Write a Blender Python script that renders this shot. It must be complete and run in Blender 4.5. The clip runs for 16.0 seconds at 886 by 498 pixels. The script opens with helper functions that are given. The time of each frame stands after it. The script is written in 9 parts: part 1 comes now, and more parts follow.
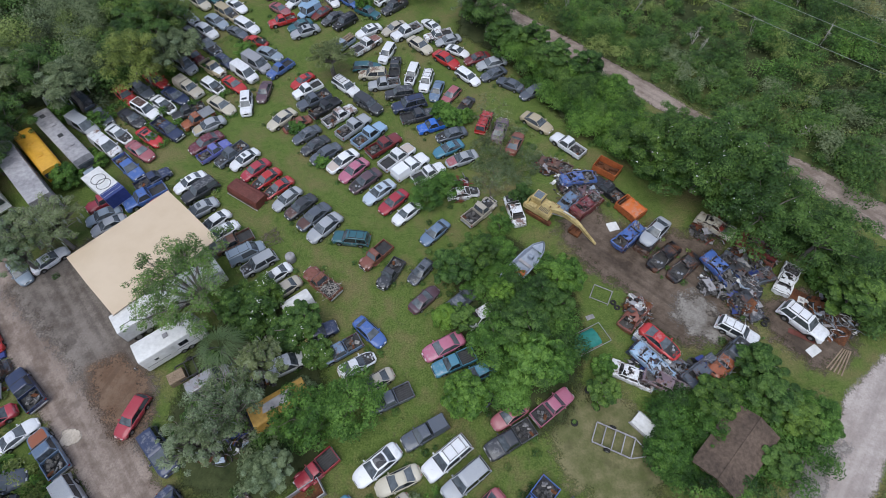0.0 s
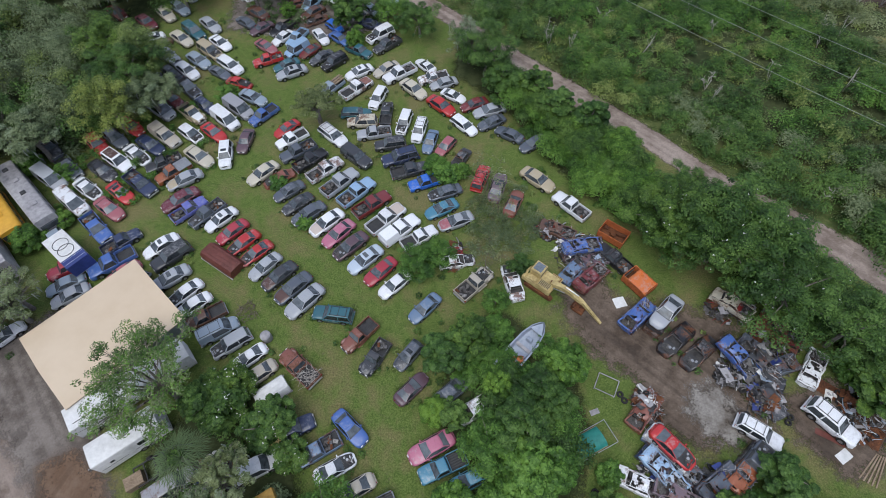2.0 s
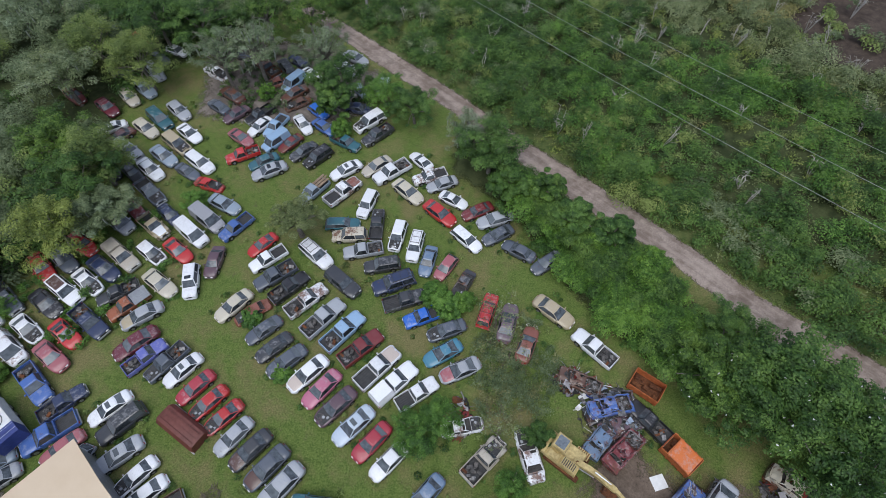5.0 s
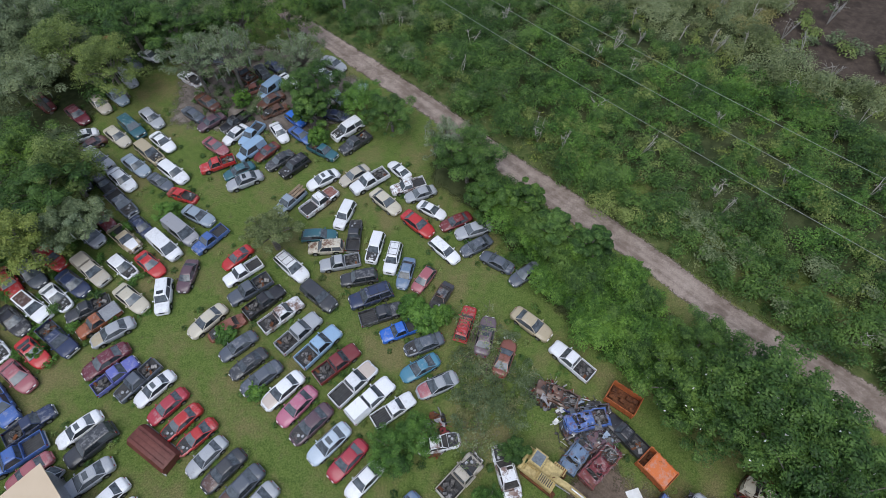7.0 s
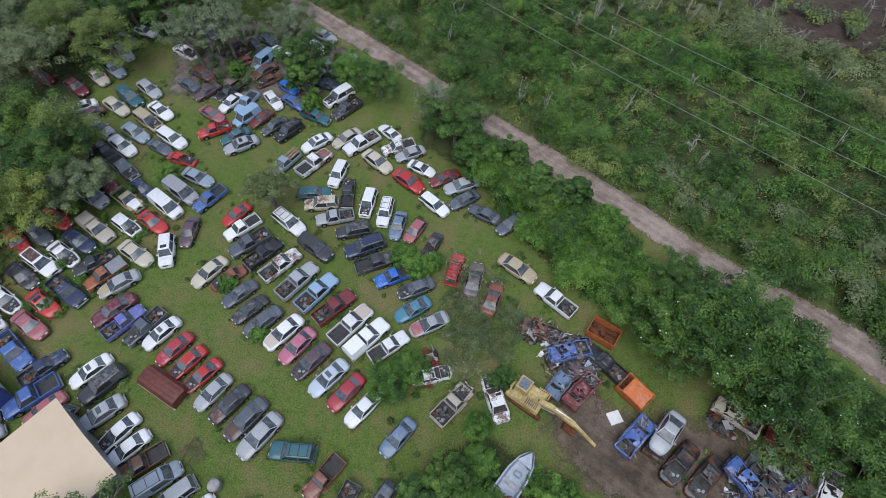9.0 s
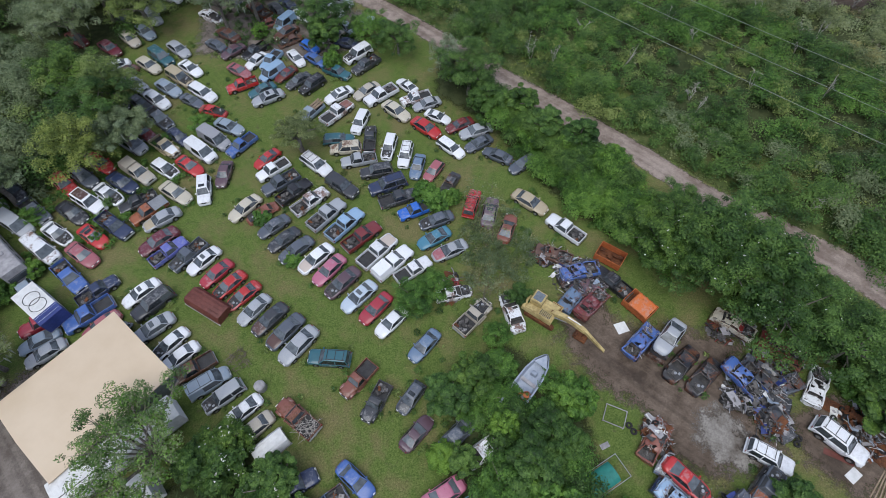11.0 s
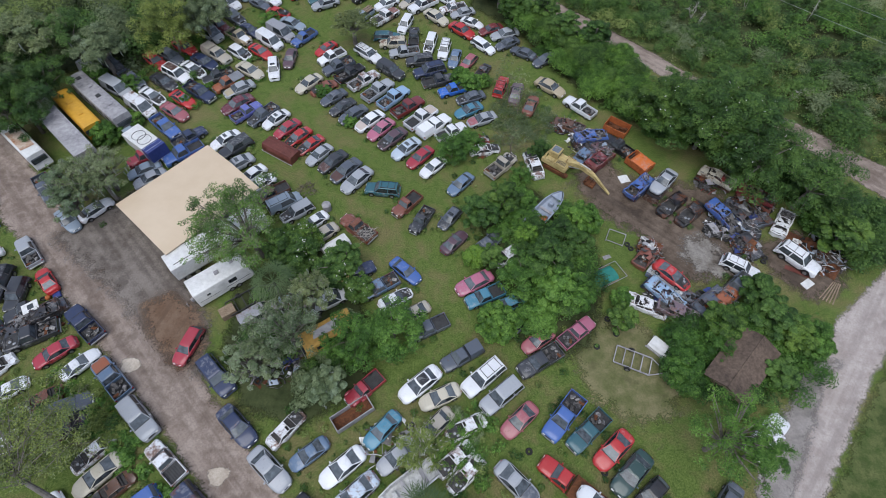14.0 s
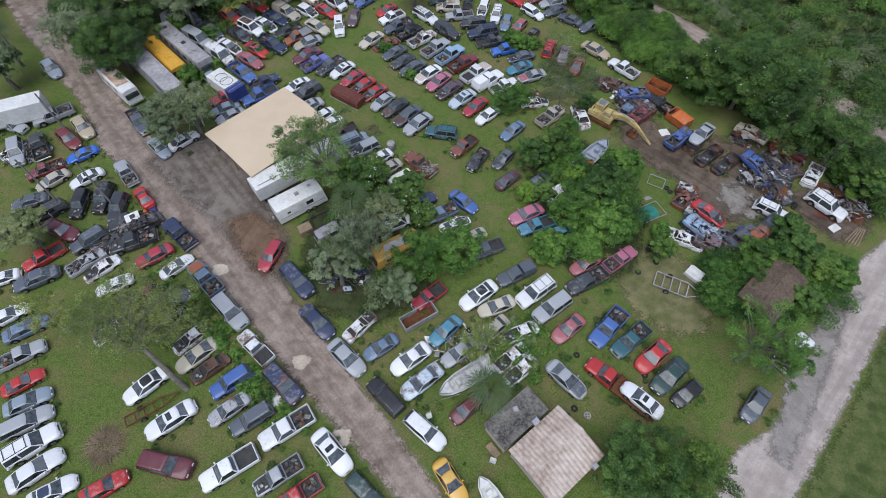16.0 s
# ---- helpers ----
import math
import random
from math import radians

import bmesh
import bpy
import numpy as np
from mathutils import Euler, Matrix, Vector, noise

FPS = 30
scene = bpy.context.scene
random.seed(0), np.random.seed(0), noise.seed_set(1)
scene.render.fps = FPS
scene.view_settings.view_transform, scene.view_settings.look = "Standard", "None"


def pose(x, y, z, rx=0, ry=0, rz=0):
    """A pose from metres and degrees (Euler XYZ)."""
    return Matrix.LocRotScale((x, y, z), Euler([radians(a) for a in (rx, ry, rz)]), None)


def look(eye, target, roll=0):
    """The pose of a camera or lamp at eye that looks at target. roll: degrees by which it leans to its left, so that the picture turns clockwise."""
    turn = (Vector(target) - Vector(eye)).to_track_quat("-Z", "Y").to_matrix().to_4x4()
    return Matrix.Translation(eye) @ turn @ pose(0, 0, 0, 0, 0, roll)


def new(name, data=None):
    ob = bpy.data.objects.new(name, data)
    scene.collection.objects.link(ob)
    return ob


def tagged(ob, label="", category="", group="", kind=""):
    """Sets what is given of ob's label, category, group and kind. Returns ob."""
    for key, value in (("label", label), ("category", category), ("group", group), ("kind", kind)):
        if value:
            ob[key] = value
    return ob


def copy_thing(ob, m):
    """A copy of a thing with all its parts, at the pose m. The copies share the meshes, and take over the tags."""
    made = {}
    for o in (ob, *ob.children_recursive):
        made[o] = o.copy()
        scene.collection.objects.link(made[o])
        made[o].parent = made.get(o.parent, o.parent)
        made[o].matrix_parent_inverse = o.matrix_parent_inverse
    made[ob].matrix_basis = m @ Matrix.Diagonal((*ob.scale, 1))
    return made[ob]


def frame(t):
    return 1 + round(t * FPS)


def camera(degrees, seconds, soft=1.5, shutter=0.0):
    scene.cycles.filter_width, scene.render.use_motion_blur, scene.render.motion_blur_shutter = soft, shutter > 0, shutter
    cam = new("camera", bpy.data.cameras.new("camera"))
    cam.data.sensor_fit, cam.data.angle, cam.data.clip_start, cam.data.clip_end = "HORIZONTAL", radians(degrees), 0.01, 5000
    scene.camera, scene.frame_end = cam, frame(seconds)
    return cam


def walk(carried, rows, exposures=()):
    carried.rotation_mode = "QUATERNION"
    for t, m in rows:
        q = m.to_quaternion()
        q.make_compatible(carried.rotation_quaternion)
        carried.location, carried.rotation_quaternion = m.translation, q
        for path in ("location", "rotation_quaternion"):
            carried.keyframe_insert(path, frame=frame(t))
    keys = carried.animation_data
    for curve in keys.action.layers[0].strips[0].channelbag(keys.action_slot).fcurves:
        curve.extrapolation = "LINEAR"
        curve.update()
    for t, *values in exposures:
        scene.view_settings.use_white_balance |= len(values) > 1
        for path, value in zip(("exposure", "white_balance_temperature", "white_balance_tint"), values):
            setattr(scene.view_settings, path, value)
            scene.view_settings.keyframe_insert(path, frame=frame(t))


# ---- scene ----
cam = camera(82.5, 16.0, soft=0.55)
METRES, EYE, TILT, LEAN, TURN = 76.0, 47.3, -54.46, 1.32, 0.0
PATH = [
    (0, (0.217, -0.106, 49.291), (0.177, 0.97, 47.606), -2.0),
    (0.5, (0.96, 2.022, 49.29), (0.917, 3.098, 47.605), -2.1),
    (1, (1.47, 4.281, 49.233), (1.425, 5.36, 47.55), -2.1),
    (1.5, (1.553, 6.755, 49.249), (1.505, 7.834, 47.566), -2.1),
    (2, (1.343, 9.442, 49.352), (1.294, 10.524, 47.671), -2.0),
    (2.5, (0.968, 12.452, 49.394), (0.919, 13.536, 47.714), -1.8),
    (3, (0.652, 15.724, 49.472), (0.6, 16.809, 47.793), -1.8),
    (3.5, (0.391, 19.112, 49.513), (0.335, 20.202, 47.837), -1.9),
    (4, (0.359, 22.469, 49.683), (0.315, 23.561, 48.008), -1.7),
    (4.5, (0.443, 25.154, 49.875), (0.411, 26.25, 48.202), -1.8),
    (4.7, (0.482, 25.881, 49.889), (0.45, 26.987, 48.223), -1.9),
    (6.8, (1.707, 28.767, 50.484), (1.715, 29.864, 48.812), -0.5),
    (7, (1.868, 28.6, 50.519), (1.882, 29.69, 48.843), -0.4),
    (7.5, (2.284, 27.463, 50.483), (2.312, 28.551, 48.806), -0.2),
    (8, (2.483, 25.895, 50.354), (2.523, 26.982, 48.676), 0.1),
    (10.3, (0.487, 17.036, 50.098), (0.525, 18.108, 48.411), -1.0),
    (10.5, (0.223, 16.161, 50.079), (0.26, 17.232, 48.39), -1.1),
    (11, (-0.494, 13.684, 50.088), (-0.456, 14.754, 48.398), -1.0),
    (11.5, (-1.083, 10.863, 49.986), (-1.046, 11.931, 48.295), -0.9),
    (12, (-1.569, 7.816, 50.006), (-1.535, 8.88, 48.313), -0.9),
    (12.5, (-2.152, 4.171, 49.805), (-2.12, 5.241, 48.115), -0.6),
    (13, (-2.836, 0.308, 49.706), (-2.804, 1.38, 48.018), -0.1),
    (13.5, (-3.62, -3.741, 49.752), (-3.591, -2.67, 48.063), 0.3),
    (14, (-4.842, -7.551, 49.767), (-4.821, -6.48, 48.079), 0.5),
    (14.5, (-6.187, -10.802, 49.867), (-6.186, -9.728, 48.179), 0.7),
    (15, (-7.804, -13.429, 49.955), (-7.811, -12.357, 48.267), 0.9),
    (15.5, (-9.224, -15.743, 50.044), (-9.239, -14.668, 48.357), 0.9),
    (16, (-10.035, -17.705, 50.115), (-10.061, -16.632, 48.427), 0.7),
]
walk(cam, [(t, look(eye, target, roll)) for t, eye, target, roll in PATH])

# ---- world, sun ----
SUN_UP, SUN_ROUND = 66.0, 200.0
world = bpy.data.worlds.new("overcast_sky")
scene.world = world
world.use_nodes = True
wn = world.node_tree
wn.nodes.clear()
w_out = wn.nodes.new("ShaderNodeOutputWorld")
w_bg = wn.nodes.new("ShaderNodeBackground")
w_sky = wn.nodes.new("ShaderNodeTexSky")
w_sky.sky_type, w_sky.sun_disc = "NISHITA", False
w_sky.sun_elevation, w_sky.sun_rotation = radians(SUN_UP), radians(SUN_ROUND)
w_sky.dust_density = 4.0
w_mix = wn.nodes.new("ShaderNodeMix")
w_mix.data_type = "RGBA"
w_mix.inputs[0].default_value = 0.72
w_mix.inputs[7].default_value = (6.8, 8.0, 11.5, 1)
wn.links.new(w_sky.outputs[0], w_mix.inputs[6])
wn.links.new(w_mix.outputs[2], w_bg.inputs[0])
w_bg.inputs[1].default_value = 0.079
wn.links.new(w_bg.outputs[0], w_out.inputs[0])
sun_data = bpy.data.lights.new("sun", "SUN")
sun_data.energy, sun_data.angle, sun_data.color = 2.15, radians(52), (0.975, 0.985, 0.985)
sun = new("sun", sun_data)
sun.rotation_euler = (radians(90 - SUN_UP), 0, radians(180 - SUN_ROUND))

# ---- materials ----


class Nodes:
    """A material's node tree with short calls for the nodes used here."""

    def __init__(self, name):
        self.mat = bpy.data.materials.new(name)
        self.mat.use_nodes = True
        self.t = self.mat.node_tree
        self.t.nodes.clear()
        self.out = self.t.nodes.new("ShaderNodeOutputMaterial")

    def node(self, kind):
        return self.t.nodes.new("ShaderNode" + kind)

    def link(self, a, b):
        self.t.links.new(a, b)

    def place(self, world_space=True):
        if world_space:
            return self.node("NewGeometry").outputs["Position"]
        return self.node("TexCoord").outputs["Object"]

    def noise(self, scale, where, detail=4.0, rough=0.55):
        n = self.node("TexNoise")
        n.inputs["Scale"].default_value, n.inputs["Detail"].default_value = scale, detail
        n.inputs["Roughness"].default_value = rough
        self.link(where, n.inputs["Vector"])
        return n.outputs["Fac"]

    def ramp(self, fac, stops):
        n = self.node("ValToRGB")
        e = n.color_ramp.elements
        while len(e) < len(stops):
            e.new(0.5)
        for el, (p, c) in zip(e, stops):
            el.position = p
            el.color = (*c, 1) if isinstance(c, tuple) else (c, c, c, 1)
        self.link(fac, n.inputs[0])
        return n.outputs[0]

    def mix(self, fac, a, b, how="MIX"):
        n = self.node("Mix")
        n.data_type, n.blend_type = "RGBA", how
        for s, v in ((n.inputs[0], fac), (n.inputs[6], a), (n.inputs[7], b)):
            if isinstance(v, (int, float)):
                s.default_value = v
            elif isinstance(v, tuple):
                s.default_value = (*v, 1)
            else:
                self.link(v, s)
        return n.outputs[2]

    def math(self, op, a, b=0.0):
        n = self.node("Math")
        n.operation = op
        for s, v in ((n.inputs[0], a), (n.inputs[1], b)):
            if isinstance(v, (int, float)):
                s.default_value = v
            else:
                self.link(v, s)
        return n.outputs[0]

    def bump(self, height, strength=0.3, distance=0.02):
        n = self.node("Bump")
        n.inputs["Strength"].default_value, n.inputs["Distance"].default_value = strength, distance
        self.link(height, n.inputs["Height"])
        return n.outputs[0]

    def finish(self, colour, rough=0.6, metal=0.0, normal=None, coat=0.0, transmission=0.0, ior=1.45, specular=0.5, alpha=None):
        p = self.node("BsdfPrincipled")
        for key, v in (("Base Color", colour), ("Roughness", rough), ("Metallic", metal)):
            if isinstance(v, (int, float)):
                p.inputs[key].default_value = v
            elif isinstance(v, tuple):
                p.inputs[key].default_value = (*v, 1)
            else:
                self.link(v, p.inputs[key])
        p.inputs["Coat Weight"].default_value, p.inputs["Coat Roughness"].default_value = coat, 0.12
        p.inputs["Transmission Weight"].default_value, p.inputs["IOR"].default_value = transmission, ior
        p.inputs["Specular IOR Level"].default_value = specular
        if normal is not None:
            self.link(normal, p.inputs["Normal"])
        if alpha is not None:
            self.link(alpha, p.inputs["Alpha"])
        self.link(p.outputs[0], self.out.inputs[0])
        return self.mat


def paint_material(name, rust):
    """Car paint in the object's own colour: dusty, sun-faded, and with rust that breaks through where rust > 0."""
    m = Nodes(name)
    info = m.node("ObjectInfo")
    where = m.place()
    dust = m.noise(1.1, where, 5)
    grime = m.noise(9.0, where, 4)
    own = info.outputs["Color"]
    # sun-faded, peeling lacquer on some panels only
    peel = m.math("MULTIPLY", m.ramp(m.noise(2.4, where, 6, 0.7), [(0.50, 0.0), (0.60, 1.0)]), m.ramp(info.outputs["Random"], [(0.62, 0.0), (0.66, 0.55)]))
    chalk = m.mix(peel, own, m.mix(0.55, own, (0.40, 0.40, 0.39)))
    chalk = m.mix(m.ramp(dust, [(0.45, 0.0), (0.80, 0.07)]), chalk, (0.30, 0.28, 0.24))
    base = m.mix(m.ramp(grime, [(0.52, 0.0), (0.85, 0.28)]), chalk, m.mix(0.7, chalk, (0.012, 0.011, 0.009)))
    streak = m.ramp(m.noise(30.0, where, 2), [(0.45, 0.0), (0.8, 0.14)])
    base = m.mix(streak, base, m.mix(0.6, base, (0.01, 0.01, 0.009)))
    litter = m.ramp(m.noise(7.5, where, 5, 0.75), [(0.59, 0.0), (0.67, 0.34)])
    litter = m.math("MULTIPLY", litter, m.ramp(m.noise(0.7, where, 3), [(0.50, 0.0), (0.62, 1.0)]))
    base = m.mix(litter, base, m.ramp(grime, [(0.4, (0.028, 0.026, 0.018)), (0.6, (0.11, 0.095, 0.065))]))
    patch = m.math("ADD", m.math("MULTIPLY", m.noise(0.9, where, 3), 0.55), m.math("MULTIPLY", m.noise(5.0, where, 6, 0.7), 0.45))
    mask = m.ramp(patch, [(0.62 - rust, 0.0), (0.72 - rust, 0.9)])
    rusty = m.ramp(m.noise(14.0, where, 3), [(0.3, (0.055, 0.022, 0.012)), (0.7, (0.20, 0.075, 0.03))])
    colour = m.mix(mask, base, rusty)
    rough = m.math("ADD", m.math("MULTIPLY", mask, 0.45), m.math("ADD", 0.24, m.math("MULTIPLY", dust, 0.3)))
    return m.finish(colour, rough, 0.0, m.bump(grime, 0.08), coat=0.6)


def plain(name, a, b, scale=6.0, rough=0.7, metal=0.0, bump=0.2, world_space=True, dist=0.02, coat=0.0):
    """A surface that wanders between two colours at two sizes, with fine relief."""
    m = Nodes(name)
    where = m.place(world_space)
    fine, broad = m.noise(scale, where, 5), m.noise(scale / 7, where, 3)
    colour = m.mix(m.ramp(m.mix(0.5, fine, broad), [(0.36, 0.0), (0.64, 1.0)]), a, b)
    return m.finish(colour, m.math("ADD", rough - 0.08, m.math("MULTIPLY", broad, 0.16)), metal, m.bump(fine, bump, dist), coat=coat)


PAINT = paint_material("car_paint", 0.0)
RUSTY = paint_material("rusted_car_paint", 0.13)


def glass_material(name, deep, sky_film):
    """Car glass over a dark inside, with dust, pollen and sky reflection painted on."""
    m = Nodes(name)
    where = m.place()
    info = m.node("ObjectInfo")
    dust_and_sky = m.ramp(m.noise(2.2, where, 4), [(0.3, deep), (0.8, sky_film)])
    # some panes, at random, get more of the painted pale sky tone
    dust_and_sky = m.mix(m.ramp(info.outputs["Random"], [(0.5, 0.0), (1.0, 0.5)]), dust_and_sky, (0.19, 0.215, 0.23))
    dust_and_sky = m.mix(m.ramp(m.noise(16.0, where, 3), [(0.60, 0.0), (0.72, 0.30)]), dust_and_sky, (0.20, 0.19, 0.16))
    return m.finish(dust_and_sky, 0.12, ior=1.5)


GLASS = glass_material("dusty_car_glass", (0.007, 0.009, 0.011), (0.05, 0.06, 0.068))
# windscreens are paler and bluer: mirrored sky put into the base colour
SCREEN = glass_material("hazy_windscreen_glass", (0.030, 0.037, 0.043), (0.135, 0.158, 0.175))
RUBBER = plain("tyre_rubber", (0.012, 0.012, 0.012), (0.03, 0.029, 0.027), 20, 0.85)
STEEL = plain("dull_wheel_steel", (0.25, 0.25, 0.25), (0.42, 0.42, 0.41), 14, 0.45, 0.7)
TRIM = plain("dark_plastic_trim", (0.02, 0.02, 0.021), (0.05, 0.05, 0.05), 12, 0.6)
CHROME = plain("weathered_chrome", (0.38, 0.38, 0.38), (0.55, 0.55, 0.55), 18, 0.3, 0.9, 0.05)
ENGINE = plain("oily_engine_metal", (0.012, 0.012, 0.013), (0.16, 0.15, 0.14), 9, 0.6, 0.3, 0.5)
SEATS = plain("car_interior_cloth", (0.02, 0.019, 0.018), (0.07, 0.065, 0.06), 6, 0.9)
LAMP = plain("clear_lamp_lens", (0.55, 0.55, 0.52), (0.72, 0.72, 0.7), 20, 0.15)
RED_LENS = plain("red_lamp_lens", (0.22, 0.012, 0.01), (0.32, 0.02, 0.015), 20, 0.2)
RUST = plain("rusted_iron", (0.05, 0.02, 0.011), (0.21, 0.08, 0.032), 7, 0.9, 0.1, 0.5)
SCRAP = plain("mixed_scrap_metal", (0.03, 0.03, 0.032), (0.33, 0.32, 0.31), 5, 0.55, 0.4, 0.6)
GALV = plain("galvanised_metal", (0.30, 0.31, 0.32), (0.45, 0.46, 0.47), 5, 0.42, 0.6)
WHITE = plain("weathered_white_paint", (0.55, 0.55, 0.53), (0.74, 0.74, 0.72), 2.5, 0.5)
GREYWHITE = plain("dirty_grey_white_paint", (0.20, 0.19, 0.20), (0.42, 0.41, 0.41), 2.0, 0.6)
YELLOW = plain("faded_machine_yellow", (0.30, 0.225, 0.09), (0.60, 0.475, 0.215), 5.0, 0.6)
BUSYELLOW = plain("school_bus_yellow", (0.52, 0.26, 0.02), (0.66, 0.36, 0.04), 2.0, 0.45)
ORANGE = plain("faded_orange_steel", (0.30, 0.075, 0.025), (0.56, 0.17, 0.05), 3.0, 0.7)
TANROOF = plain("tan_metal_roof", (0.565, 0.445, 0.305), (0.625, 0.505, 0.360), 0.5, 0.45, 0.0, 0.03)
RUSTROOF = plain("rust_streaked_white_roof", (0.28, 0.11, 0.04), (0.55, 0.47, 0.38), 4, 0.8)
ROOFPINK = plain("faded_ribbed_roof", (0.27, 0.19, 0.145), (0.60, 0.515, 0.455), 2.2, 0.65)
BROWNROOF = plain("brown_felt_roof", (0.060, 0.042, 0.031), (0.165, 0.118, 0.086), 3.4, 0.85)
FLATROOF = plain("stained_flat_roof", (0.036, 0.034, 0.031), (0.22, 0.205, 0.185), 4.5, 0.85)
WALLPINK = plain("pale_block_wall", (0.42, 0.36, 0.32), (0.52, 0.46, 0.41), 2.0, 0.8)
WOOD = plain("grey_weathered_wood", (0.16, 0.11, 0.07), (0.34, 0.26, 0.18), 8, 0.85)
TARP = plain("teal_green_tarp", (0.012, 0.15, 0.12), (0.03, 0.23, 0.19), 3, 0.5)
BLUEPAINT = plain("deep_blue_paint", (0.02, 0.035, 0.14), (0.04, 0.06, 0.22), 4, 0.45)
BARK = plain("grey_bark", (0.09, 0.075, 0.06), (0.24, 0.22, 0.19), 5, 0.9, 0.0, 0.8)
BRUSHWOOD = plain("brown_dry_brushwood", (0.075, 0.06, 0.042), (0.20, 0.17, 0.125), 8, 0.95, 0.0, 0.4)
DEADWOOD = plain("bare_dead_wood", (0.26, 0.24, 0.21), (0.48, 0.455, 0.415), 6, 0.9, 0.0, 0.5)
MOSS = plain("hanging_grey_moss", (0.16, 0.19, 0.14), (0.30, 0.33, 0.27), 6, 0.95)
FROND = plain("palm_frond_green", (0.045, 0.085, 0.025), (0.10, 0.15, 0.055), 3, 0.6)
CABLE = plain("grey_power_cable", (0.22, 0.24, 0.22), (0.32, 0.34, 0.32), 2, 0.5)
POLEWOOD = plain("weathered_pole", (0.16, 0.15, 0.14), (0.28, 0.27, 0.26), 4, 0.9)


def leaf_material(name, dark, mid, light):
    m = Nodes(name)
    geo, info = m.node("NewGeometry"), m.node("ObjectInfo")
    broad, clump = m.noise(0.22, m.place(), 2), m.noise(0.95, m.place(), 3, 0.6)
    pick = m.math("ADD", m.math("MULTIPLY", geo.outputs["Random Per Island"], 0.17), m.math("ADD", m.math("MULTIPLY", clump, 0.5), m.math("MULTIPLY", broad, 0.42)))
    colour = m.ramp(pick, [(0.36, dark), (0.52, mid), (0.67, light)])
    tint = m.ramp(info.outputs["Random"], [(0.0, (0.78, 0.84, 0.8)), (0.5, (1.0, 1.0, 1.0)), (1.0, (1.2, 1.1, 0.85))])
    colour = m.mix(1.0, colour, tint, "MULTIPLY")
    p = m.node("BsdfPrincipled")
    m.link(colour, p.inputs["Base Color"])
    p.inputs["Roughness"].default_value = 0.55
    p.inputs["Specular IOR Level"].default_value = 0.3
    tr = m.node("BsdfTranslucent")
    m.link(colour, tr.inputs[0])
    mx = m.node("MixShader")
    mx.inputs[0].default_value = 0.2
    m.link(p.outputs[0], mx.inputs[1])
    m.link(tr.outputs[0], mx.inputs[2])
    m.link(mx.outputs[0], m.out.inputs[0])
    return m.mat


LEAF = leaf_material("broad_leaves", (0.012, 0.036, 0.008), (0.046, 0.106, 0.021), (0.135, 0.238, 0.052))
LEAF_DULL = leaf_material("dull_grey_leaves", (0.038, 0.058, 0.024), (0.118, 0.162, 0.072), (0.235, 0.290, 0.148))
LEAF_BRIGHT = leaf_material("bright_vine_leaves", (0.015, 0.048, 0.008), (0.064, 0.152, 0.024), (0.165, 0.310, 0.055))
LEAF_YELLOW = leaf_material("yellowish_leaves", (0.044, 0.074, 0.018), (0.138, 0.196, 0.048), (0.270, 0.340, 0.098))
GREYBARK = plain("furrowed_grey_bark", (0.095, 0.085, 0.07), (0.24, 0.22, 0.19), 5, 0.95, 0.0, 0.8, True, 0.06)
LEAF_PALE = leaf_material("pale_mossy_leaves", (0.052, 0.080, 0.036), (0.158, 0.214, 0.112), (0.290, 0.355, 0.220))
LEAF_BROWN = leaf_material("dry_brown_brush", (0.08, 0.066, 0.044), (0.20, 0.175, 0.125), (0.34, 0.31, 0.235))
STRAW = leaf_material("pale_marsh_straw", (0.11, 0.115, 0.042), (0.21, 0.215, 0.085), (0.34, 0.33, 0.165))


def ground_material():
    m = Nodes("mown_grass_ground")
    where = m.place()
    blade = m.noise(26.0, where, 3, 0.7)
    fine = m.noise(6.0, where, 6, 0.75)
    tuft = m.noise(1.5, where, 6, 0.68)
    broad = m.noise(0.14, where, 5, 0.6)
    dry = m.noise(0.55, where, 6, 0.7)
    grain = m.mix(0.4, fine, blade)
    green = m.ramp(grain, [(0.30, (0.026, 0.046, 0.009)), (0.5, (0.106, 0.152, 0.037)), (0.70, (0.242, 0.288, 0.096))])
    green = m.mix(m.ramp(tuft, [(0.38, 0.6), (0.56, 0.0)]), green, m.mix(0.5, green, (0.024, 0.060, 0.012)))
    straw = m.ramp(grain, [(0.32, (0.050, 0.043, 0.018)), (0.5, (0.170, 0.148, 0.066)), (0.7, (0.33, 0.295, 0.155))])
    colour = m.mix(m.ramp(m.mix(0.4, broad, dry), [(0.465, 0.0), (0.60, 0.85)]), green, straw)
    earth = m.ramp(m.noise(0.8, where, 6, 0.75), [(0.59, 0.0), (0.70, 0.6)])
    colour = m.mix(earth, colour, m.ramp(grain, [(0.35, (0.06, 0.046, 0.03)), (0.65, (0.17, 0.135, 0.09))]))
    return m.finish(colour, 0.95, 0.0, m.bump(grain, 0.8, 0.08), specular=0.1)


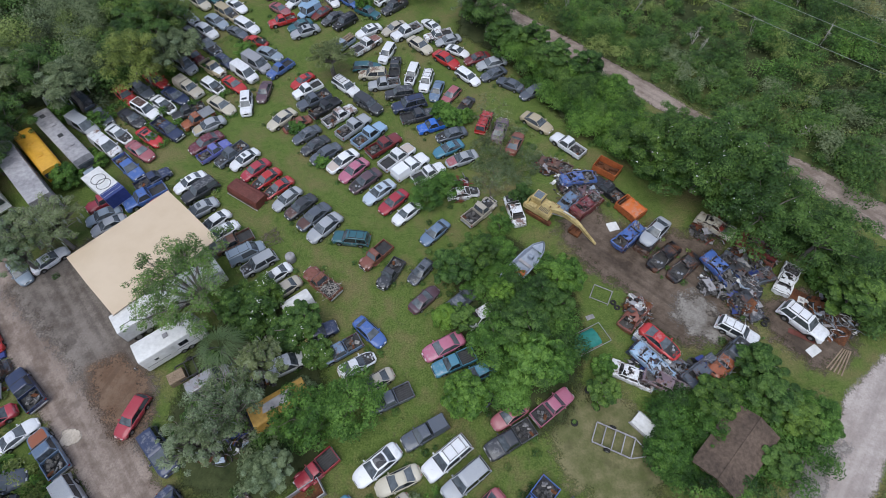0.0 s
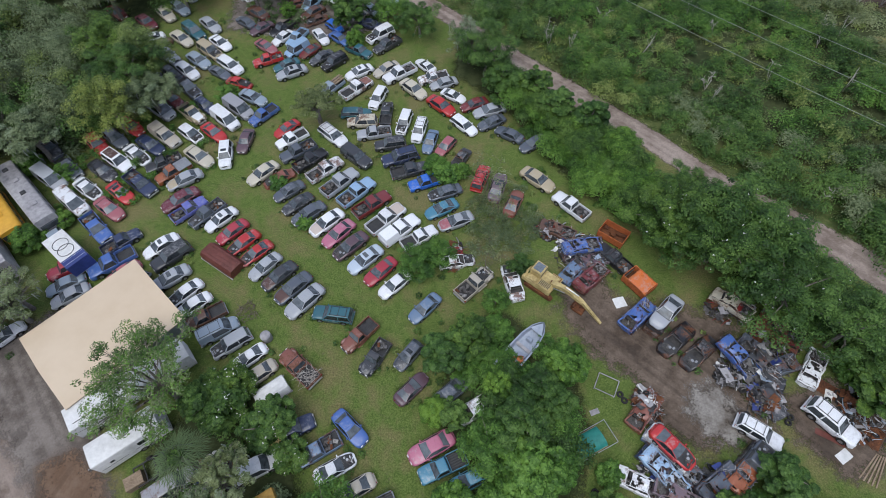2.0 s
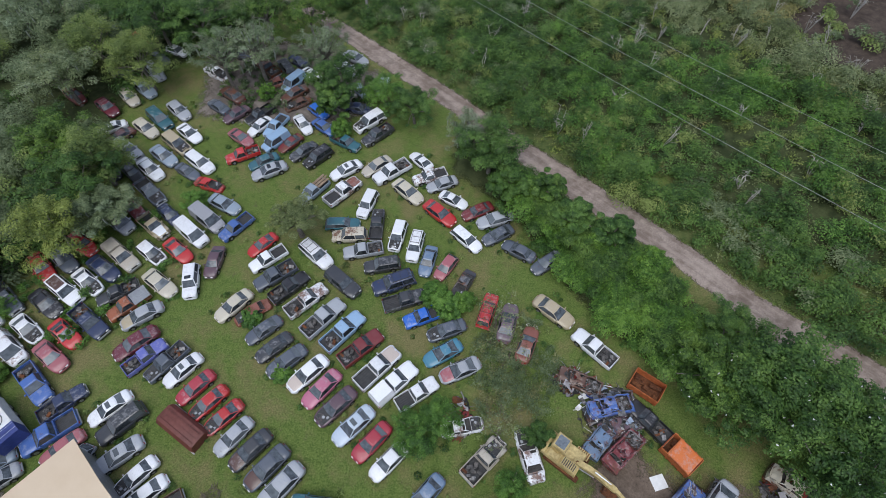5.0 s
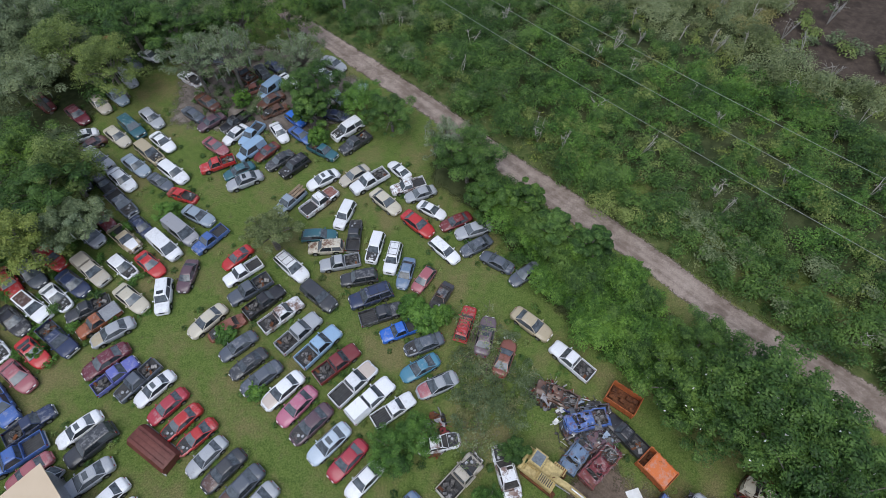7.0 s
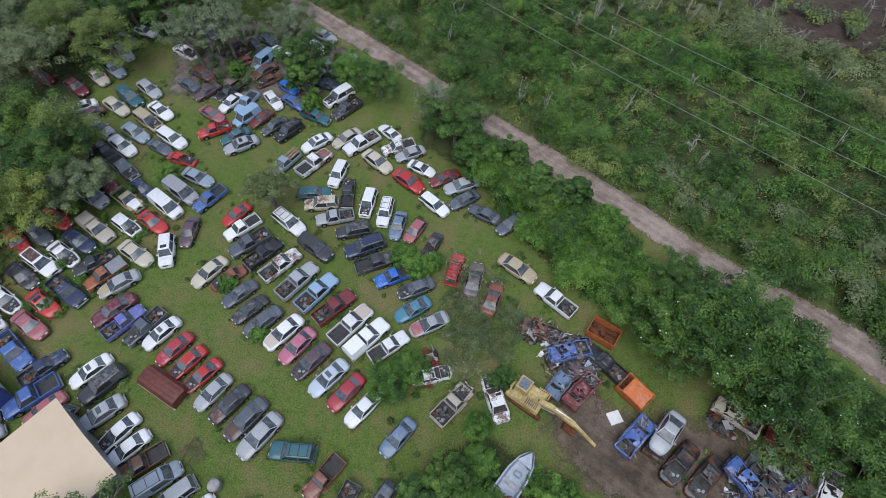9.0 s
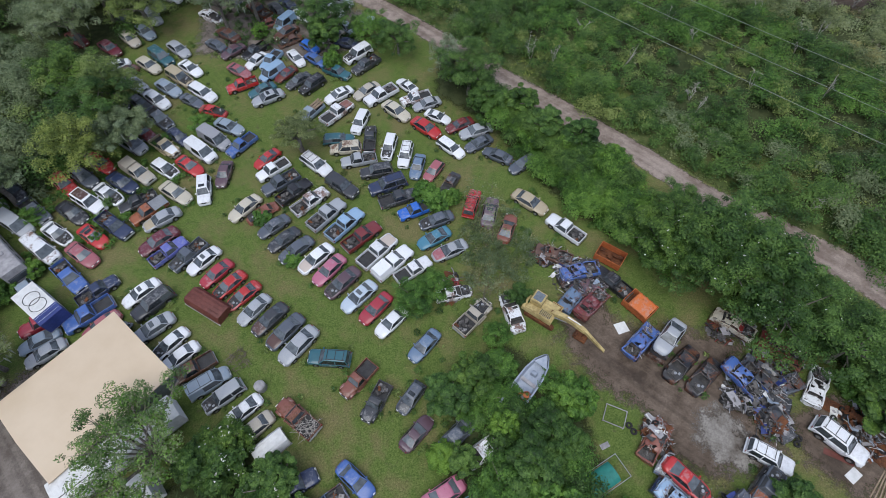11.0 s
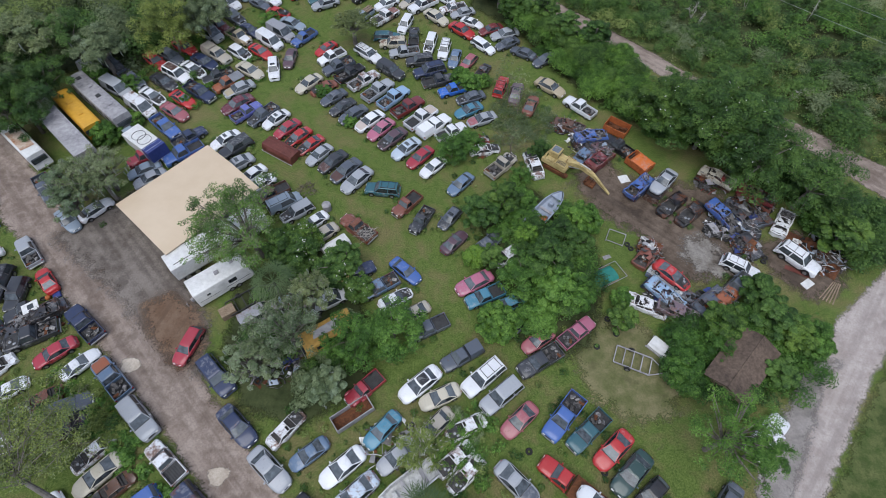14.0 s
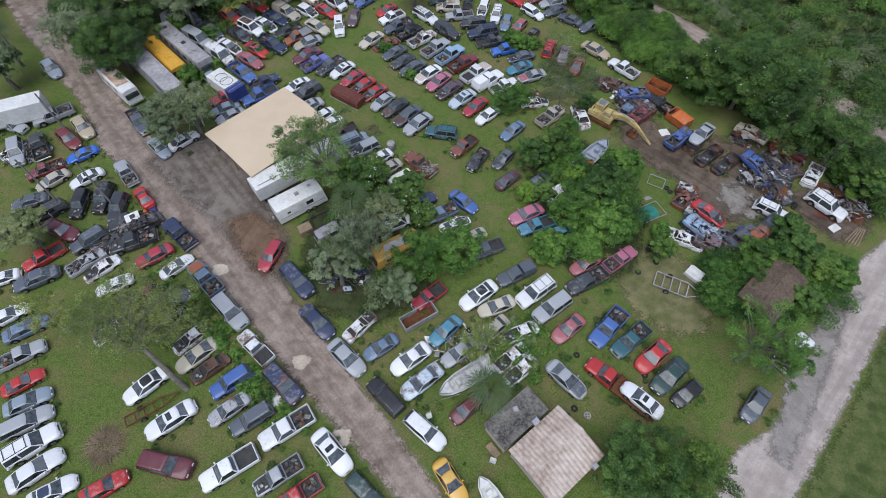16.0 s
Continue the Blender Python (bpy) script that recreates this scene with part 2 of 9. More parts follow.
def dirt_material(name, dark, light, wet, along=None):
    """Bare ground whose ragged rim lets the grass through; the mesh attribute 'rim' runs from 0 at its edge to 1 inside.
    along: the compass of the wheel tracks, in degrees."""
    m = Nodes(name)
    where = m.place()
    att = m.node("Attribute")
    att.attribute_name = "rim"
    grit, fine, mid, broad = m.noise(22.0, where, 3, 0.7), m.noise(5.0, where, 6, 0.72), m.noise(0.9, where, 5, 0.6), m.noise(0.22, where, 4)
    colour = m.mix(m.ramp(m.mix(0.45, mid, broad), [(0.40, 0.0), (0.60, 1.0)]), dark, light)
    colour = m.mix(m.ramp(fine, [(0.35, 0.45), (0.6, 0.0)]), colour, wet)
    colour = m.mix(m.ramp(grit, [(0.5, 0.0), (0.75, 0.35)]), colour, light)
    if along is not None:
        turn = m.node("Mapping")
        turn.vector_type = "TEXTURE"
        turn.inputs["Rotation"].default_value = (0, 0, radians(along))
        turn.inputs["Scale"].default_value = (16.0, 1.0, 1.0)
        m.link(where, turn.inputs["Vector"])
        track = m.noise(1.05, turn.outputs[0], 4, 0.55)
        colour = m.mix(m.ramp(track, [(0.36, 0.42), (0.5, 0.0)]), colour, wet)
        colour = m.mix(m.ramp(track, [(0.54, 0.0), (0.66, 0.4)]), colour, light)
    puddle = m.ramp(m.noise(0.33, where, 3), [(0.60, 0.0), (0.66, 1.0)])
    colour = m.mix(m.math("MULTIPLY", puddle, 0.5), colour, wet)
    p = m.node("BsdfPrincipled")
    m.link(colour, p.inputs["Base Color"])
    p.inputs["Roughness"].default_value = 0.92
    p.inputs["Specular IOR Level"].default_value = 0.2
    m.link(m.bump(fine, 0.5, 0.05), p.inputs["Normal"])
    rag = m.math("ADD", att.outputs["Fac"], m.math("MULTIPLY", m.math("SUBTRACT", m.mix(0.5, fine, mid), 0.5), 1.3))
    cover = m.ramp(rag, [(0.36, 0.0), (0.62, 1.0)])
    mx, clear = m.node("MixShader"), m.node("BsdfTransparent")
    m.link(cover, mx.inputs[0])
    m.link(clear.outputs[0], mx.inputs[1])
    m.link(p.outputs[0], mx.inputs[2])
    m.link(mx.outputs[0], m.out.inputs[0])
    return m.mat


GROUND = ground_material()
ROUGHGRASS = dirt_material("rough_verge_grass", (0.046, 0.080, 0.018), (0.135, 0.150, 0.056), (0.026, 0.046, 0.011))
DIRT = dirt_material("sandy_dirt_road", (0.190, 0.146, 0.118), (0.37, 0.305, 0.258), (0.115, 0.086, 0.069), -47)
GREYDIRT = dirt_material("pale_crushed_road", (0.33, 0.28, 0.252), (0.48, 0.425, 0.388), (0.24, 0.208, 0.19), 48)
GREYDAMP = dirt_material("damp_crushed_road", (0.215, 0.195, 0.178), (0.33, 0.302, 0.278), (0.15, 0.136, 0.125))
DAMP = dirt_material("damp_grey_earth", (0.118, 0.098, 0.082), (0.235, 0.205, 0.178), (0.068, 0.056, 0.048), -47)
MUD = dirt_material("dark_churned_mud", (0.080, 0.058, 0.042), (0.185, 0.142, 0.108), (0.042, 0.032, 0.025), -42)
PEAT = dirt_material("dark_wet_peat", (0.046, 0.034, 0.026), (0.092, 0.070, 0.054), (0.028, 0.021, 0.017))
REDMUD = dirt_material("reddish_mud", (0.145, 0.088, 0.055), (0.21, 0.145, 0.10), (0.095, 0.06, 0.04), 70)
CHALK = dirt_material("crushed_chalky_mud", (0.10, 0.082, 0.066), (0.29, 0.27, 0.24), (0.075, 0.06, 0.046))
SAND = dirt_material("pale_sand", (0.42, 0.355, 0.285), (0.62, 0.55, 0.455), (0.26, 0.21, 0.165))
# floor below brush and trees: its litter colours are darkened to deepen the shade
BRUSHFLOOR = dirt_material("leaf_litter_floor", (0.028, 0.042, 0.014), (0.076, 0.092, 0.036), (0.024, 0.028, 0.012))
STRAWFLOOR = dirt_material("dry_grass_floor", (0.105, 0.120, 0.042), (0.215, 0.195, 0.10), (0.080, 0.080, 0.036))

# ---- mesh helpers ----


def mesh_of(name, verts, faces, mats, slots=None, smooth=None):
    me = bpy.data.meshes.new(name)
    me.from_pydata([tuple(v) for v in verts], [], faces)
    for mat in mats:
        me.materials.append(mat)
    if slots:
        me.polygons.foreach_set("material_index", slots)
    if smooth:
        me.polygons.foreach_set("use_smooth", [True] * len(me.polygons))
        me.set_sharp_from_angle(angle=radians(smooth))
    me.update()
    return me


class Shape:
    """Gathers boxes, tubes and sheets into one mesh."""

    def __init__(self):
        self.v, self.f, self.s = [], [], []

    def add(self, verts, faces, slot=0):
        n = len(self.v)
        self.v += [tuple(v) for v in verts]
        self.f += [tuple(n + i for i in f) for f in faces]
        self.s += [slot] * len(faces)
        return self

    def box(self, x0, y0, z0, x1, y1, z1, slot=0, bevel=0.0, m=None):
        """A box; with a bevel its upper rim is chamfered."""
        b = bevel
        lo = [(x0, y0, z0), (x1, y0, z0), (x1, y1, z0), (x0, y1, z0)]
        if b:
            rings = [lo, [(x, y, z1 - b) for x, y, _ in lo],
                     [(x0 + b, y0 + b, z1), (x1 - b, y0 + b, z1), (x1 - b, y1 - b, z1), (x0 + b, y1 - b, z1)]]
        else:
            rings = [lo, [(x, y, z1) for x, y, _ in lo]]
        verts = [p for r in rings for p in r]
        if m is not None:
            verts = [m @ Vector(p) for p in verts]
        faces = [(3, 2, 1, 0)]
        for k in range(len(rings) - 1):
            faces += [(4 * k + i, 4 * k + (i + 1) % 4, 4 * k + 4 + (i + 1) % 4, 4 * k + 4 + i) for i in range(4)]
        top = 4 * (len(rings) - 1)
        faces.append((top, top + 1, top + 2, top + 3))
        return self.add(verts, faces, slot)

    def tube(self, path, radii, sides=8, slot=0, cap=True):
        """A round tube along a path of points."""
        path = [Vector(p) for p in path]
        verts = []
        for i, p in enumerate(path):
            d = (path[min(i + 1, len(path) - 1)] - path[max(i - 1, 0)]).normalized()
            a = d.orthogonal().normalized()
            b = d.cross(a)
            r = radii[i] if isinstance(radii, (list, tuple)) else radii
            verts += [p + (a * math.cos(6.28319 * k / sides) + b * math.sin(6.28319 * k / sides)) * r for k in range(sides)]
        faces = []
        for i in range(len(path) - 1):
            for k in range(sides):
                q = (k + 1) % sides
                faces.append((i * sides + k, i * sides + q, (i + 1) * sides + q, (i + 1) * sides + k))
        if cap:
            faces.append(tuple(range(sides))[::-1])
            faces.append(tuple((len(path) - 1) * sides + k for k in range(sides)))
        return self.add(verts, faces, slot)

    def ring(self, centre, axis, radius, thick, sides=20, slot=0):
        axis = Vector(axis).normalized()
        a = axis.orthogonal().normalized()
        b = axis.cross(a)
        n = 6
        verts, faces = [], []
        for i in range(sides):
            u = a * math.cos(6.28319 * i / sides) + b * math.sin(6.28319 * i / sides)
            for k in range(n):
                verts.append(Vector(centre) + u * (radius + thick * math.cos(6.28319 * k / n)) + axis * thick * math.sin(6.28319 * k / n))
        for i in range(sides):
            for k in range(n):
                j, q = (i + 1) % sides, (k + 1) % n
                faces.append((i * n + k, j * n + k, j * n + q, i * n + q))
        return self.add(verts, faces, slot)

    def weld(self):
        """Joins corners that lie on one another."""
        seen, new_v, to = {}, [], []
        for p in self.v:
            key = tuple(round(c, 4) for c in p)
            if key not in seen:
                seen[key] = len(new_v)
                new_v.append(p)
            to.append(seen[key])
        self.v, self.f = new_v, [tuple(to[i] for i in f) for f in self.f]
        return self

    def mesh(self, name, *mats, smooth=35):
        return mesh_of(name, self.v, self.f, mats, self.s, smooth)


def part(name, shape, mats, parent, label="", colour=None):
    """Links a Shape or a mesh as one part under a thing."""
    me = shape if isinstance(shape, bpy.types.Mesh) else shape.mesh(name, *(mats if isinstance(mats, (tuple, list)) else (mats,)))
    ob = new(name, me)
    ob.parent = parent
    if label:
        ob["label"] = label
    if colour:
        ob.color = (*colour, 1)
    return ob


def thing(name, m, label, category, group=""):
    ob = new(name)
    ob.empty_display_size = 0.3
    ob.matrix_basis = m
    return tagged(ob, label, category, group)


def solid(name, shape, mats, m, label, category, group="", kind=""):
    """A thing that is one mesh."""
    ob = new(name, shape.mesh(name, *(mats if isinstance(mats, (tuple, list)) else (mats,))))
    ob.matrix_basis = m
    return tagged(ob, label, category, group, kind)


def inside(p, poly):
    """How far a point lies inside a polygon (outside: minus)."""
    x, y = p
    hit, best = False, 1e9
    for (x0, y0), (x1, y1) in zip(poly, poly[1:] + poly[:1]):
        if (y0 > y) != (y1 > y) and x < (x1 - x0) * (y - y0) / (y1 - y0) + x0:
            hit = not hit
        dx, dy = x1 - x0, y1 - y0
        k = max(0.0, min(1.0, ((x - x0) * dx + (y - y0) * dy) / (dx * dx + dy * dy)))
        best = min(best, math.hypot(x - x0 - k * dx, y - y0 - k * dy))
    return best if hit else -best


def patch(name, poly, mat, z, label, soft=1.6, step=0.8, grow=1.0):
    """A sheet of bare ground over a polygon, its rim attribute rising from its edge inwards."""
    xs, ys = [p[0] for p in poly], [p[1] for p in poly]
    nx, ny = int((max(xs) - min(xs) + 2 * grow) / step) + 2, int((max(ys) - min(ys) + 2 * grow) / step) + 2
    x0, y0 = min(xs) - grow, min(ys) - grow
    rim, index, verts, vals = {}, {}, [], []
    for i in range(nx):
        for j in range(ny):
            rim[i, j] = inside((x0 + i * step, y0 + j * step), poly)
    faces = []
    for i in range(nx - 1):
        for j in range(ny - 1):
            cell = ((i, j), (i + 1, j), (i + 1, j + 1), (i, j + 1))
            if max(rim[c] for c in cell) < -grow:
                continue
            for c in cell:
                if c not in index:
                    index[c] = len(verts)
                    verts.append((x0 + c[0] * step, y0 + c[1] * step, z))
                    vals.append(max(0.0, min(1.0, 0.5 + 0.5 * rim[c] / soft)))
            faces.append(tuple(index[c] for c in cell))
    me = mesh_of(name, verts, faces, [mat])
    me.attributes.new("rim", "FLOAT", "POINT").data.foreach_set("value", vals)
    return tagged(new(name, me), label, name.split("_")[0], kind="structure")


# ---- ground and roads ----
g = Shape()
edges = [-1500, -300, -120, -60, 0, 60, 120, 300, 1500]
g.add([(x, y, 0) for y in edges for x in edges], [(r * 9 + c, r * 9 + c + 1, r * 9 + c + 10, r * 9 + c + 9) for r in range(8) for c in range(8)])
tagged(new("ground", g.mesh("ground", GROUND)), "mown green grass with dry straw-coloured patches", "ground", kind="structure")

# dirt lane past the metal building
LANE = [(-103.5, 84), (-86, 60.5), (-78.8, 52), (-74.3, 48.2), (-68.8, 41.9), (-64.1, 37.8), (-59.7, 32.2), (-57.2, 28.4), (-53.5, 25.6), (-47.7, 20), (-40.4, 12.9), (-32.4, 5.3), (-26.1, -1.1), (-20, -6.7), (-14.4, -12), (-2.4, -23.7),
        (3.6, -25), (-9.4, -12.8), (-16.2, -4.9), (-21.4, 0.7), (-27.4, 7.3), (-31.2, 13.2), (-42.4, 24.5), (-47.4, 27.6), (-51.3, 30.6), (-57.3, 37), (-62.8, 43.4), (-68, 49.6), (-75.4, 56), (-97.4, 85.6)]
patch("road_lane", LANE, DIRT, 0.036, "brown sandy dirt lane with worn wheel tracks", 1.2, 0.7)
YARD = [(-47, 29), (-41, 34), (-34, 27), (-33, 21), (-29.5, 15), (-28, 9), (-33, 12), (-41, 19), (-50, 26)]
patch("road_forecourt", YARD, DAMP, 0.044, "dark damp bare earth in front of the building", 3.0, 0.7, 2.0)
patch("ground_red_mud", [(-34.5, 18.5), (-31, 16.5), (-29, 12), (-31, 9.8), (-35, 13.5), (-37, 17)], REDMUD, 0.052, "reddish brown scraped mud on the lane", 2.6, 0.5, 1.5)
for sx, sy in ((-36.2, 10.3), (-24.9, -0.2), (-19.6, -7.4)):
    patch("ground_sand", [(sx + 0.95 * math.cos(a) * (1 + 0.25 * math.sin(3 * a + sx)), sy + 0.95 * math.sin(a) * (1 + 0.2 * math.cos(2 * a))) for a in np.arange(0, 6.2, 0.5)], SAND, 0.064,
          "small pale spill of sand on the dirt lane", 0.35, 0.2, 0.3)
# wide pale road at the yard's far corner
SIDE_ROAD = [(62, 36), (52, 25), (43.5, 18.5), (38, 14.5), (33.6, 8.6), (28.2, 1.8), (23.8, -4), (17.4, -7.4), (14.6, -11.6), (9, -24),
             (17, -24), (21.4, -11.4), (28.2, -4), (38, 7.4), (52, 21), (68, 34)]
patch("road_side", SIDE_ROAD, GREYDIRT, 0.036, "pale grey crushed-stone road with wet patches", 1.0, 0.7)
patch("road_damp", [(36.5, 10), (33.5, 7.5), (29.5, 1.5), (25.5, -4), (22, -8.5), (20.5, -7.5), (24, -1.5), (28.5, 4.5), (33, 10)], GREYDAMP, 0.048, "darker damp track along the crushed-stone road", 1.4, 0.6)
# straight dirt track beyond the fence
TRACK = [(-39.15, 128.85), (-18.55, 107.35), (-8.95, 98.25), (0.05, 89.45), (12.35, 76.25), (19.05, 69.85), (29.25, 59.15), (34.35, 53.15), (39.65, 48.85), (43.55, 45.65), (46.75, 42.85), (54.85, 34.85), (70.85, 20.85), (66.1, 18.1), (51.1, 31.1), (44.4, 39.5), (42.7, 40.7), (39.5, 43.4), (33.9, 46.9), (29.8, 53.1), (25.0, 59.0), (17.5, 65.7), (9.6, 73.7), (0.7, 84.1), (-9.5, 93.9), (-18.0, 102.7), (-39.9, 124.1)]
patch("road_track", TRACK, DIRT, 0.040, "straight sandy dirt track through the brush", 0.7, 0.7, 1.7)
patch("ground_verge", [(-36, 125), (60, 28.4), (64, 32), (48, 48), (-33, 129)], ROUGHGRASS, 0.030, "rough weedy grass along the track", 1.6, 1.0)
# churned scrap area round the digger
SCRAPYARD = [(12.6, 33.4), (15.5, 28.6), (19.2, 25.8), (20.6, 21.5), (23.5, 19.6), (28, 19.8), (31, 21.5), (29.5, 25), (28.5, 29), (31, 31.5), (29, 33), (26, 33.5), (22, 33.5), (18.5, 35.2), (17.5, 38.5), (14.5, 38)]
patch("ground_scrapyard", SCRAPYARD, MUD, 0.020, "churned brown mud of the scrap area", 3.2, 0.7, 2.0)
patch("ground_debris", [(33, 24.5), (33, 20.5), (36.5, 16.8), (40.5, 18.8), (42.5, 22.5), (38, 26)], MUD, 0.022, "brown mud and rubbish at the yard edge", 2.6, 0.7, 2.0)
patch("ground_chalk", [(24.5, 25), (27, 25.5), (28.5, 22.5), (27.5, 20), (25, 20.5), (23.6, 22.8)], CHALK, 0.056, "pale crushed chalky patch in the mud", 2.6, 0.4, 1.5)
patch("ground_bare", [(12, 15), (17, 14), (20, 9), (18, 5), (14, 4), (10, 7), (9, 12)], STRAWFLOOR, 0.024, "bare brownish worn grass", 2.6, 0.8)
# brush floors under the woods, their shade put into the dark colour
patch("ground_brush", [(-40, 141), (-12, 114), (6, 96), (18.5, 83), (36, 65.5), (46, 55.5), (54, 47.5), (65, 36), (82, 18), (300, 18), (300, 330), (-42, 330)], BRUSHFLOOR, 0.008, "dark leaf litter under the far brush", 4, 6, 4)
patch("ground_marsh", [(30, 128), (62, 98), (88, 66), (120, 50), (300, 50), (300, 330), (20, 330)], STRAWFLOOR, 0.014, "straw-coloured marshy grass beyond the brush", 5, 6, 5)
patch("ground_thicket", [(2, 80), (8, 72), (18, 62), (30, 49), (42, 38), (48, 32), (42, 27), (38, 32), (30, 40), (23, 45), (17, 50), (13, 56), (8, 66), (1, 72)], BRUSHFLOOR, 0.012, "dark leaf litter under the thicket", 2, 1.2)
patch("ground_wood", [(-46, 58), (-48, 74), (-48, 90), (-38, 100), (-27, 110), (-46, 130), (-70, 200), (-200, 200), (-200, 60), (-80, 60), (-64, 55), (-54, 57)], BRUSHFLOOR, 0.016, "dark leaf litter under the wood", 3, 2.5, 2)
POND = [(54.5, 103), (56.5, 94.5), (62.8, 91), (71, 88.5), (82, 86), (100, 92), (110, 108), (96, 120), (70, 116)]
patch("ground_pond", POND, PEAT, 0.060, "dark bare peat beyond the brush", 3, 2.0)
patch("ground_roadside", [(17, -26), (21.9, -11.6), (28.8, -4.2), (38.6, 7), (52.6, 20.5), (84, 45), (84, -44), (17, -44)], ROUGHGRASS, 0.026, "lush dark green grass beside the road", 1.6, 1.2)
patch("ground_far_wrecks", [(-36, 84), (-26, 82), (-19, 81), (-11, 84), (-9, 91), (-16, 98), (-26, 101), (-37, 98)], DAMP, 0.034, "worn brown earth among far wrecks", 3, 1.2, 2)
# copse and grove floors: dark sheets that paint the shade beneath the crowns
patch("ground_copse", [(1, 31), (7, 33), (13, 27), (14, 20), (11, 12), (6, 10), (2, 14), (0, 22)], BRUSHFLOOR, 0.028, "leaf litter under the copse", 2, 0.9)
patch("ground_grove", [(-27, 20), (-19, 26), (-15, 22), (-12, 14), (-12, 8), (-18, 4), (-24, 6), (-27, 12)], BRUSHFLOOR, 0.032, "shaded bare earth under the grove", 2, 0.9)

# ---- vehicles ----
COLOURS = dict(
    white=(0.74, 0.755, 0.77), silver=(0.34, 0.36, 0.385), grey=(0.27, 0.275, 0.29), slate=(0.085, 0.10, 0.125), charcoal=(0.038, 0.041, 0.047), black=(0.014, 0.014, 0.017),
    silverblue=(0.25, 0.31, 0.37), iceblue=(0.46, 0.54, 0.62), lightblue=(0.26, 0.40, 0.56), steel=(0.12, 0.185, 0.28), blue=(0.055, 0.125, 0.36), brightblue=(0.02, 0.13, 0.52),
    navy=(0.022, 0.035, 0.085), teal=(0.028, 0.11, 0.135), tealblue=(0.06, 0.21, 0.30), darkgreen=(0.02, 0.055, 0.05), red=(0.44, 0.024, 0.024), crimson=(0.36, 0.03, 0.048),
    darkred=(0.16, 0.022, 0.024), maroon=(0.125, 0.018, 0.03), rose=(0.33, 0.10, 0.115), pink=(0.42, 0.13, 0.20), plum=(0.105, 0.06, 0.075), mauve=(0.17, 0.12, 0.135),
    violet=(0.11, 0.125, 0.38), brown=(0.085, 0.04, 0.03), beige=(0.42, 0.38, 0.31), cream=(0.50, 0.46, 0.36), tan=(0.40, 0.335, 0.22), yellow=(0.66, 0.38, 0.06),
    rustbrown=(0.10, 0.05, 0.032), rustred=(0.22, 0.075, 0.05), rustorange=(0.30, 0.09, 0.035), rustwhite=(0.52, 0.44, 0.38))
SPOKEN = dict(silverblue="silver-blue", iceblue="pale ice-blue", lightblue="light blue", brightblue="bright blue", tealblue="teal-blue", darkgreen="dark green", darkred="dark red",
              rustbrown="rusty brown", rustred="rusty red", rustorange="rusty orange", rustwhite="rust-stained white", slate="slate grey", navy="navy blue", steel="steel blue", rose="faded rose-red")

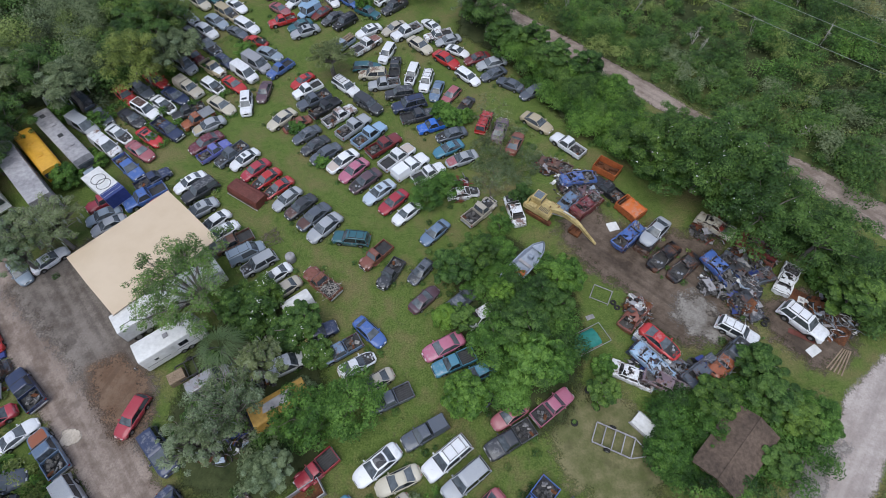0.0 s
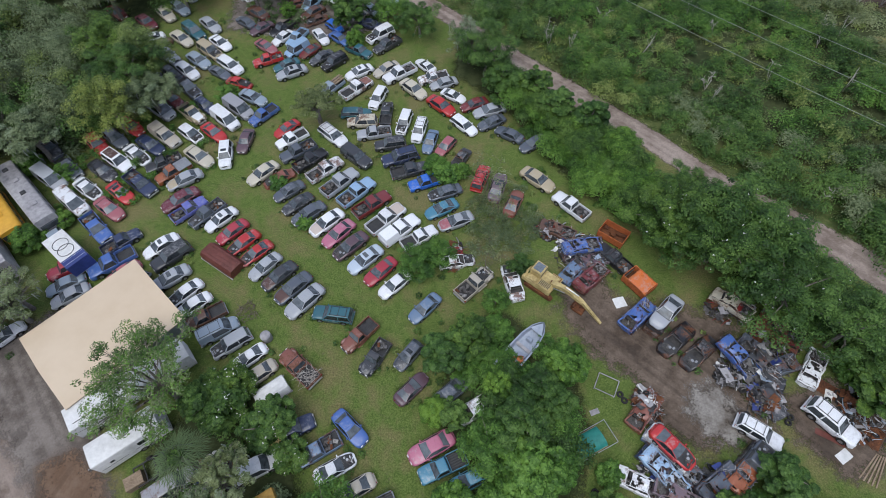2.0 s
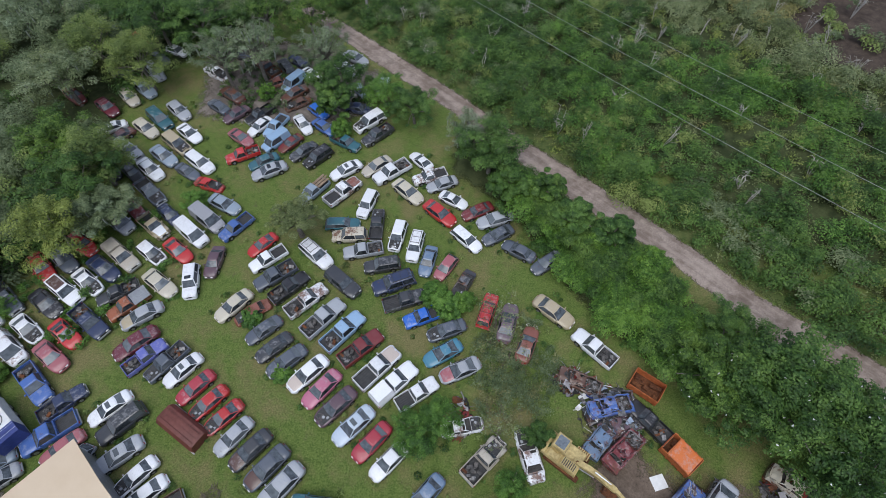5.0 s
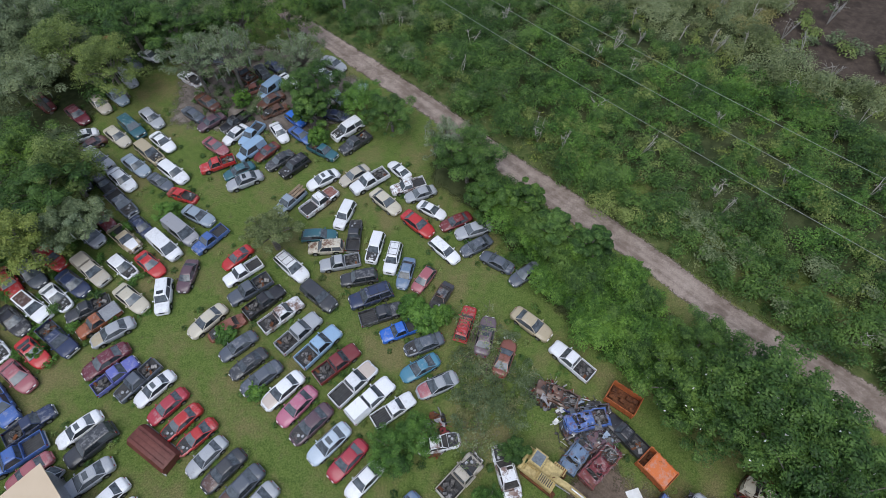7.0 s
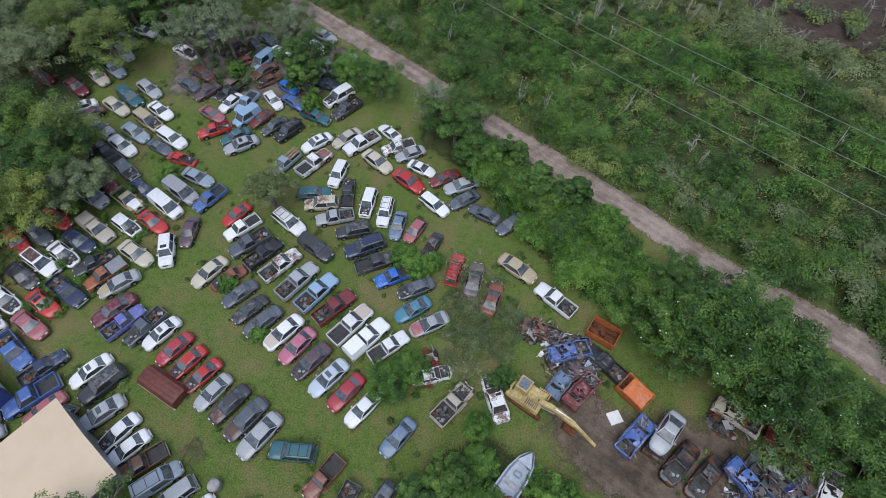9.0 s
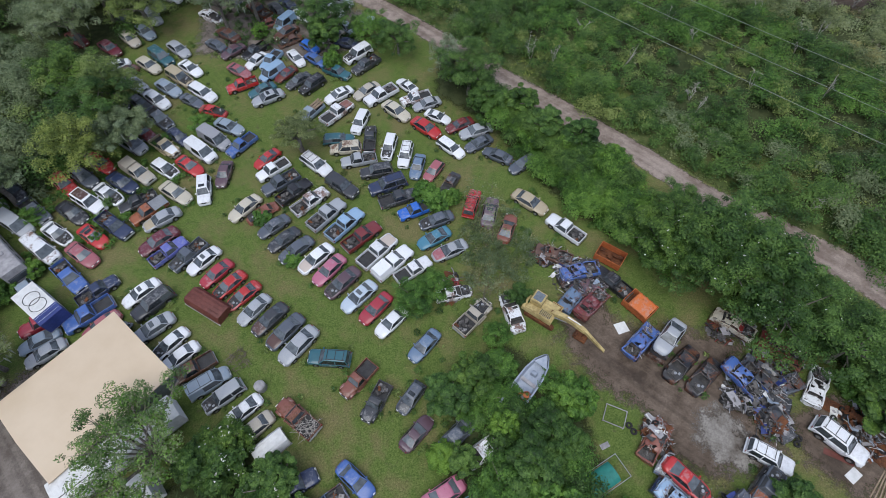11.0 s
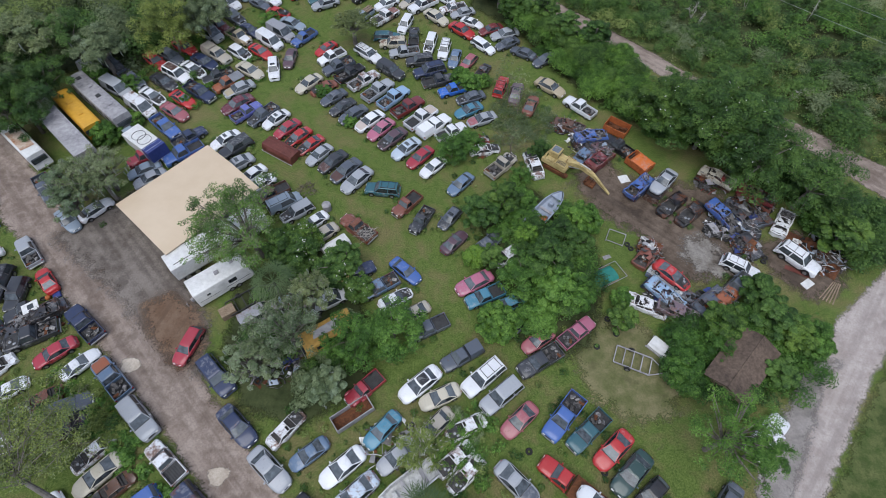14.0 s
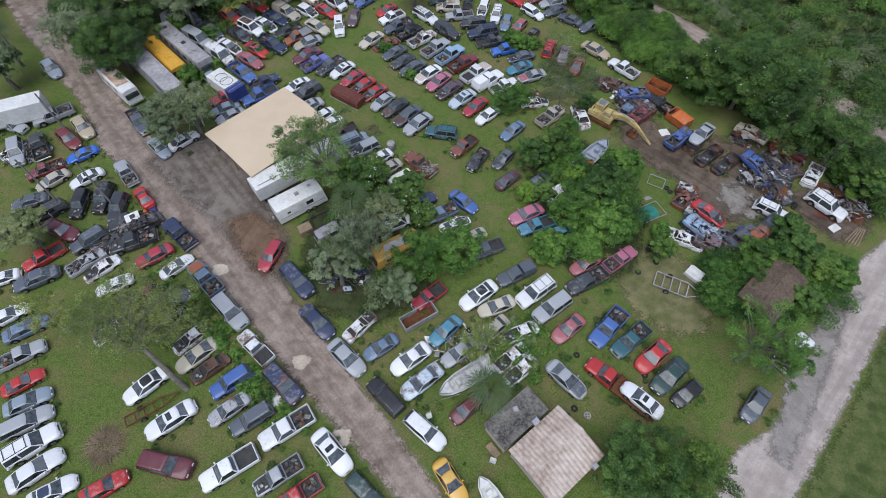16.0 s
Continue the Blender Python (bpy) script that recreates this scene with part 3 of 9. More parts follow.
# stations: x, half width, height of the upper edge; cabin: x of rear base, rear roof, front roof, front base, roof height, half width at base and roof
BODIES = dict(
    sedan=dict(st=[(-2.42, 0.48, 0.58), (-2.37, 0.64, 0.76), (-2.26, 0.75, 0.90), (-2.05, 0.82, 0.95), (-1.65, 0.87, 0.97), (-0.9, 0.90, 0.96), (0.7, 0.90, 0.95), (1.1, 0.89, 0.92), (1.6, 0.87, 0.86), (1.95, 0.82, 0.79), (2.18, 0.74, 0.72), (2.33, 0.62, 0.64), (2.42, 0.44, 0.54)],
               cab=(-1.62, -0.98, 0.22, 1.02, 1.42, 0.80, 0.60), wheel=(-1.38, 1.42, 0.32), hood=(1.06, 2.20), trunk=(-2.26, -1.68)),
    coupe=dict(st=[(-2.27, 0.46, 0.56), (-2.22, 0.61, 0.74), (-2.10, 0.73, 0.87), (-1.9, 0.81, 0.91), (-1.5, 0.86, 0.92), (-0.8, 0.88, 0.89), (0.6, 0.88, 0.88), (0.95, 0.87, 0.86), (1.5, 0.84, 0.77), (1.85, 0.78, 0.69), (2.05, 0.69, 0.61), (2.19, 0.56, 0.53), (2.27, 0.38, 0.45)],
               cab=(-1.62, -0.72, 0.02, 0.90, 1.29, 0.78, 0.56), wheel=(-1.3, 1.36, 0.31), hood=(0.94, 2.08), trunk=(-2.1, -1.66)),
    hatch=dict(st=[(-2.02, 0.62, 0.62), (-1.97, 0.76, 0.90), (-1.3, 0.84, 0.93), (-0.6, 0.84, 0.92), (0.7, 0.84, 0.92), (1.02, 0.83, 0.90), (1.6, 0.80, 0.78), (1.85, 0.74, 0.70), (1.99, 0.64, 0.61), (2.05, 0.48, 0.52)],
               cab=(-1.93, -1.45, 0.15, 0.98, 1.41, 0.77, 0.60), wheel=(-1.2, 1.22, 0.29), hood=(1.02, 1.88), trunk=None),
    wagon=dict(st=[(-2.45, 0.66, 0.64), (-2.40, 0.80, 0.92), (-1.65, 0.88, 0.95), (-0.9, 0.90, 0.95), (0.7, 0.90, 0.95), (1.1, 0.89, 0.92), (1.6, 0.87, 0.87), (1.98, 0.82, 0.80), (2.2, 0.75, 0.73), (2.36, 0.63, 0.65), (2.45, 0.45, 0.54)],
               cab=(-2.36, -2.02, 0.25, 1.04, 1.45, 0.80, 0.63), wheel=(-1.42, 1.44, 0.32), hood=(1.08, 2.26), trunk=None),
    suv=dict(st=[(-2.40, 0.80, 0.70), (-2.36, 0.88, 1.02), (-1.65, 0.92, 1.06), (-0.9, 0.93, 1.06), (0.7, 0.93, 1.06), (1.05, 0.92, 1.05), (1.9, 0.90, 1.0), (2.2, 0.85, 0.96), (2.35, 0.76, 0.87), (2.40, 0.62, 0.68)],
             cab=(-2.33, -2.12, 0.35, 1.0, 1.74, 0.84, 0.68), wheel=(-1.42, 1.45, 0.37), hood=(1.04, 2.24), trunk=None),
    van=dict(st=[(-2.45, 0.86, 0.70), (-2.42, 0.94, 1.06), (-1.65, 0.97, 1.08), (-0.9, 0.98, 1.08), (0.9, 0.98, 1.08), (1.4, 0.96, 1.06), (2.0, 0.92, 0.95), (2.28, 0.84, 0.86), (2.41, 0.74, 0.76), (2.46, 0.58, 0.60)],
             cab=(-2.40, -2.28, 0.85, 1.52, 1.95, 0.90, 0.76), wheel=(-1.5, 1.55, 0.35), hood=(1.55, 2.30), trunk=None),
    pickup=dict(st=[(-0.62, 0.90, 1.00), (-0.58, 0.92, 1.02), (0.3, 0.93, 1.02), (0.6, 0.93, 1.02), (0.9, 0.93, 1.02), (1.2, 0.92, 1.01), (2.1, 0.90, 0.96), (2.44, 0.85, 0.92), (2.60, 0.77, 0.83), (2.65, 0.64, 0.66)],
                cab=(-0.58, -0.42, 0.55, 1.14, 1.68, 0.84, 0.67), wheel=(-1.72, 1.62, 0.37), hood=(1.18, 2.48), trunk=None, bed=(-2.62, -0.66, 0.93, 1.04)),
    oldtruck=dict(st=[(-0.45, 0.86, 1.08), (-0.42, 0.88, 1.10), (0.2, 0.89, 1.10), (0.4, 0.89, 1.10), (0.6, 0.88, 1.10), (0.8, 0.80, 1.12), (1.9, 0.66, 1.08), (2.25, 0.58, 0.98), (2.32, 0.50, 0.72)],
                  cab=(-0.42, -0.30, 0.36, 0.76, 1.78, 0.80, 0.66), wheel=(-1.6, 1.55, 0.40), hood=(0.80, 2.16), trunk=None, bed=(-2.45, -0.5, 0.92, 1.05), fender=True),
)
BODIES["pickupcap"] = dict(BODIES["pickup"], cap=True)
BODIES["cabtruck"] = {k: v for k, v in BODIES["pickup"].items() if k != "bed"}


def body_top(st, x):
    for a, b in zip(st, st[1:]):
        if a[0] <= x <= b[0]:
            k = (x - a[0]) / (b[0] - a[0])
            return a[1] + k * (b[1] - a[1]), a[2] + k * (b[2] - a[2])
    return st[-1][1:]


def hull(st, wheels, radius):
    """The lower body: rounded sections lofted from tail to nose, drawn in over the wheels."""
    v, f = [], []
    xs = sorted(set([s[0] for s in st] + [w + d for w in wheels for d in (-radius - 0.08, -radius * 0.7, 0, radius * 0.7, radius + 0.08) if st[0][0] < w + d < st[-1][0]]))
    n = 11
    for x in xs:
        w, z = body_top(st, x)
        low = 0.24
        for c in wheels:
            if abs(x - c) < radius + 0.09:
                low = max(low, 0.05 + math.sqrt(max(0.0, (radius + 0.1) ** 2 - (x - c) ** 2)) + radius * 0.85)
        low = min(low, z - 0.22)
        mid = low + (z - low) * 0.45
        side = [(w * 0.93, low), (w * 0.99, low + 0.08), (w, mid), (w * 0.965, z - 0.07), (w * 0.90, z - 0.01)]
        v += [(x, -a, b) for a, b in side] + [(x, 0, z + 0.025)] + [(x, a, b) for a, b in side[::-1]]
    for i in range(len(xs) - 1):
        for k in range(n - 1):
            f.append((i * n + k, i * n + k + 1, (i + 1) * n + k + 1, (i + 1) * n + k))
        f.append((i * n + n - 1, i * n, (i + 1) * n, (i + 1) * n + n - 1))
    f.append(tuple(range(n))[::-1])
    f.append(tuple((len(xs) - 1) * n + k for k in range(n)))
    s = Shape().add(v, [q[::-1] for q in f])
    return s


def lid(st, x0, x1, width, lift=0.018):
    """A hood or boot lid that follows the body's top, with a rolled rim and a raised middle."""
    s = Shape()
    v, f = [], []
    xs = np.linspace(x0, x1, 6)
    for i, x in enumerate(xs):
        w, z = body_top(st, x)
        w = w * width * (0.93 if i in (0, 5) else 1.0)
        for k in (-1, -0.96, -0.55, 0, 0.55, 0.96, 1):
            edge = abs(k) == 1 or i in (0, 5)
            v.append((x, k * w, z + (0.005 if edge else lift) + 0.026 * (1 - k * k) + (0.008 if abs(k) == 0.55 else 0)))
    for i in range(5):
        for k in range(6):
            f.append((i * 7 + k, (i + 1) * 7 + k, (i + 1) * 7 + k + 1, i * 7 + k + 1))
    return s.add(v, f)


def engine_bay(st, x0, x1):
    s = Shape()
    w, z = body_top(st, (x0 + x1) / 2)
    v, f = [], []
    for x in (x0, (x0 + x1) / 2, x1):
        ww, zz = body_top(st, x)
        v += [(x, -ww * 0.78, zz + 0.03), (x, ww * 0.78, zz + 0.03)]
    s.add(v, [(0, 2, 3, 1), (2, 4, 5, 3)], 1)
    mx = (x0 + x1) / 2
    s.box(mx - 0.28, -0.2, z, mx + 0.3, 0.16, z + 0.11, 0, 0.03)
    s.box(x0 + 0.1, 0.3, z, x0 + 0.4, 0.52, z + 0.09, 2, 0.02)
    s.box(x1 - 0.2, -0.5, z - 0.12, x1 - 0.12, 0.5, z + 0.05, 0, 0.01)
    s.tube([(mx + 0.1, -0.55, z + 0.05), (mx - 0.1, -0.3, z + 0.1), (mx - 0.2, 0.05, z + 0.14)], 0.045, 6, 0)
    s.tube([(mx - 0.05, 0.1, z + 0.06), (mx - 0.05, 0.1, z + 0.14)], 0.15, 10, 2)
    return s


def pane_frame(cabin, quad, m, bow=(0, 0, 0), depth=0.02, cols=4, posts=False):
    """Cuts an opening into one bowed side of the cabin: frame and reveal go into the cabin's shape, the pane is handed back
    with the points of the side's upper edge."""
    a, b, c, d = [Vector(p) for p in quad]
    bow = Vector(bow)
    n = (b - a).cross(d - a).normalized()
    l, r, lo, hi = m
    us = [0.0] + [l + (1 - l - r) * k / cols for k in range(cols + 1)] + [1.0]
    ws = [0.0, lo, 1 - hi, 1.0]

    def at(u, w):
        return a * (1 - u) * (1 - w) + b * u * (1 - w) + c * u * w + d * (1 - u) * w + bow * (4 * u * (1 - u) * (1 - 0.45 * w))
    cols = len(us)
    grid = [at(u, w) for w in ws for u in us]
    faces, tones = [], []
    for i in range(3):
        for k in range(cols - 1):
            if i == 1 and 0 < k < cols - 2:
                continue
            faces.append((i * cols + k, i * cols + k + 1, (i + 1) * cols + k + 1, (i + 1) * cols + k))
            tones.append(1 if i == 0 or (i == 1 and posts) else 0)
    rim = [cols + k for k in range(1, cols - 1)] + [2 * cols + k for k in range(cols - 2, 0, -1)]
    sunk = [grid[i] - n * depth for i in rim]
    q = len(rim)
    faces += [(rim[i], rim[(i + 1) % q], len(grid) + (i + 1) % q, len(grid) + i) for i in range(q)]
    cabin.add(grid + sunk, faces)
    cabin.s[-len(faces):] = tones + [1] * q
    low, high = sunk[:q // 2], sunk[q // 2:][::-1]
    k = len(low)
    glass = Shape().add(low + high, [(i, i + 1, k + i + 1, k + i) for i in range(k - 1)])
    return glass, [grid[3 * cols + i] for i in range(cols)]


def build_body(kind, root, hoodoff, mat):
    b = BODIES[kind]
    st, (r0, r1, f1, f0, zr, wb, wr) = b["st"], b["cab"]
    wx0, wx1, rad = b["wheel"]
    shell = hull(st, [w for w in (wx0, wx1)], rad)
    for x0, x1 in ((b["hood"][0] - 0.10, b["hood"][0] - 0.005),):  # the black cowl below the windscreen
        (wa, za), (wc, zc) = body_top(st, x0), body_top(st, x1)
        shell.add([(x0, -wa * 0.86, za + 0.012), (x0, 0, za + 0.034), (x0, wa * 0.86, za + 0.012), (x1, -wc * 0.86, zc + 0.012), (x1, 0, zc + 0.034), (x1, wc * 0.86, zc + 0.012)], [(0, 3, 4, 1), (1, 4, 5, 2)], 1)
    for x in (b["cab"][3] - 0.12, (b["cab"][1] + b["cab"][2]) / 2 - 0.05, b["cab"][0] + 0.25):  # shut lines of the doors
        if st[0][0] + 0.3 < x < st[-1][0] - 0.3:
            wa, za = body_top(st, x)
            for s in (-1, 1):
                shell.box(x - 0.012, s * wa * 1.0 - 0.004, 0.40, x + 0.012, s * wa * 1.0 + 0.004, za - 0.10, 1)
    for s in (-1, 1):  # dark sills
        wa = body_top(st, 0.0)[0]
        shell.box(wx0 + rad + 0.12, s * wa * 0.95 - 0.03, 0.20, wx1 - rad - 0.12, s * wa * 0.95 + 0.03, 0.31, 1)
    shell.box(st[-1][0] - 0.10, -st[-1][1] * 0.62, st[-1][2] - 0.02, st[-1][0] + 0.012, st[-1][1] * 0.62, st[-2][2] - 0.03, 1)
    body = part("body", shell.mesh("body", mat, TRIM, smooth=55), None, root)
    panes = []
    if hoodoff:
        part("engine", engine_bay(st, *b["hood"]), (ENGINE, TRIM, GALV), root, "open engine bay without its hood")
    else:
        part("hood", lid(st, *b["hood"], 0.80), mat, root)
    if b["trunk"]:
        part("trunk_lid", lid(st, *b["trunk"], 0.80), mat, root)
    zb = body_top(st, 0.0)[1] - 0.02
    zf, zk = body_top(st, f0)[1] - 0.02, body_top(st, r0)[1] - 0.02
    cabin = Shape()
    base = {s: [(r0, s * wb, zk), ((r1 + f1) / 2 - 0.05, s * wb * 1.03, zb), (f0, s * wb, zf)] for s in (-1, 1)}
    roof = {s: [(r1, s * wr, zr - 0.03), ((r1 + f1) / 2, s * wr * 1.03, zr - 0.01), (f1, s * wr, zr - 0.03)] for s in (-1, 1)}
    deep = 0.16 if kind in ("sedan", "coupe", "hatch", "wagon", "van") else 0.05
    glass, front = pane_frame(cabin, [base[-1][2], base[1][2], roof[1][2], roof[-1][2]], (0.045, 0.045, 0.05, 0.05), (deep, 0, 0))
    panes.append(("windscreen", glass))
    glass, back = pane_frame(cabin, [base[1][0], base[-1][0], roof[-1][0], roof[1][0]], (0.06, 0.06, 0.08, 0.06), (-deep * 0.7, 0, 0))
    panes.append(("rear_window", glass))
    tops = {}
    for s in (-1, 1):
        tops[s] = []
        for i in (0,) if "bed" in b else (0, 1):
            e = 2 if "bed" in b else i + 1
            lo0, lo1, hi0, hi1 = base[s][i], base[s][e], roof[s][i], roof[s][e]
            quad = [lo0, lo1, hi1, hi0] if s < 0 else [lo1, lo0, hi0, hi1]
            near = (0.06, 0.04) if (i == 0) == (s < 0) else (0.04, 0.06)
            if kind == "van" and i == 0:
                cabin.add(quad, [(0, 1, 2, 3)])
                up = [Vector(hi0), Vector(hi1)]
            else:
                glass, up = pane_frame(cabin, quad, (*near, 0.10, 0.09), (0, s * 0.015, 0), cols=1, posts=kind in ("sedan", "coupe", "hatch", "wagon"))
                panes.append(("side_window", glass))
                if s > 0:
                    up = up[::-1]
            tops[s] += up if i == 0 else up[1:]
    # the roof: a rim rounded in two steps, then the roof skin 3 mm over it
    ring = tops[-1] + front[1:-1] + tops[1][::-1] + back[1:-1]
    mid = Vector(((r1 + f1) / 2, 0, zr))
    one = [mid + (p - mid) * 0.93 + Vector((0, 0, 0.030)) for p in ring]
    two = [mid + (p - mid) * 0.80 + Vector((0, 0, 0.048)) for p in ring]
    q = len(ring)
    cabin.add(ring + one + two, [(k * q + i, k * q + (i + 1) % q, (k + 1) * q + (i + 1) % q, (k + 1) * q + i) for k in range(2) for i in range(q)])
    cabin.weld()
    for s in (-1, 1):  # door mirrors
        cabin.box(f0 - 0.34, s * (wb + 0.13) - 0.10, zf + 0.03, f0 - 0.20, s * (wb + 0.13) + 0.10, zf + 0.17, 0, 0.03)
    frame_part = part("cabin", cabin.mesh("cabin", mat, TRIM, smooth=50), None, root)
    for name, glass in panes:
        part(name, glass, GLASS if name == "side_window" else SCREEN, frame_part)
    crown = [p + Vector((0, 0, 0.003)) for p in two]
    skin = Shape().add(crown + [mid + Vector((0, 0, 0.068))], [(i, (i + 1) % q, q) for i in range(q)])
    part("roof", skin.mesh("roof", mat, smooth=60), None, root)
    wheel = Shape()
    wheel.tube([(0, -0.1, 0), (0, -0.085, 0), (0, 0.085, 0), (0, 0.1, 0)], [rad * 0.9, rad, rad, rad * 0.9], 9, 0)
    wheel.tube([(0, -0.108, 0), (0, 0.108, 0)], rad * 0.62, 7, 1)
    wm = wheel.mesh("wheel", RUBBER, STEEL)
    for wx in (wx0, wx1):
        for s in (-1, 1):
            w = body_top(st, max(wx, st[0][0]))[0]
            o = part("wheel", wm, None, root)
            o.location = (wx, s * (w - 0.10), rad)
    nose, tail = st[-1], st[0]
    bump = Shape().box(nose[0] - 0.22, -nose[1] * 1.12, 0.36, nose[0] + 0.05, nose[1] * 1.12, 0.56, 0, 0.05)
    chromed = kind in ("pickup", "oldtruck", "pickupcap", "van")
    part("front_bumper", bump, CHROME if chromed else mat, root)
    tx = b["bed"][0] if "bed" in b else tail[0]
    tw = 0.86 if "bed" in b else tail[1] * 1.12
    part("rear_bumper", Shape().box(tx - 0.09, -tw, 0.40, tx + 0.12, tw, 0.58, 0, 0.05), CHROME if chromed else mat, root)
    for s in (-1, 1):
        y = s * nose[1] * 0.78
        hz = st[-2][2]
        part("headlight", Shape().box(st[-2][0] - 0.03, y - 0.15, hz - 0.15, nose[0] + 0.015, y + 0.15, hz - 0.01, 0, 0.03), LAMP, body)
        ty, tz = (s * 0.86, 0.92) if "bed" in b else (s * tail[1] * 0.92, st[1][2] - 0.1)
        part("tail_light", Shape().box(tx - 0.02, ty - 0.1, tz - 0.14, tx + 0.1, ty + 0.07, tz + 0.02, 0, 0.02), RED_LENS, body)
    if "bed" in b:
        x0, x1, w, h = b["bed"]
        bed = Shape()
        # outside, rim and inside walls as rings, then a ribbed floor
        ring = [(x0, -w), (x1, -w), (x1, w), (x0, w)]
        inn = [(x0 + 0.06, -w + 0.08), (x1 - 0.06, -w + 0.08), (x1 - 0.06, w - 0.08), (x0 + 0.06, w - 0.08)]
        v = [(*p, 0.42) for p in ring] + [(*p, h - 0.03) for p in ring] + [(p[0], p[1] * 0.985, h) for p in ring] + [(*p, h) for p in inn] + [(*p, 0.66) for p in inn]
        bed.add(v, [(4 * k + i, 4 * k + (i + 1) % 4, 4 * k + 4 + (i + 1) % 4, 4 * k + 4 + i) for k in range(4) for i in range(4)] + [(3, 2, 1, 0)])
        ys = np.linspace(-w + 0.08, w - 0.08, 29)
        fl = [(x, y, 0.66 + (0.03 if k % 4 in (1, 2) else 0.0)) for x in (x0 + 0.06, x1 - 0.06) for k, y in enumerate(ys)]
        bed.add(fl, [(k, 29 + k, 30 + k, k + 1) for k in range(28)], 1)
        bed.weld()
        part("bed", bed, (mat, TRIM), root)
        part("tailgate", Shape().box(x0 - 0.01, -w + 0.08, 0.64, x0 + 0.05, w - 0.08, h - 0.01, 0, 0.02), mat, root)
        if "cap" in b:
            cap = Shape()
            lo = [(x0 + 0.02, -w + 0.02, h + 0.01), (x1 - 0.02, -w + 0.02, h + 0.01), (x1 - 0.02, w - 0.02, h + 0.01), (x0 + 0.02, w - 0.02, h + 0.01)]
            hi = [(x0 + 0.12, -w + 0.2, 1.62), (x1 - 0.06, -w + 0.2, 1.66), (x1 - 0.06, w - 0.2, 1.66), (x0 + 0.12, w - 0.2, 1.62)]
            cap.add(lo + hi, [(0, 1, 5, 4), (1, 2, 6, 5), (2, 3, 7, 6), (3, 0, 4, 7), (4, 5, 6, 7)])
            part("bed_cap", cap, mat, root)
            for s in (-1, 1):
                n = Shape()
                a = w - 0.065
                n.add([(x0 + 0.3, s * a, h + 0.14), (x1 - 0.25, s * a, h + 0.14), (x1 - 0.3, s * (a - 0.115), 1.5), (x0 + 0.35, s * (a - 0.115), 1.5)], [(0, 1, 2, 3) if s < 0 else (3, 2, 1, 0)])
                part("cap_window", n, GLASS, root)
    if "fender" in b:
        for s in (-1, 1):
            fe = Shape()
            path = [(wx1 + 0.5 * math.cos(a), s * 0.74, 0.42 + 0.5 * math.sin(a)) for a in np.linspace(0.15, 3.3, 9)]
            fe.tube(path, [0.13, 0.18, 0.2, 0.2, 0.2, 0.2, 0.18, 0.14, 0.1], 8)
            part("fender", fe, mat, root)
            part("running_board", Shape().box(-0.4, s * 0.86 - 0.12, 0.4, 0.95, s * 0.86 + 0.12, 0.46), mat, root)


def build_wreck(root, mat):
    """A stripped shell without glass, hood, wheels or doors: floor pan, sills, bent pillars and roof rails."""
    rnd = random.Random(5)
    st = [(x, w, z * 0.92) for x, w, z in BODIES["sedan"]["st"]]
    h = hull(st, [-1.38, 1.42], 0.3)
    h.v = [(x + rnd.uniform(-0.07, 0.07), y + rnd.uniform(-0.07, 0.07), max(0.0, z - 0.2 + rnd.uniform(-0.09, 0.09))) for x, y, z in h.v]
    part("body", h, mat, root)
    fr = Shape()
    for s in (-1, 1):
        fr.tube([(1.0, s * 0.8, 0.7), (0.3, s * 0.6, 1.18), (-0.9, s * 0.6, 1.14), (-1.6, s * 0.78, 0.72)], 0.05, 6)
        fr.tube([(-0.3, s * 0.8, 0.7), (-0.35, s * 0.6, 1.16)], 0.045, 6)
    fr.tube([(0.3, -0.6, 1.18), (0.3, 0.6, 1.12)], 0.05, 6)
    fr.tube([(-0.9, -0.6, 1.14), (-0.9, 0.6, 1.14)], 0.05, 6)
    part("roof_frame", fr, mat, root)
    part("engine", engine_bay(st, 1.0, 2.1), (ENGINE, TRIM, GALV), root, "exposed oily engine")
    v = [(x, y, 1.19 + 0.05 * math.sin(3 * x + 2 * y) + rnd.uniform(-0.03, 0.03)) for x in (-1.0, -0.7, -0.35, 0.0, 0.3) for y in (-0.62, -0.3, 0.0, 0.3, 0.62)]
    part("bent_roof", Shape().add(v, [(5 * i + j, 5 * i + j + 5, 5 * i + j + 6, 5 * i + j + 1) for i in range(4) for j in range(4) if (i, j) not in ((3, 0), (3, 1))]), mat, root)
    pan = Shape().box(-1.5, -0.74, 0.6, 0.95, 0.74, 0.745, 0)
    for sy in (-0.36, 0.36):
        pan.box(-0.3, sy - 0.24, 0.74, -0.1, sy + 0.24, 1.02, 0, 0.05)
    pan.box(-1.2, -0.62, 0.74, -0.98, 0.62, 0.98, 0, 0.05)
    part("interior", pan, SEATS, root)


FIRST = {}
JUNK = {}
PLACED = []
KINDS = dict(sedan="four-door sedan", coupe="two-door coupe", hatch="small hatchback", wagon="station wagon", suv="boxy SUV", van="van", pickup="pickup truck",
             cabtruck="flatbed truck", pickupcap="capped pickup truck", oldtruck="old round-fendered truck", wreck="stripped car shell")
NAMES = dict(sedan="sedan", coupe="coupe", hatch="hatchback", wagon="station_wagon", suv="suv", van="van", pickup="pickup_truck", cabtruck="flatbed_truck", pickupcap="capped_pickup_truck", oldtruck="old_truck", wreck="wrecked_car")


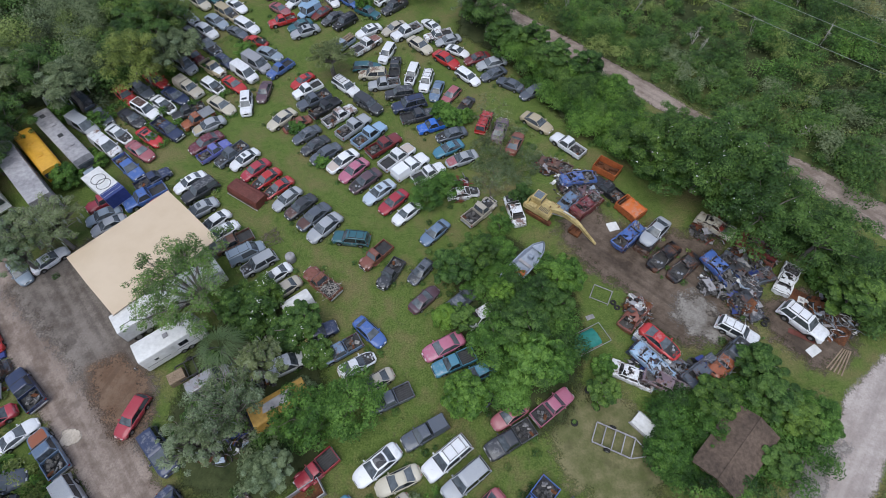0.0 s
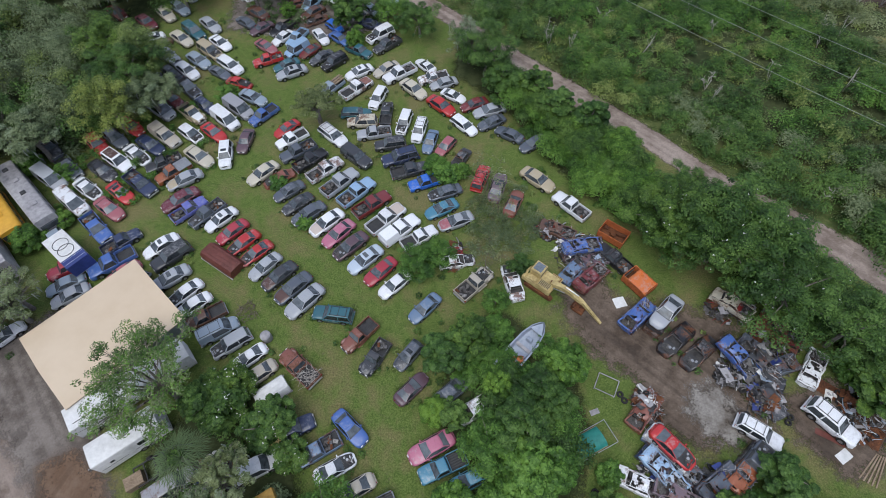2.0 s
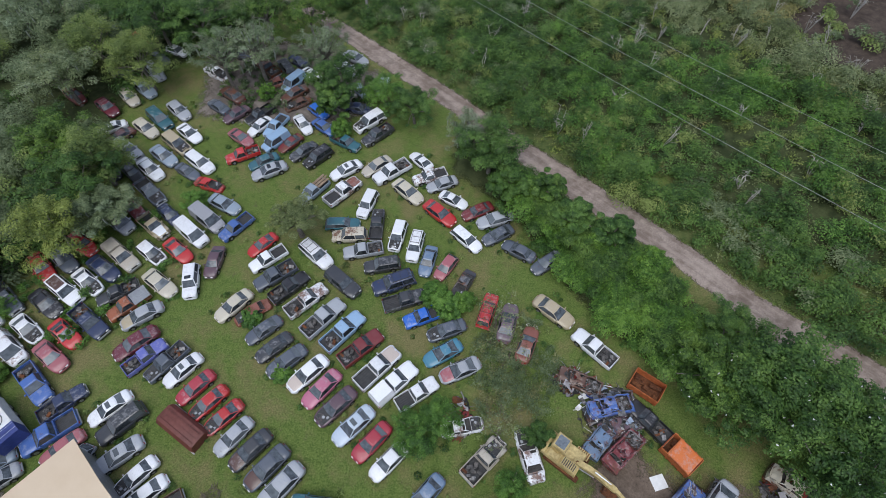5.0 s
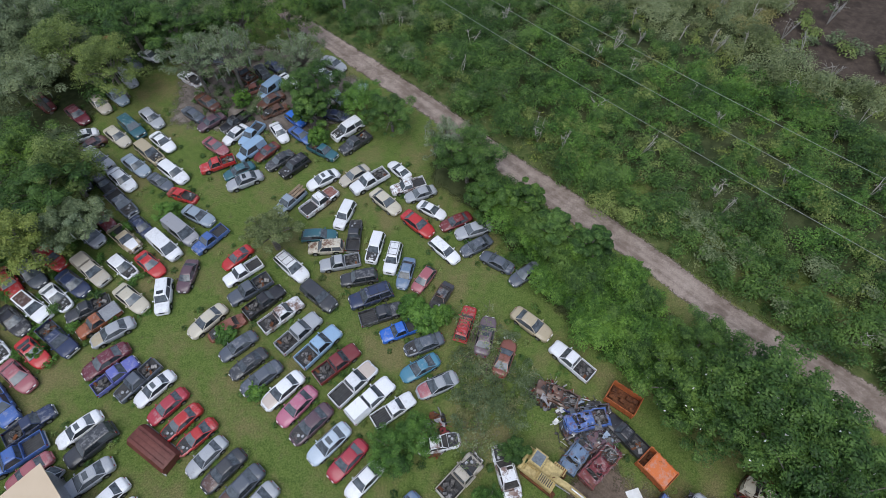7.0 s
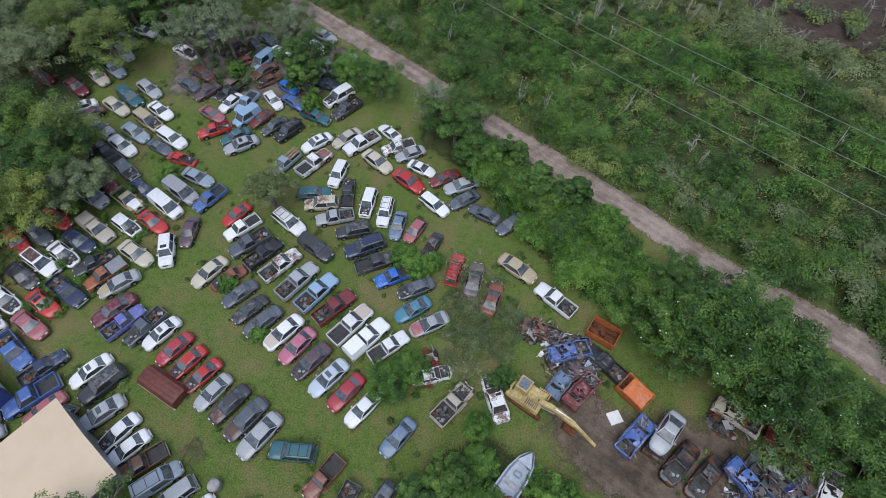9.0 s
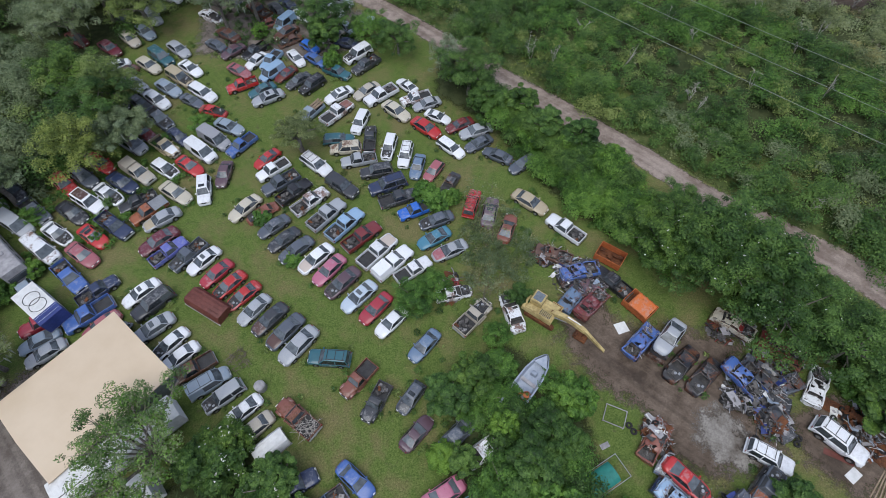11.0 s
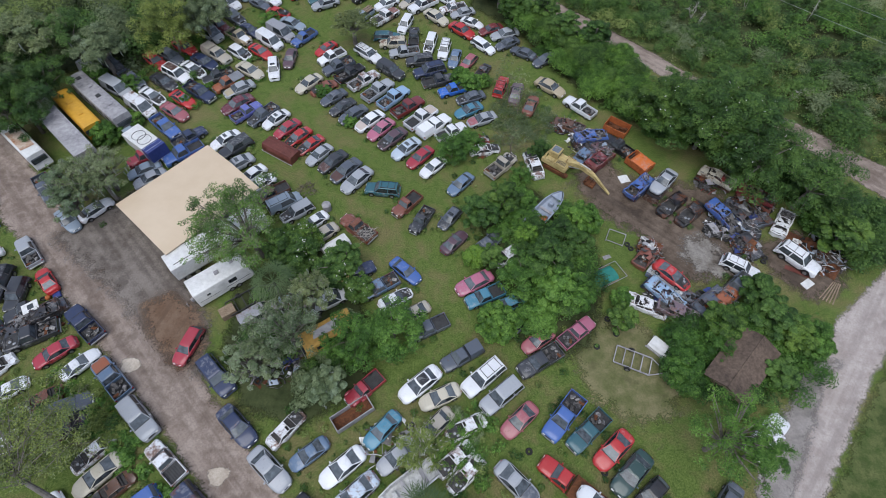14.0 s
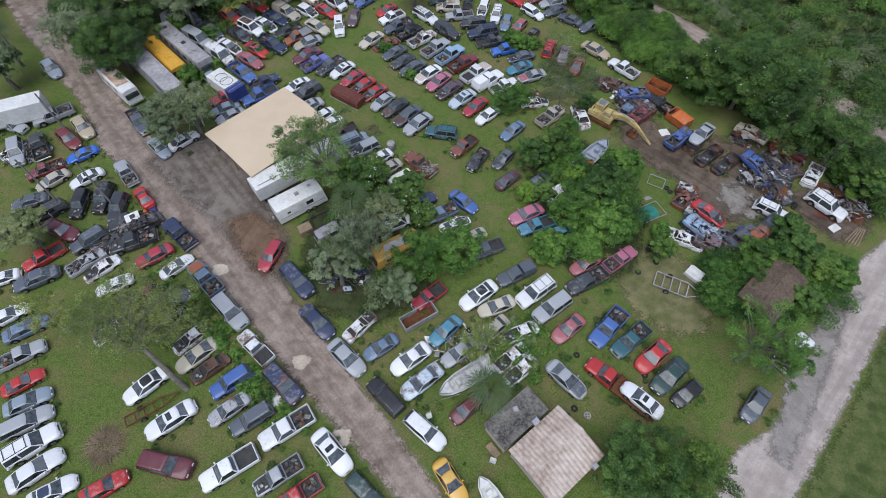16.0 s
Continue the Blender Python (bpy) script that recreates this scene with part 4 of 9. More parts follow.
def vehicle(kind, colour, x, y, heading, size, hood=None, roof=None, rust=False, hoodoff=False, sunroof=False, rack=False, z=0.0, lumber=False, longbed=False, branches=False,
            flatbed=False, raft=False, hoodtan=False, tip=(0, 0), on="parked on the grass"):
    size = max(size, 0.93) * 0.925
    mat = RUSTY if rust or kind == "wreck" or colour.startswith("rust") else PAINT
    key = (kind, hoodoff, mat.name, sunroof, rack)
    m = pose(x, y, z, tip[0], tip[1], heading)
    if key in FIRST:
        root = copy_thing(FIRST[key], m @ Matrix.Scale(size / FIRST[key].scale[0], 4))
    else:
        root = FIRST[key] = thing(NAMES[kind], Matrix(), "", "")
        if kind == "wreck":
            build_wreck(root, mat)
        else:
            build_body(kind, root, hoodoff, mat)
            r0, r1, f1, f0, zr, wb, wr = BODIES[kind]["cab"]
            if sunroof:
                part("sunroof", Shape().box(f1 - 0.62, -0.38, zr + 0.04, f1 - 0.16, 0.38, zr + 0.072, 0, 0.01), GLASS, root)
            if rack:
                for s in (-1, 1):
                    ra = Shape().box(r1 + 0.15, s * wr * 0.82 - 0.02, zr + 0.02, f1 - 0.2, s * wr * 0.82 + 0.02, zr + 0.10)
                    part("roof_rail", ra, TRIM, root)
                for k in range(3):
                    px = r1 + 0.3 + k * (f1 - r1 - 0.6) / 2
                    part("rack_bar", Shape().box(px - 0.02, -wr * 0.8, zr + 0.06, px + 0.02, wr * 0.8, zr + 0.11), TRIM, root)
        root.matrix_basis = m @ Matrix.Diagonal((size, size * (1.05 if kind in ("sedan", "coupe", "hatch", "wagon") else 1.02), size, 1))
    c = COLOURS[colour]
    wear = 0.92 + 0.16 * ((x * 7.3 + y * 3.1) % 1.0)
    c = tuple(min(0.85, q * wear) for q in c)
    other = hood or ("tan" if hoodtan else None)
    for o in root.children_recursive:
        o.color = (*c, 1)
        base = o.name.split(".")[0]
        if base == "hood" and other:
            o.color = (*COLOURS[other], 1)
            o["label"] = SPOKEN.get(other, other) + " hood in another colour"
        if base == "roof" and roof:
            o.color = (*COLOURS[roof], 1)
            o["label"] = SPOKEN.get(roof, roof) + " roof panel"
    said = SPOKEN.get(colour, colour)
    words = f"{said} {KINDS[kind]}"
    if hoodoff:
        words += " with its hood missing"
    elif rust:
        words += " with rust patches"
    elif roof:
        words += f" with a {SPOKEN.get(roof, roof)} roof"
    elif other:
        words += f" with a {SPOKEN.get(other, other)} hood"
    elif sunroof:
        words += " with a sunroof"
    elif rack:
        words += " with a roof rack"
    root["label"] = words + ", " + (on if len((words + " " + on).split()) <= 12 else "on grass")
    root["category"] = "truck" if kind in ("pickup", "pickupcap", "oldtruck", "cabtruck") else "van" if kind == "van" else "car"
    root["group"] = "junkyard vehicles"
    PLACED.append((x, y))
    if kind in ("pickup", "oldtruck") and not (lumber or raft or branches or flatbed) and z == 0 and int(abs(x * 3 + y)) % 5 < 3:
        k = int(abs(x + y * 2)) % 3
        if k not in JUNK:
            rnd, ju = random.Random(90 + k), Shape()
            for q in range(16):
                t = Matrix.Translation((rnd.uniform(-2.2, -0.95), rnd.uniform(-0.6, 0.6), rnd.uniform(0.72, 0.95))) @ Euler((rnd.uniform(-0.5, 0.5), rnd.uniform(-0.5, 0.5), rnd.uniform(0, 3))).to_matrix().to_4x4()
                a, b = rnd.uniform(0.1, 0.32), rnd.uniform(0.08, 0.22)
                ju.box(-a, -b, -0.06, a, b, 0.08, rnd.choice((0, 0, 0, 0, 3, 1, 2)), 0.03, t)
            ju.ring((-1.5 + 0.3 * k, 0.1, 0.86), (0.2, 0.1, 1), 0.24, 0.1, 12, 4)
            JUNK[k] = ju.mesh("bed_junk", ENGINE, RUST, SCRAP, ENGINE, RUBBER)
        o = new("bed_junk", JUNK[k])
        o.matrix_basis = m @ Matrix.Scale(size, 4)
        tagged(o, "loose car parts and junk in a pickup bed", "junk", kind="stuff")
    if lumber:
        lu = Shape()
        rnd = random.Random(3)
        for k in range(9):
            yy = -0.6 + k * 0.15
            lu.box(-2.5 + rnd.uniform(-0.2, 0.3), yy - 0.06, 1.06 + 0.05 * (k % 3), -0.3 + rnd.uniform(-0.3, 0.2), yy + 0.06, 1.11 + 0.05 * (k % 3))
        solid("plank_stack", lu, WOOD, m, "stack of weathered planks on a pickup bed", "lumber")
    if raft:
        solid("inflatable_raft", Shape().ring((-1.6, 0, 1.2), (0, 0, 1), 0.75, 0.2), YELLOW, m, "deflated yellow inflatable raft on a pickup bed", "raft")
    if branches:
        br = Shape()
        rnd = random.Random(8)
        for k in range(70):
            a = Vector((rnd.uniform(-2.4, -0.7), rnd.uniform(-0.75, 0.75), rnd.uniform(0.75, 1.2)))
            d = Vector((rnd.uniform(-1, 1), rnd.uniform(-1, 1), rnd.uniform(0, 0.45)))
            br.tube([a, a + d * 0.6, a + d * 1.0 + Vector((0, 0, -0.1))], [0.025, 0.018, 0.008], 4)
        solid("branch_pile", br, DEADWOOD, m, "heap of cut dead branches on a truck bed", "branches", kind="stuff")
    if flatbed:
        fb = Shape().box(-2.7, -1.0, 1.06, -0.6, 1.0, 1.12)
        for k in range(8):
            fb.box(-2.68, -0.98 + k * 0.245, 1.12, -0.62, -0.78 + k * 0.245, 1.145)
        part("flatbed_deck", fb, GALV, root, "grey metal flatbed deck")
    return root



# ---- trees, brush and weeds ----


def leaves(rng, centres, radii, counts, size, up=0.35, flat=0.8):
    """Pointed leaves over a set of uneven clumps: corners and faces, as arrays."""
    c = np.repeat(centres, counts, axis=0)
    r = np.repeat(radii, counts)
    n = len(c)
    d = rng.normal(size=(n, 3))
    d[:, 2] = np.abs(d[:, 2]) * (1 + up) - up * 0.9
    d /= np.linalg.norm(d, axis=1)[:, None] + 1e-9
    p = c + d * (r * rng.uniform(0.55, 1.12, n))[:, None] * np.array([1, 1, flat])
    nrm = d * 1.1 + rng.normal(size=(n, 3)) * 0.36 + np.array([0, 0, 0.85])
    nrm /= np.linalg.norm(nrm, axis=1)[:, None]
    a = np.cross(nrm, rng.normal(size=(n, 3)))
    a /= np.linalg.norm(a, axis=1)[:, None] + 1e-9
    b = np.cross(nrm, a)
    s = (size * rng.uniform(0.6, 1.35, n))[:, None]
    v = np.stack([p - a * s * 0.7 + b * s * 0.55, p - a * s * 0.7 - b * s * 0.55, p + a * s], axis=1)
    v[:, :, 2] = np.maximum(v[:, :, 2], 0.03)
    return v.reshape(-1, 3)


def leaf_mesh(name, v, mats, which=None):
    n = len(v) // 3
    me = bpy.data.meshes.new(name)
    me.vertices.add(len(v))
    me.vertices.foreach_set("co", v.ravel())
    me.loops.add(len(v))
    me.loops.foreach_set("vertex_index", np.arange(len(v)))
    me.polygons.add(n)
    me.polygons.foreach_set("loop_start", np.arange(n) * 3)
    for mat in mats:
        me.materials.append(mat)
    if which is not None:
        me.polygons.foreach_set("material_index", which)
    me.update()
    me.validate()
    return me


TREES = dict(  # clumps, leaves, leaf size, clump share of the crown, leaf material, trunk girth
    oak=(60, 6800, 0.115, 0.16, LEAF_DULL, 0.30), dull=(90, 14500, 0.13, 0.18, LEAF_DULL, 0.28), green=(72, 13000, 0.125, 0.165, LEAF, 0.22), bright=(50, 8000, 0.115, 0.19, LEAF_BRIGHT, 0.10),
    sparse=(60, 6200, 0.10, 0.16, LEAF_DULL, 0.16), flower=(54, 8600, 0.115, 0.21, LEAF, 0.14), magnolia=(88, 15500, 0.135, 0.16, LEAF, 0.26), pine=(84, 8200, 0.08, 0.13, LEAF_BRIGHT, 0.2),
    moss=(86, 7600, 0.10, 0.14, LEAF_PALE, 0.22), yellow=(82, 13500, 0.125, 0.19, LEAF_YELLOW, 0.26), bare=(9, 260, 0.10, 0.3, LEAF_DULL, 0.06), wispy=(48, 3400, 0.085, 0.17, LEAF_YELLOW, 0.07))
TREE_WORDS = dict(oak="spreading oak with a thin leafy crown", dull="grey-green moss-hung tree with a dense crown", green="dense dark green broad-leaved tree", bright="bright green leafy bush overgrown with vines",
                  sparse="thin old tree with bare grey limbs", moss="thin grey-green tree hung with grey moss", magnolia="large dark green tree dotted with white blossoms", flower="dark green shrub with white blossoms", pine="light yellow-green feathery tree", yellow="yellow-green woodland tree with a dense crown",
                  wispy="thin feathery small tree with fine pale branches", bare="leafless grey tree with fine twigs", palm="fan palm with drooping fronds")
TREE_FIRST = {}


def limbs(shape, root_z, tips, girth, height, rnd):
    """A tapered, slightly crooked trunk that forks out to the tips."""
    fork = Vector((0, 0, height * 0.42))
    mid = fork * 0.55 + Vector((rnd.uniform(-0.2, 0.2), rnd.uniform(-0.2, 0.2), 0))
    shape.tube([(0, 0, -0.05), mid, fork], [girth * 1.25, girth, girth * 0.85], 8)
    for t in tips:
        t = Vector(t)
        a = fork.lerp(t, 0.45) + Vector((rnd.uniform(-0.3, 0.3), rnd.uniform(-0.3, 0.3), rnd.uniform(0.1, 0.4)))
        shape.tube([fork - Vector((0, 0, 0.1)), a, t], [girth * 0.55, girth * 0.3, girth * 0.08], 6)


def build_tree(kind, variant, height, radius):
    rng, rnd = np.random.default_rng(variant * 17 + len(kind)), random.Random(variant * 31 + len(kind))
    root = thing("palm_tree" if kind == "palm" else "bush" if kind in ("bright", "flower") else "tree", Matrix(), TREE_WORDS[kind], "bush" if kind in ("bright", "flower") else "tree")
    if kind == "palm":
        tr = Shape().tube([(0, 0, -0.05), (0.1, 0, height * 0.4), (0.05, 0.1, height * 0.8)], [0.26, 0.2, 0.18], 9)
        part("trunk", tr, BARK, root)
        base = Vector((0.05, 0.1, height * 0.8))
        for k in range(20):
            fr = Shape()
            az, lift = k * 2.4 + rnd.uniform(-0.3, 0.3), 1.1 - 1.9 * (k / 20) + rnd.uniform(-0.15, 0.15)
            u = Vector((math.cos(az), math.sin(az), 0))
            side = Vector((-u.y, u.x, 0))
            hub = base + u * radius * (0.16 + 0.40 * k / 20 + rnd.uniform(-0.06, 0.06)) + Vector((0, 0, lift * radius * 0.32))
            fr.tube([base, base.lerp(hub, 0.6) + Vector((0, 0, 0.12)), hub], [0.035, 0.025, 0.018], 4)
            long = radius * rnd.uniform(0.42, 0.62)
            for q in range(-6, 7):
                w = q / 6 * 1.5 + rnd.uniform(-0.08, 0.08)
                d = u * math.cos(w) + side * math.sin(w)
                mid = hub + d * long * 0.55 + Vector((0, 0, 0.10 + 0.12 * lift))
                tip = hub + d * long * rnd.uniform(0.85, 1.1) + Vector((0, 0, -rnd.uniform(0.1, 0.75)))
                s2 = Vector((-d.y, d.x, 0)) * 0.036
                fr.add([hub, mid - s2, tip, mid + s2], [(0, 1, 2, 3)])
            part("frond", fr, FROND, root)
        return root
    clumps, count, size, share, mat, girth = TREES[kind]
    low = kind in ("bright", "flower")
    cen, rad = [], []
    for k in range(clumps):
        az, q = k * 2.39996 + rnd.uniform(-0.4, 0.4), math.sqrt((k + 0.5) / clumps)
        rr = radius * (1 - share * 0.5) * q * rnd.uniform(0.60, 1.24)
        dome = math.sqrt(max(0.0, 1 - (q * 0.92) ** 2))
        wide = kind in ("moss", "sparse", "oak", "pine", "dull")  # flat, spreading crowns
        zz = (height - radius * share) * ((0.62 + 0.38 * dome) * rnd.uniform(0.72, 1.06) if wide else (0.40 + 0.60 * dome) * rnd.uniform(0.50, 1.14))
        if low:
            zz *= 0.82
        cen.append((rr * math.cos(az), rr * math.sin(az), max(zz, radius * 0.2)))
        rad.append(radius * share * rnd.uniform(0.5, 1.45))
    if low:
        for k in range(8):
            az = k * 0.785
            cen.append((radius * 0.72 * math.cos(az), radius * 0.72 * math.sin(az), height * 0.25))
            rad.append(radius * 0.3)
    cen, rad = np.array(cen), np.array(rad)
    counts = np.maximum(4, (count * rad ** 2 / (rad ** 2).sum())).astype(int)
    v = leaves(rng, cen, rad, counts, size, flat=0.62)
    mats, which = [mat], None
    if kind in ("moss", "dull"):
        mats.append(LEAF_DULL if kind == "moss" else LEAF_PALE)
        which = np.repeat((rng.random(len(cen)) < (0.45 if kind == "moss" else 0.25)).astype(np.int32), counts)
    if kind in ("flower", "magnolia"):
        mats.append(WHITE)
        which = (rng.random(len(v) // 3) < (0.016 if kind == "flower" else 0.0035)).astype(np.int32)
    tr = Shape()
    limbs(tr, 0, [c for c in cen[::2 if kind in ("oak", "sparse", "pine", "moss", "wispy") else 4 if kind == "dull" else 6]], girth, height, rnd)
    if kind == "bare":
        for c in cen:
            for k in range(5):
                t = Vector(c) + Vector((rnd.uniform(-1, 1), rnd.uniform(-1, 1), rnd.uniform(-0.3, 0.8))) * radius * 0.45
                tr.tube([c, t], [0.014, 0.005], 4)
    if kind in ("sparse", "moss", "wispy"):
        for c in cen:
            for k in range(2):
                out = Vector((c[0], c[1], 0.8)).normalized()
                t = Vector(c) + (out + Vector((rnd.uniform(-0.7, 0.7), rnd.uniform(-0.7, 0.7), rnd.uniform(-0.3, 0.4)))) * radius * 0.13
                tr.tube([c, (Vector(c) + t) / 2 + Vector((0, 0, 0.1)), t], [0.035, 0.025, 0.008], 4)
    part("trunk", tr, BRUSHWOOD if kind == "bare" else DEADWOOD if kind in ("sparse", "wispy") else GREYBARK if kind == "moss" else BARK, root)
    part("crown", leaf_mesh("crown", v, mats, which), None, root)
    if kind in ("dull", "sparse", "moss"):
        ms = Shape()
        for k in range(26):
            c = cen[rnd.randrange(len(cen))]
            x, y, z = c[0] + rnd.uniform(-0.8, 0.8), c[1] + rnd.uniform(-0.8, 0.8), c[2]
            ms.tube([(x, y, z), (x + 0.05, y, z - 0.5), (x, y + 0.05, max(0.2, z - 1.1))], [0.06, 0.09, 0.01], 4)
        tagged(part("moss", ms, MOSS, root), kind="stuff")
    return root


TREE_SPOTS = []


def roof_tree():
    """A wide-spreading tree whose open crown reaches out over the workshop's roof on crooked limbs."""
    rnd, rng = random.Random(51), np.random.default_rng(51)
    root = thing("tree", pose(-25.1, 23.2, 0), "wide-spreading green tree reaching over the workshop roof", "tree")
    fork = Vector((-0.3, 0.3, 3.2))
    tr = Shape().tube([(0, 0, -0.05), (-0.1, 0.1, 1.6), fork], [0.34, 0.28, 0.24], 10)
    cen, rad = [], []
    for ring, reach, count in ((0, 2.2, 5), (1, 4.4, 8), (2, 6.3, 8)):
        for k in range(count):
            az = 1.1 + 4.1 * (k + 0.5) / count + rnd.uniform(-0.2, 0.2)
            if ring == 0:
                az = k * 1.26
            r = reach * rnd.uniform(0.82, 1.12) * (1.0 if ring == 0 else 0.86 + 0.14 * math.cos(az - 2.5))
            tip = Vector((-0.6 + r * math.cos(az), 0.4 + r * math.sin(az), 6.9 - 0.12 * r + rnd.uniform(-0.5, 0.6)))
            knee = fork.lerp(tip, 0.5) + Vector((rnd.uniform(-0.5, 0.5), rnd.uniform(-0.5, 0.5), rnd.uniform(0.4, 1.0)))
            tr.tube([fork - Vector((0, 0, 0.1)), knee, tip], [0.14, 0.08, 0.025], 6)
            for q in range(7):
                e = knee.lerp(tip, rnd.uniform(0.3, 1.1)) + Vector((rnd.uniform(-1.1, 1.1), rnd.uniform(-1.1, 1.1), rnd.uniform(-0.3, 0.6)))
                tr.tube([knee.lerp(tip, 0.5), (knee.lerp(tip, 0.7) + e) / 2, e], [0.03, 0.02, 0.006], 4)
                cen.append(tuple(e))
                rad.append(rnd.uniform(0.4, 0.85))
    part("trunk", tr, BARK, root)
    cen, rad = np.array(cen), np.array(rad)
    v = leaves(rng, cen, rad, np.maximum(8, 230 * rad ** 2).astype(int), 0.115, flat=0.6)
    part("crown", leaf_mesh("crown", v, [LEAF_BRIGHT, LEAF_DULL], (rng.random(len(v) // 3) < 0.45).astype(np.int32)), None, root)


def leaning_tree():
    """An old tree whose long bare trunk leans far over; thin branches with a feathery veil of leaves fan out from its head."""
    rnd, rng = random.Random(77), np.random.default_rng(77)
    root = thing("tree", pose(-35.8, -3.3, 0), "old grey tree leaning far over with thin feathery crown", "tree")
    head = Vector((-3.1, 2.5, 6.0))
    tr = Shape().tube([(0.1, -0.1, -0.05), (-0.9, 0.7, 1.9), (-2.0, 1.7, 4.2), head], [0.32, 0.27, 0.22, 0.15], 10, 1)
    cen = []
    for k in range(40):
        az = rnd.uniform(0.35, 3.45)
        reach = rnd.uniform(1.5, 8.2) if az > 1.0 else rnd.uniform(1.5, 6.0)
        tip = head + Vector((math.cos(az) * reach, math.sin(az) * reach * 0.95 + 0.8, rnd.uniform(-1.8, 1.2)))
        start = Vector((-2.0, 1.7, 4.2)).lerp(head, rnd.uniform(0.2, 1.0))
        one = start.lerp(tip, 0.33) + Vector((rnd.uniform(-0.8, 0.8), rnd.uniform(-0.8, 0.8), rnd.uniform(0.0, 0.9)))
        mid = start.lerp(tip, 0.66) + Vector((rnd.uniform(-0.9, 0.9), rnd.uniform(-0.9, 0.9), rnd.uniform(0.0, 0.7)))
        tr.tube([start, one, mid, tip], [0.05, 0.036, 0.022, 0.008], 5)
        for q in range(10):
            a = one.lerp(mid, rnd.random()) if q < 5 else mid.lerp(tip, rnd.random())
            e = a + Vector((rnd.uniform(-1.2, 1.2), rnd.uniform(-1.2, 1.2), rnd.uniform(-0.5, 0.5)))
            tr.tube([a, (a + e) / 2 + Vector((0, 0, 0.1)), e], [0.018, 0.012, 0.004], 4)
            cen.append(tuple(e))
        cen.append(tuple(tip))
    for dx, dy in ((-2.6, 0.1), (-2.9, 0.9), (-1.8, -0.5)):
        tr.tube([Vector((-2.6, 2.1, 5.1)), Vector((-2.6 + dx * 0.5, 2.1 + dy * 0.6, 5.3)), Vector((-2.6 + dx, 2.1 + dy, 4.6))], [0.10, 0.07, 0.02], 6)
    part("trunk", tr, (BARK, GREYBARK), root)
    cen = np.array(cen)
    rad = rng.uniform(0.3, 0.85, len(cen))
    v = leaves(rng, cen, rad, np.maximum(6, 150 * rad ** 2).astype(int), 0.085, flat=0.5)
    part("crown", leaf_mesh("crown", v, [LEAF_YELLOW, LEAF_DULL], (rng.random(len(v) // 3) < 0.4).astype(np.int32)), None, root)


def tree(kind, x, y, height, radius):
    variant = int(abs(x * 3 + y * 5)) % (3 if kind in ("dull", "green", "bright") else 2)
    big = radius > 3.2
    key = (kind, variant, big)
    turn = (x * 37 + y * 91) % 360
    if key in TREE_FIRST:
        first, h0, r0 = TREE_FIRST[key]
        s = radius / r0
        root = copy_thing(first, pose(x, y, 0, 0, 0, turn) @ Matrix.Diagonal((s / first.scale[0], s / first.scale[1], height / h0 / first.scale[2], 1)))
    else:
        root = build_tree(kind, variant + 5 * big, height, radius)
        root.matrix_basis = pose(x, y, 0, 0, 0, turn)
        TREE_FIRST[key] = (root, height, radius)
    TREE_SPOTS.append((x, y, radius))


def brush(name, poly, count, size, leaf, per, mats, shares, seed, label, tall=(1.2, 3.2), keep_off=0.0, wide=(1.0, 2.4), bare=None, patchy=False):
    """A stand of brush that nobody could count: many uneven clumps of leaves in one mesh."""
    rng = np.random.default_rng(seed)
    xs, ys = [p[0] for p in poly], [p[1] for p in poly]
    cen, rad, kinds = [], [], []
    tries = 0
    while len(cen) < count * 3 and tries < count * 40:
        tries += 1
        x, y = rng.uniform(min(xs), max(xs)), rng.uniform(min(ys), max(ys))
        if inside((x, y), poly) < 0.3:
            continue
        if bare and inside((x, y), bare) > 0:
            continue
        if keep_off and any((x - a) ** 2 + (y - b) ** 2 < keep_off ** 2 for a, b in PLACED):
            continue
        lush = noise.noise(Vector((x * 0.075, y * 0.075, seed * 3.7)))
        swell = (1.0 + 0.55 * max(0.0, lush) - (0.22 if lush < -0.28 else 0.0)) if patchy else 1.0
        h, w = rng.uniform(*tall) * swell, rng.uniform(*wide) * swell
        for k in range(3):
            cen.append((x + rng.uniform(-0.6, 0.6) * w, y + rng.uniform(-0.6, 0.6) * w, h * rng.uniform(0.3, 0.85)))
            rad.append(w * rng.uniform(0.4, 0.75))
        drift = 0.5 + 0.75 * noise.noise(Vector((x * 0.05 + 7.1, y * 0.05, seed * 1.3)))
        at = min(0.999, max(0.0, 0.55 * drift + 0.45 * rng.random()))
        kinds.append(int(np.searchsorted(np.cumsum(shares), at)))
    cen, rad = np.array(cen), np.array(rad)
    counts = np.maximum(6, per * rad ** 2 / (rad ** 2).mean() / 3).astype(int)
    v = leaves(rng, cen, rad, counts, leaf)
    which = np.minimum(np.repeat(np.repeat(kinds, 3), counts), len(mats) - 1).astype(np.int32)
    ob = new(name, leaf_mesh(name, v, mats, which))
    return tagged(ob, label, "brush", kind="stuff")


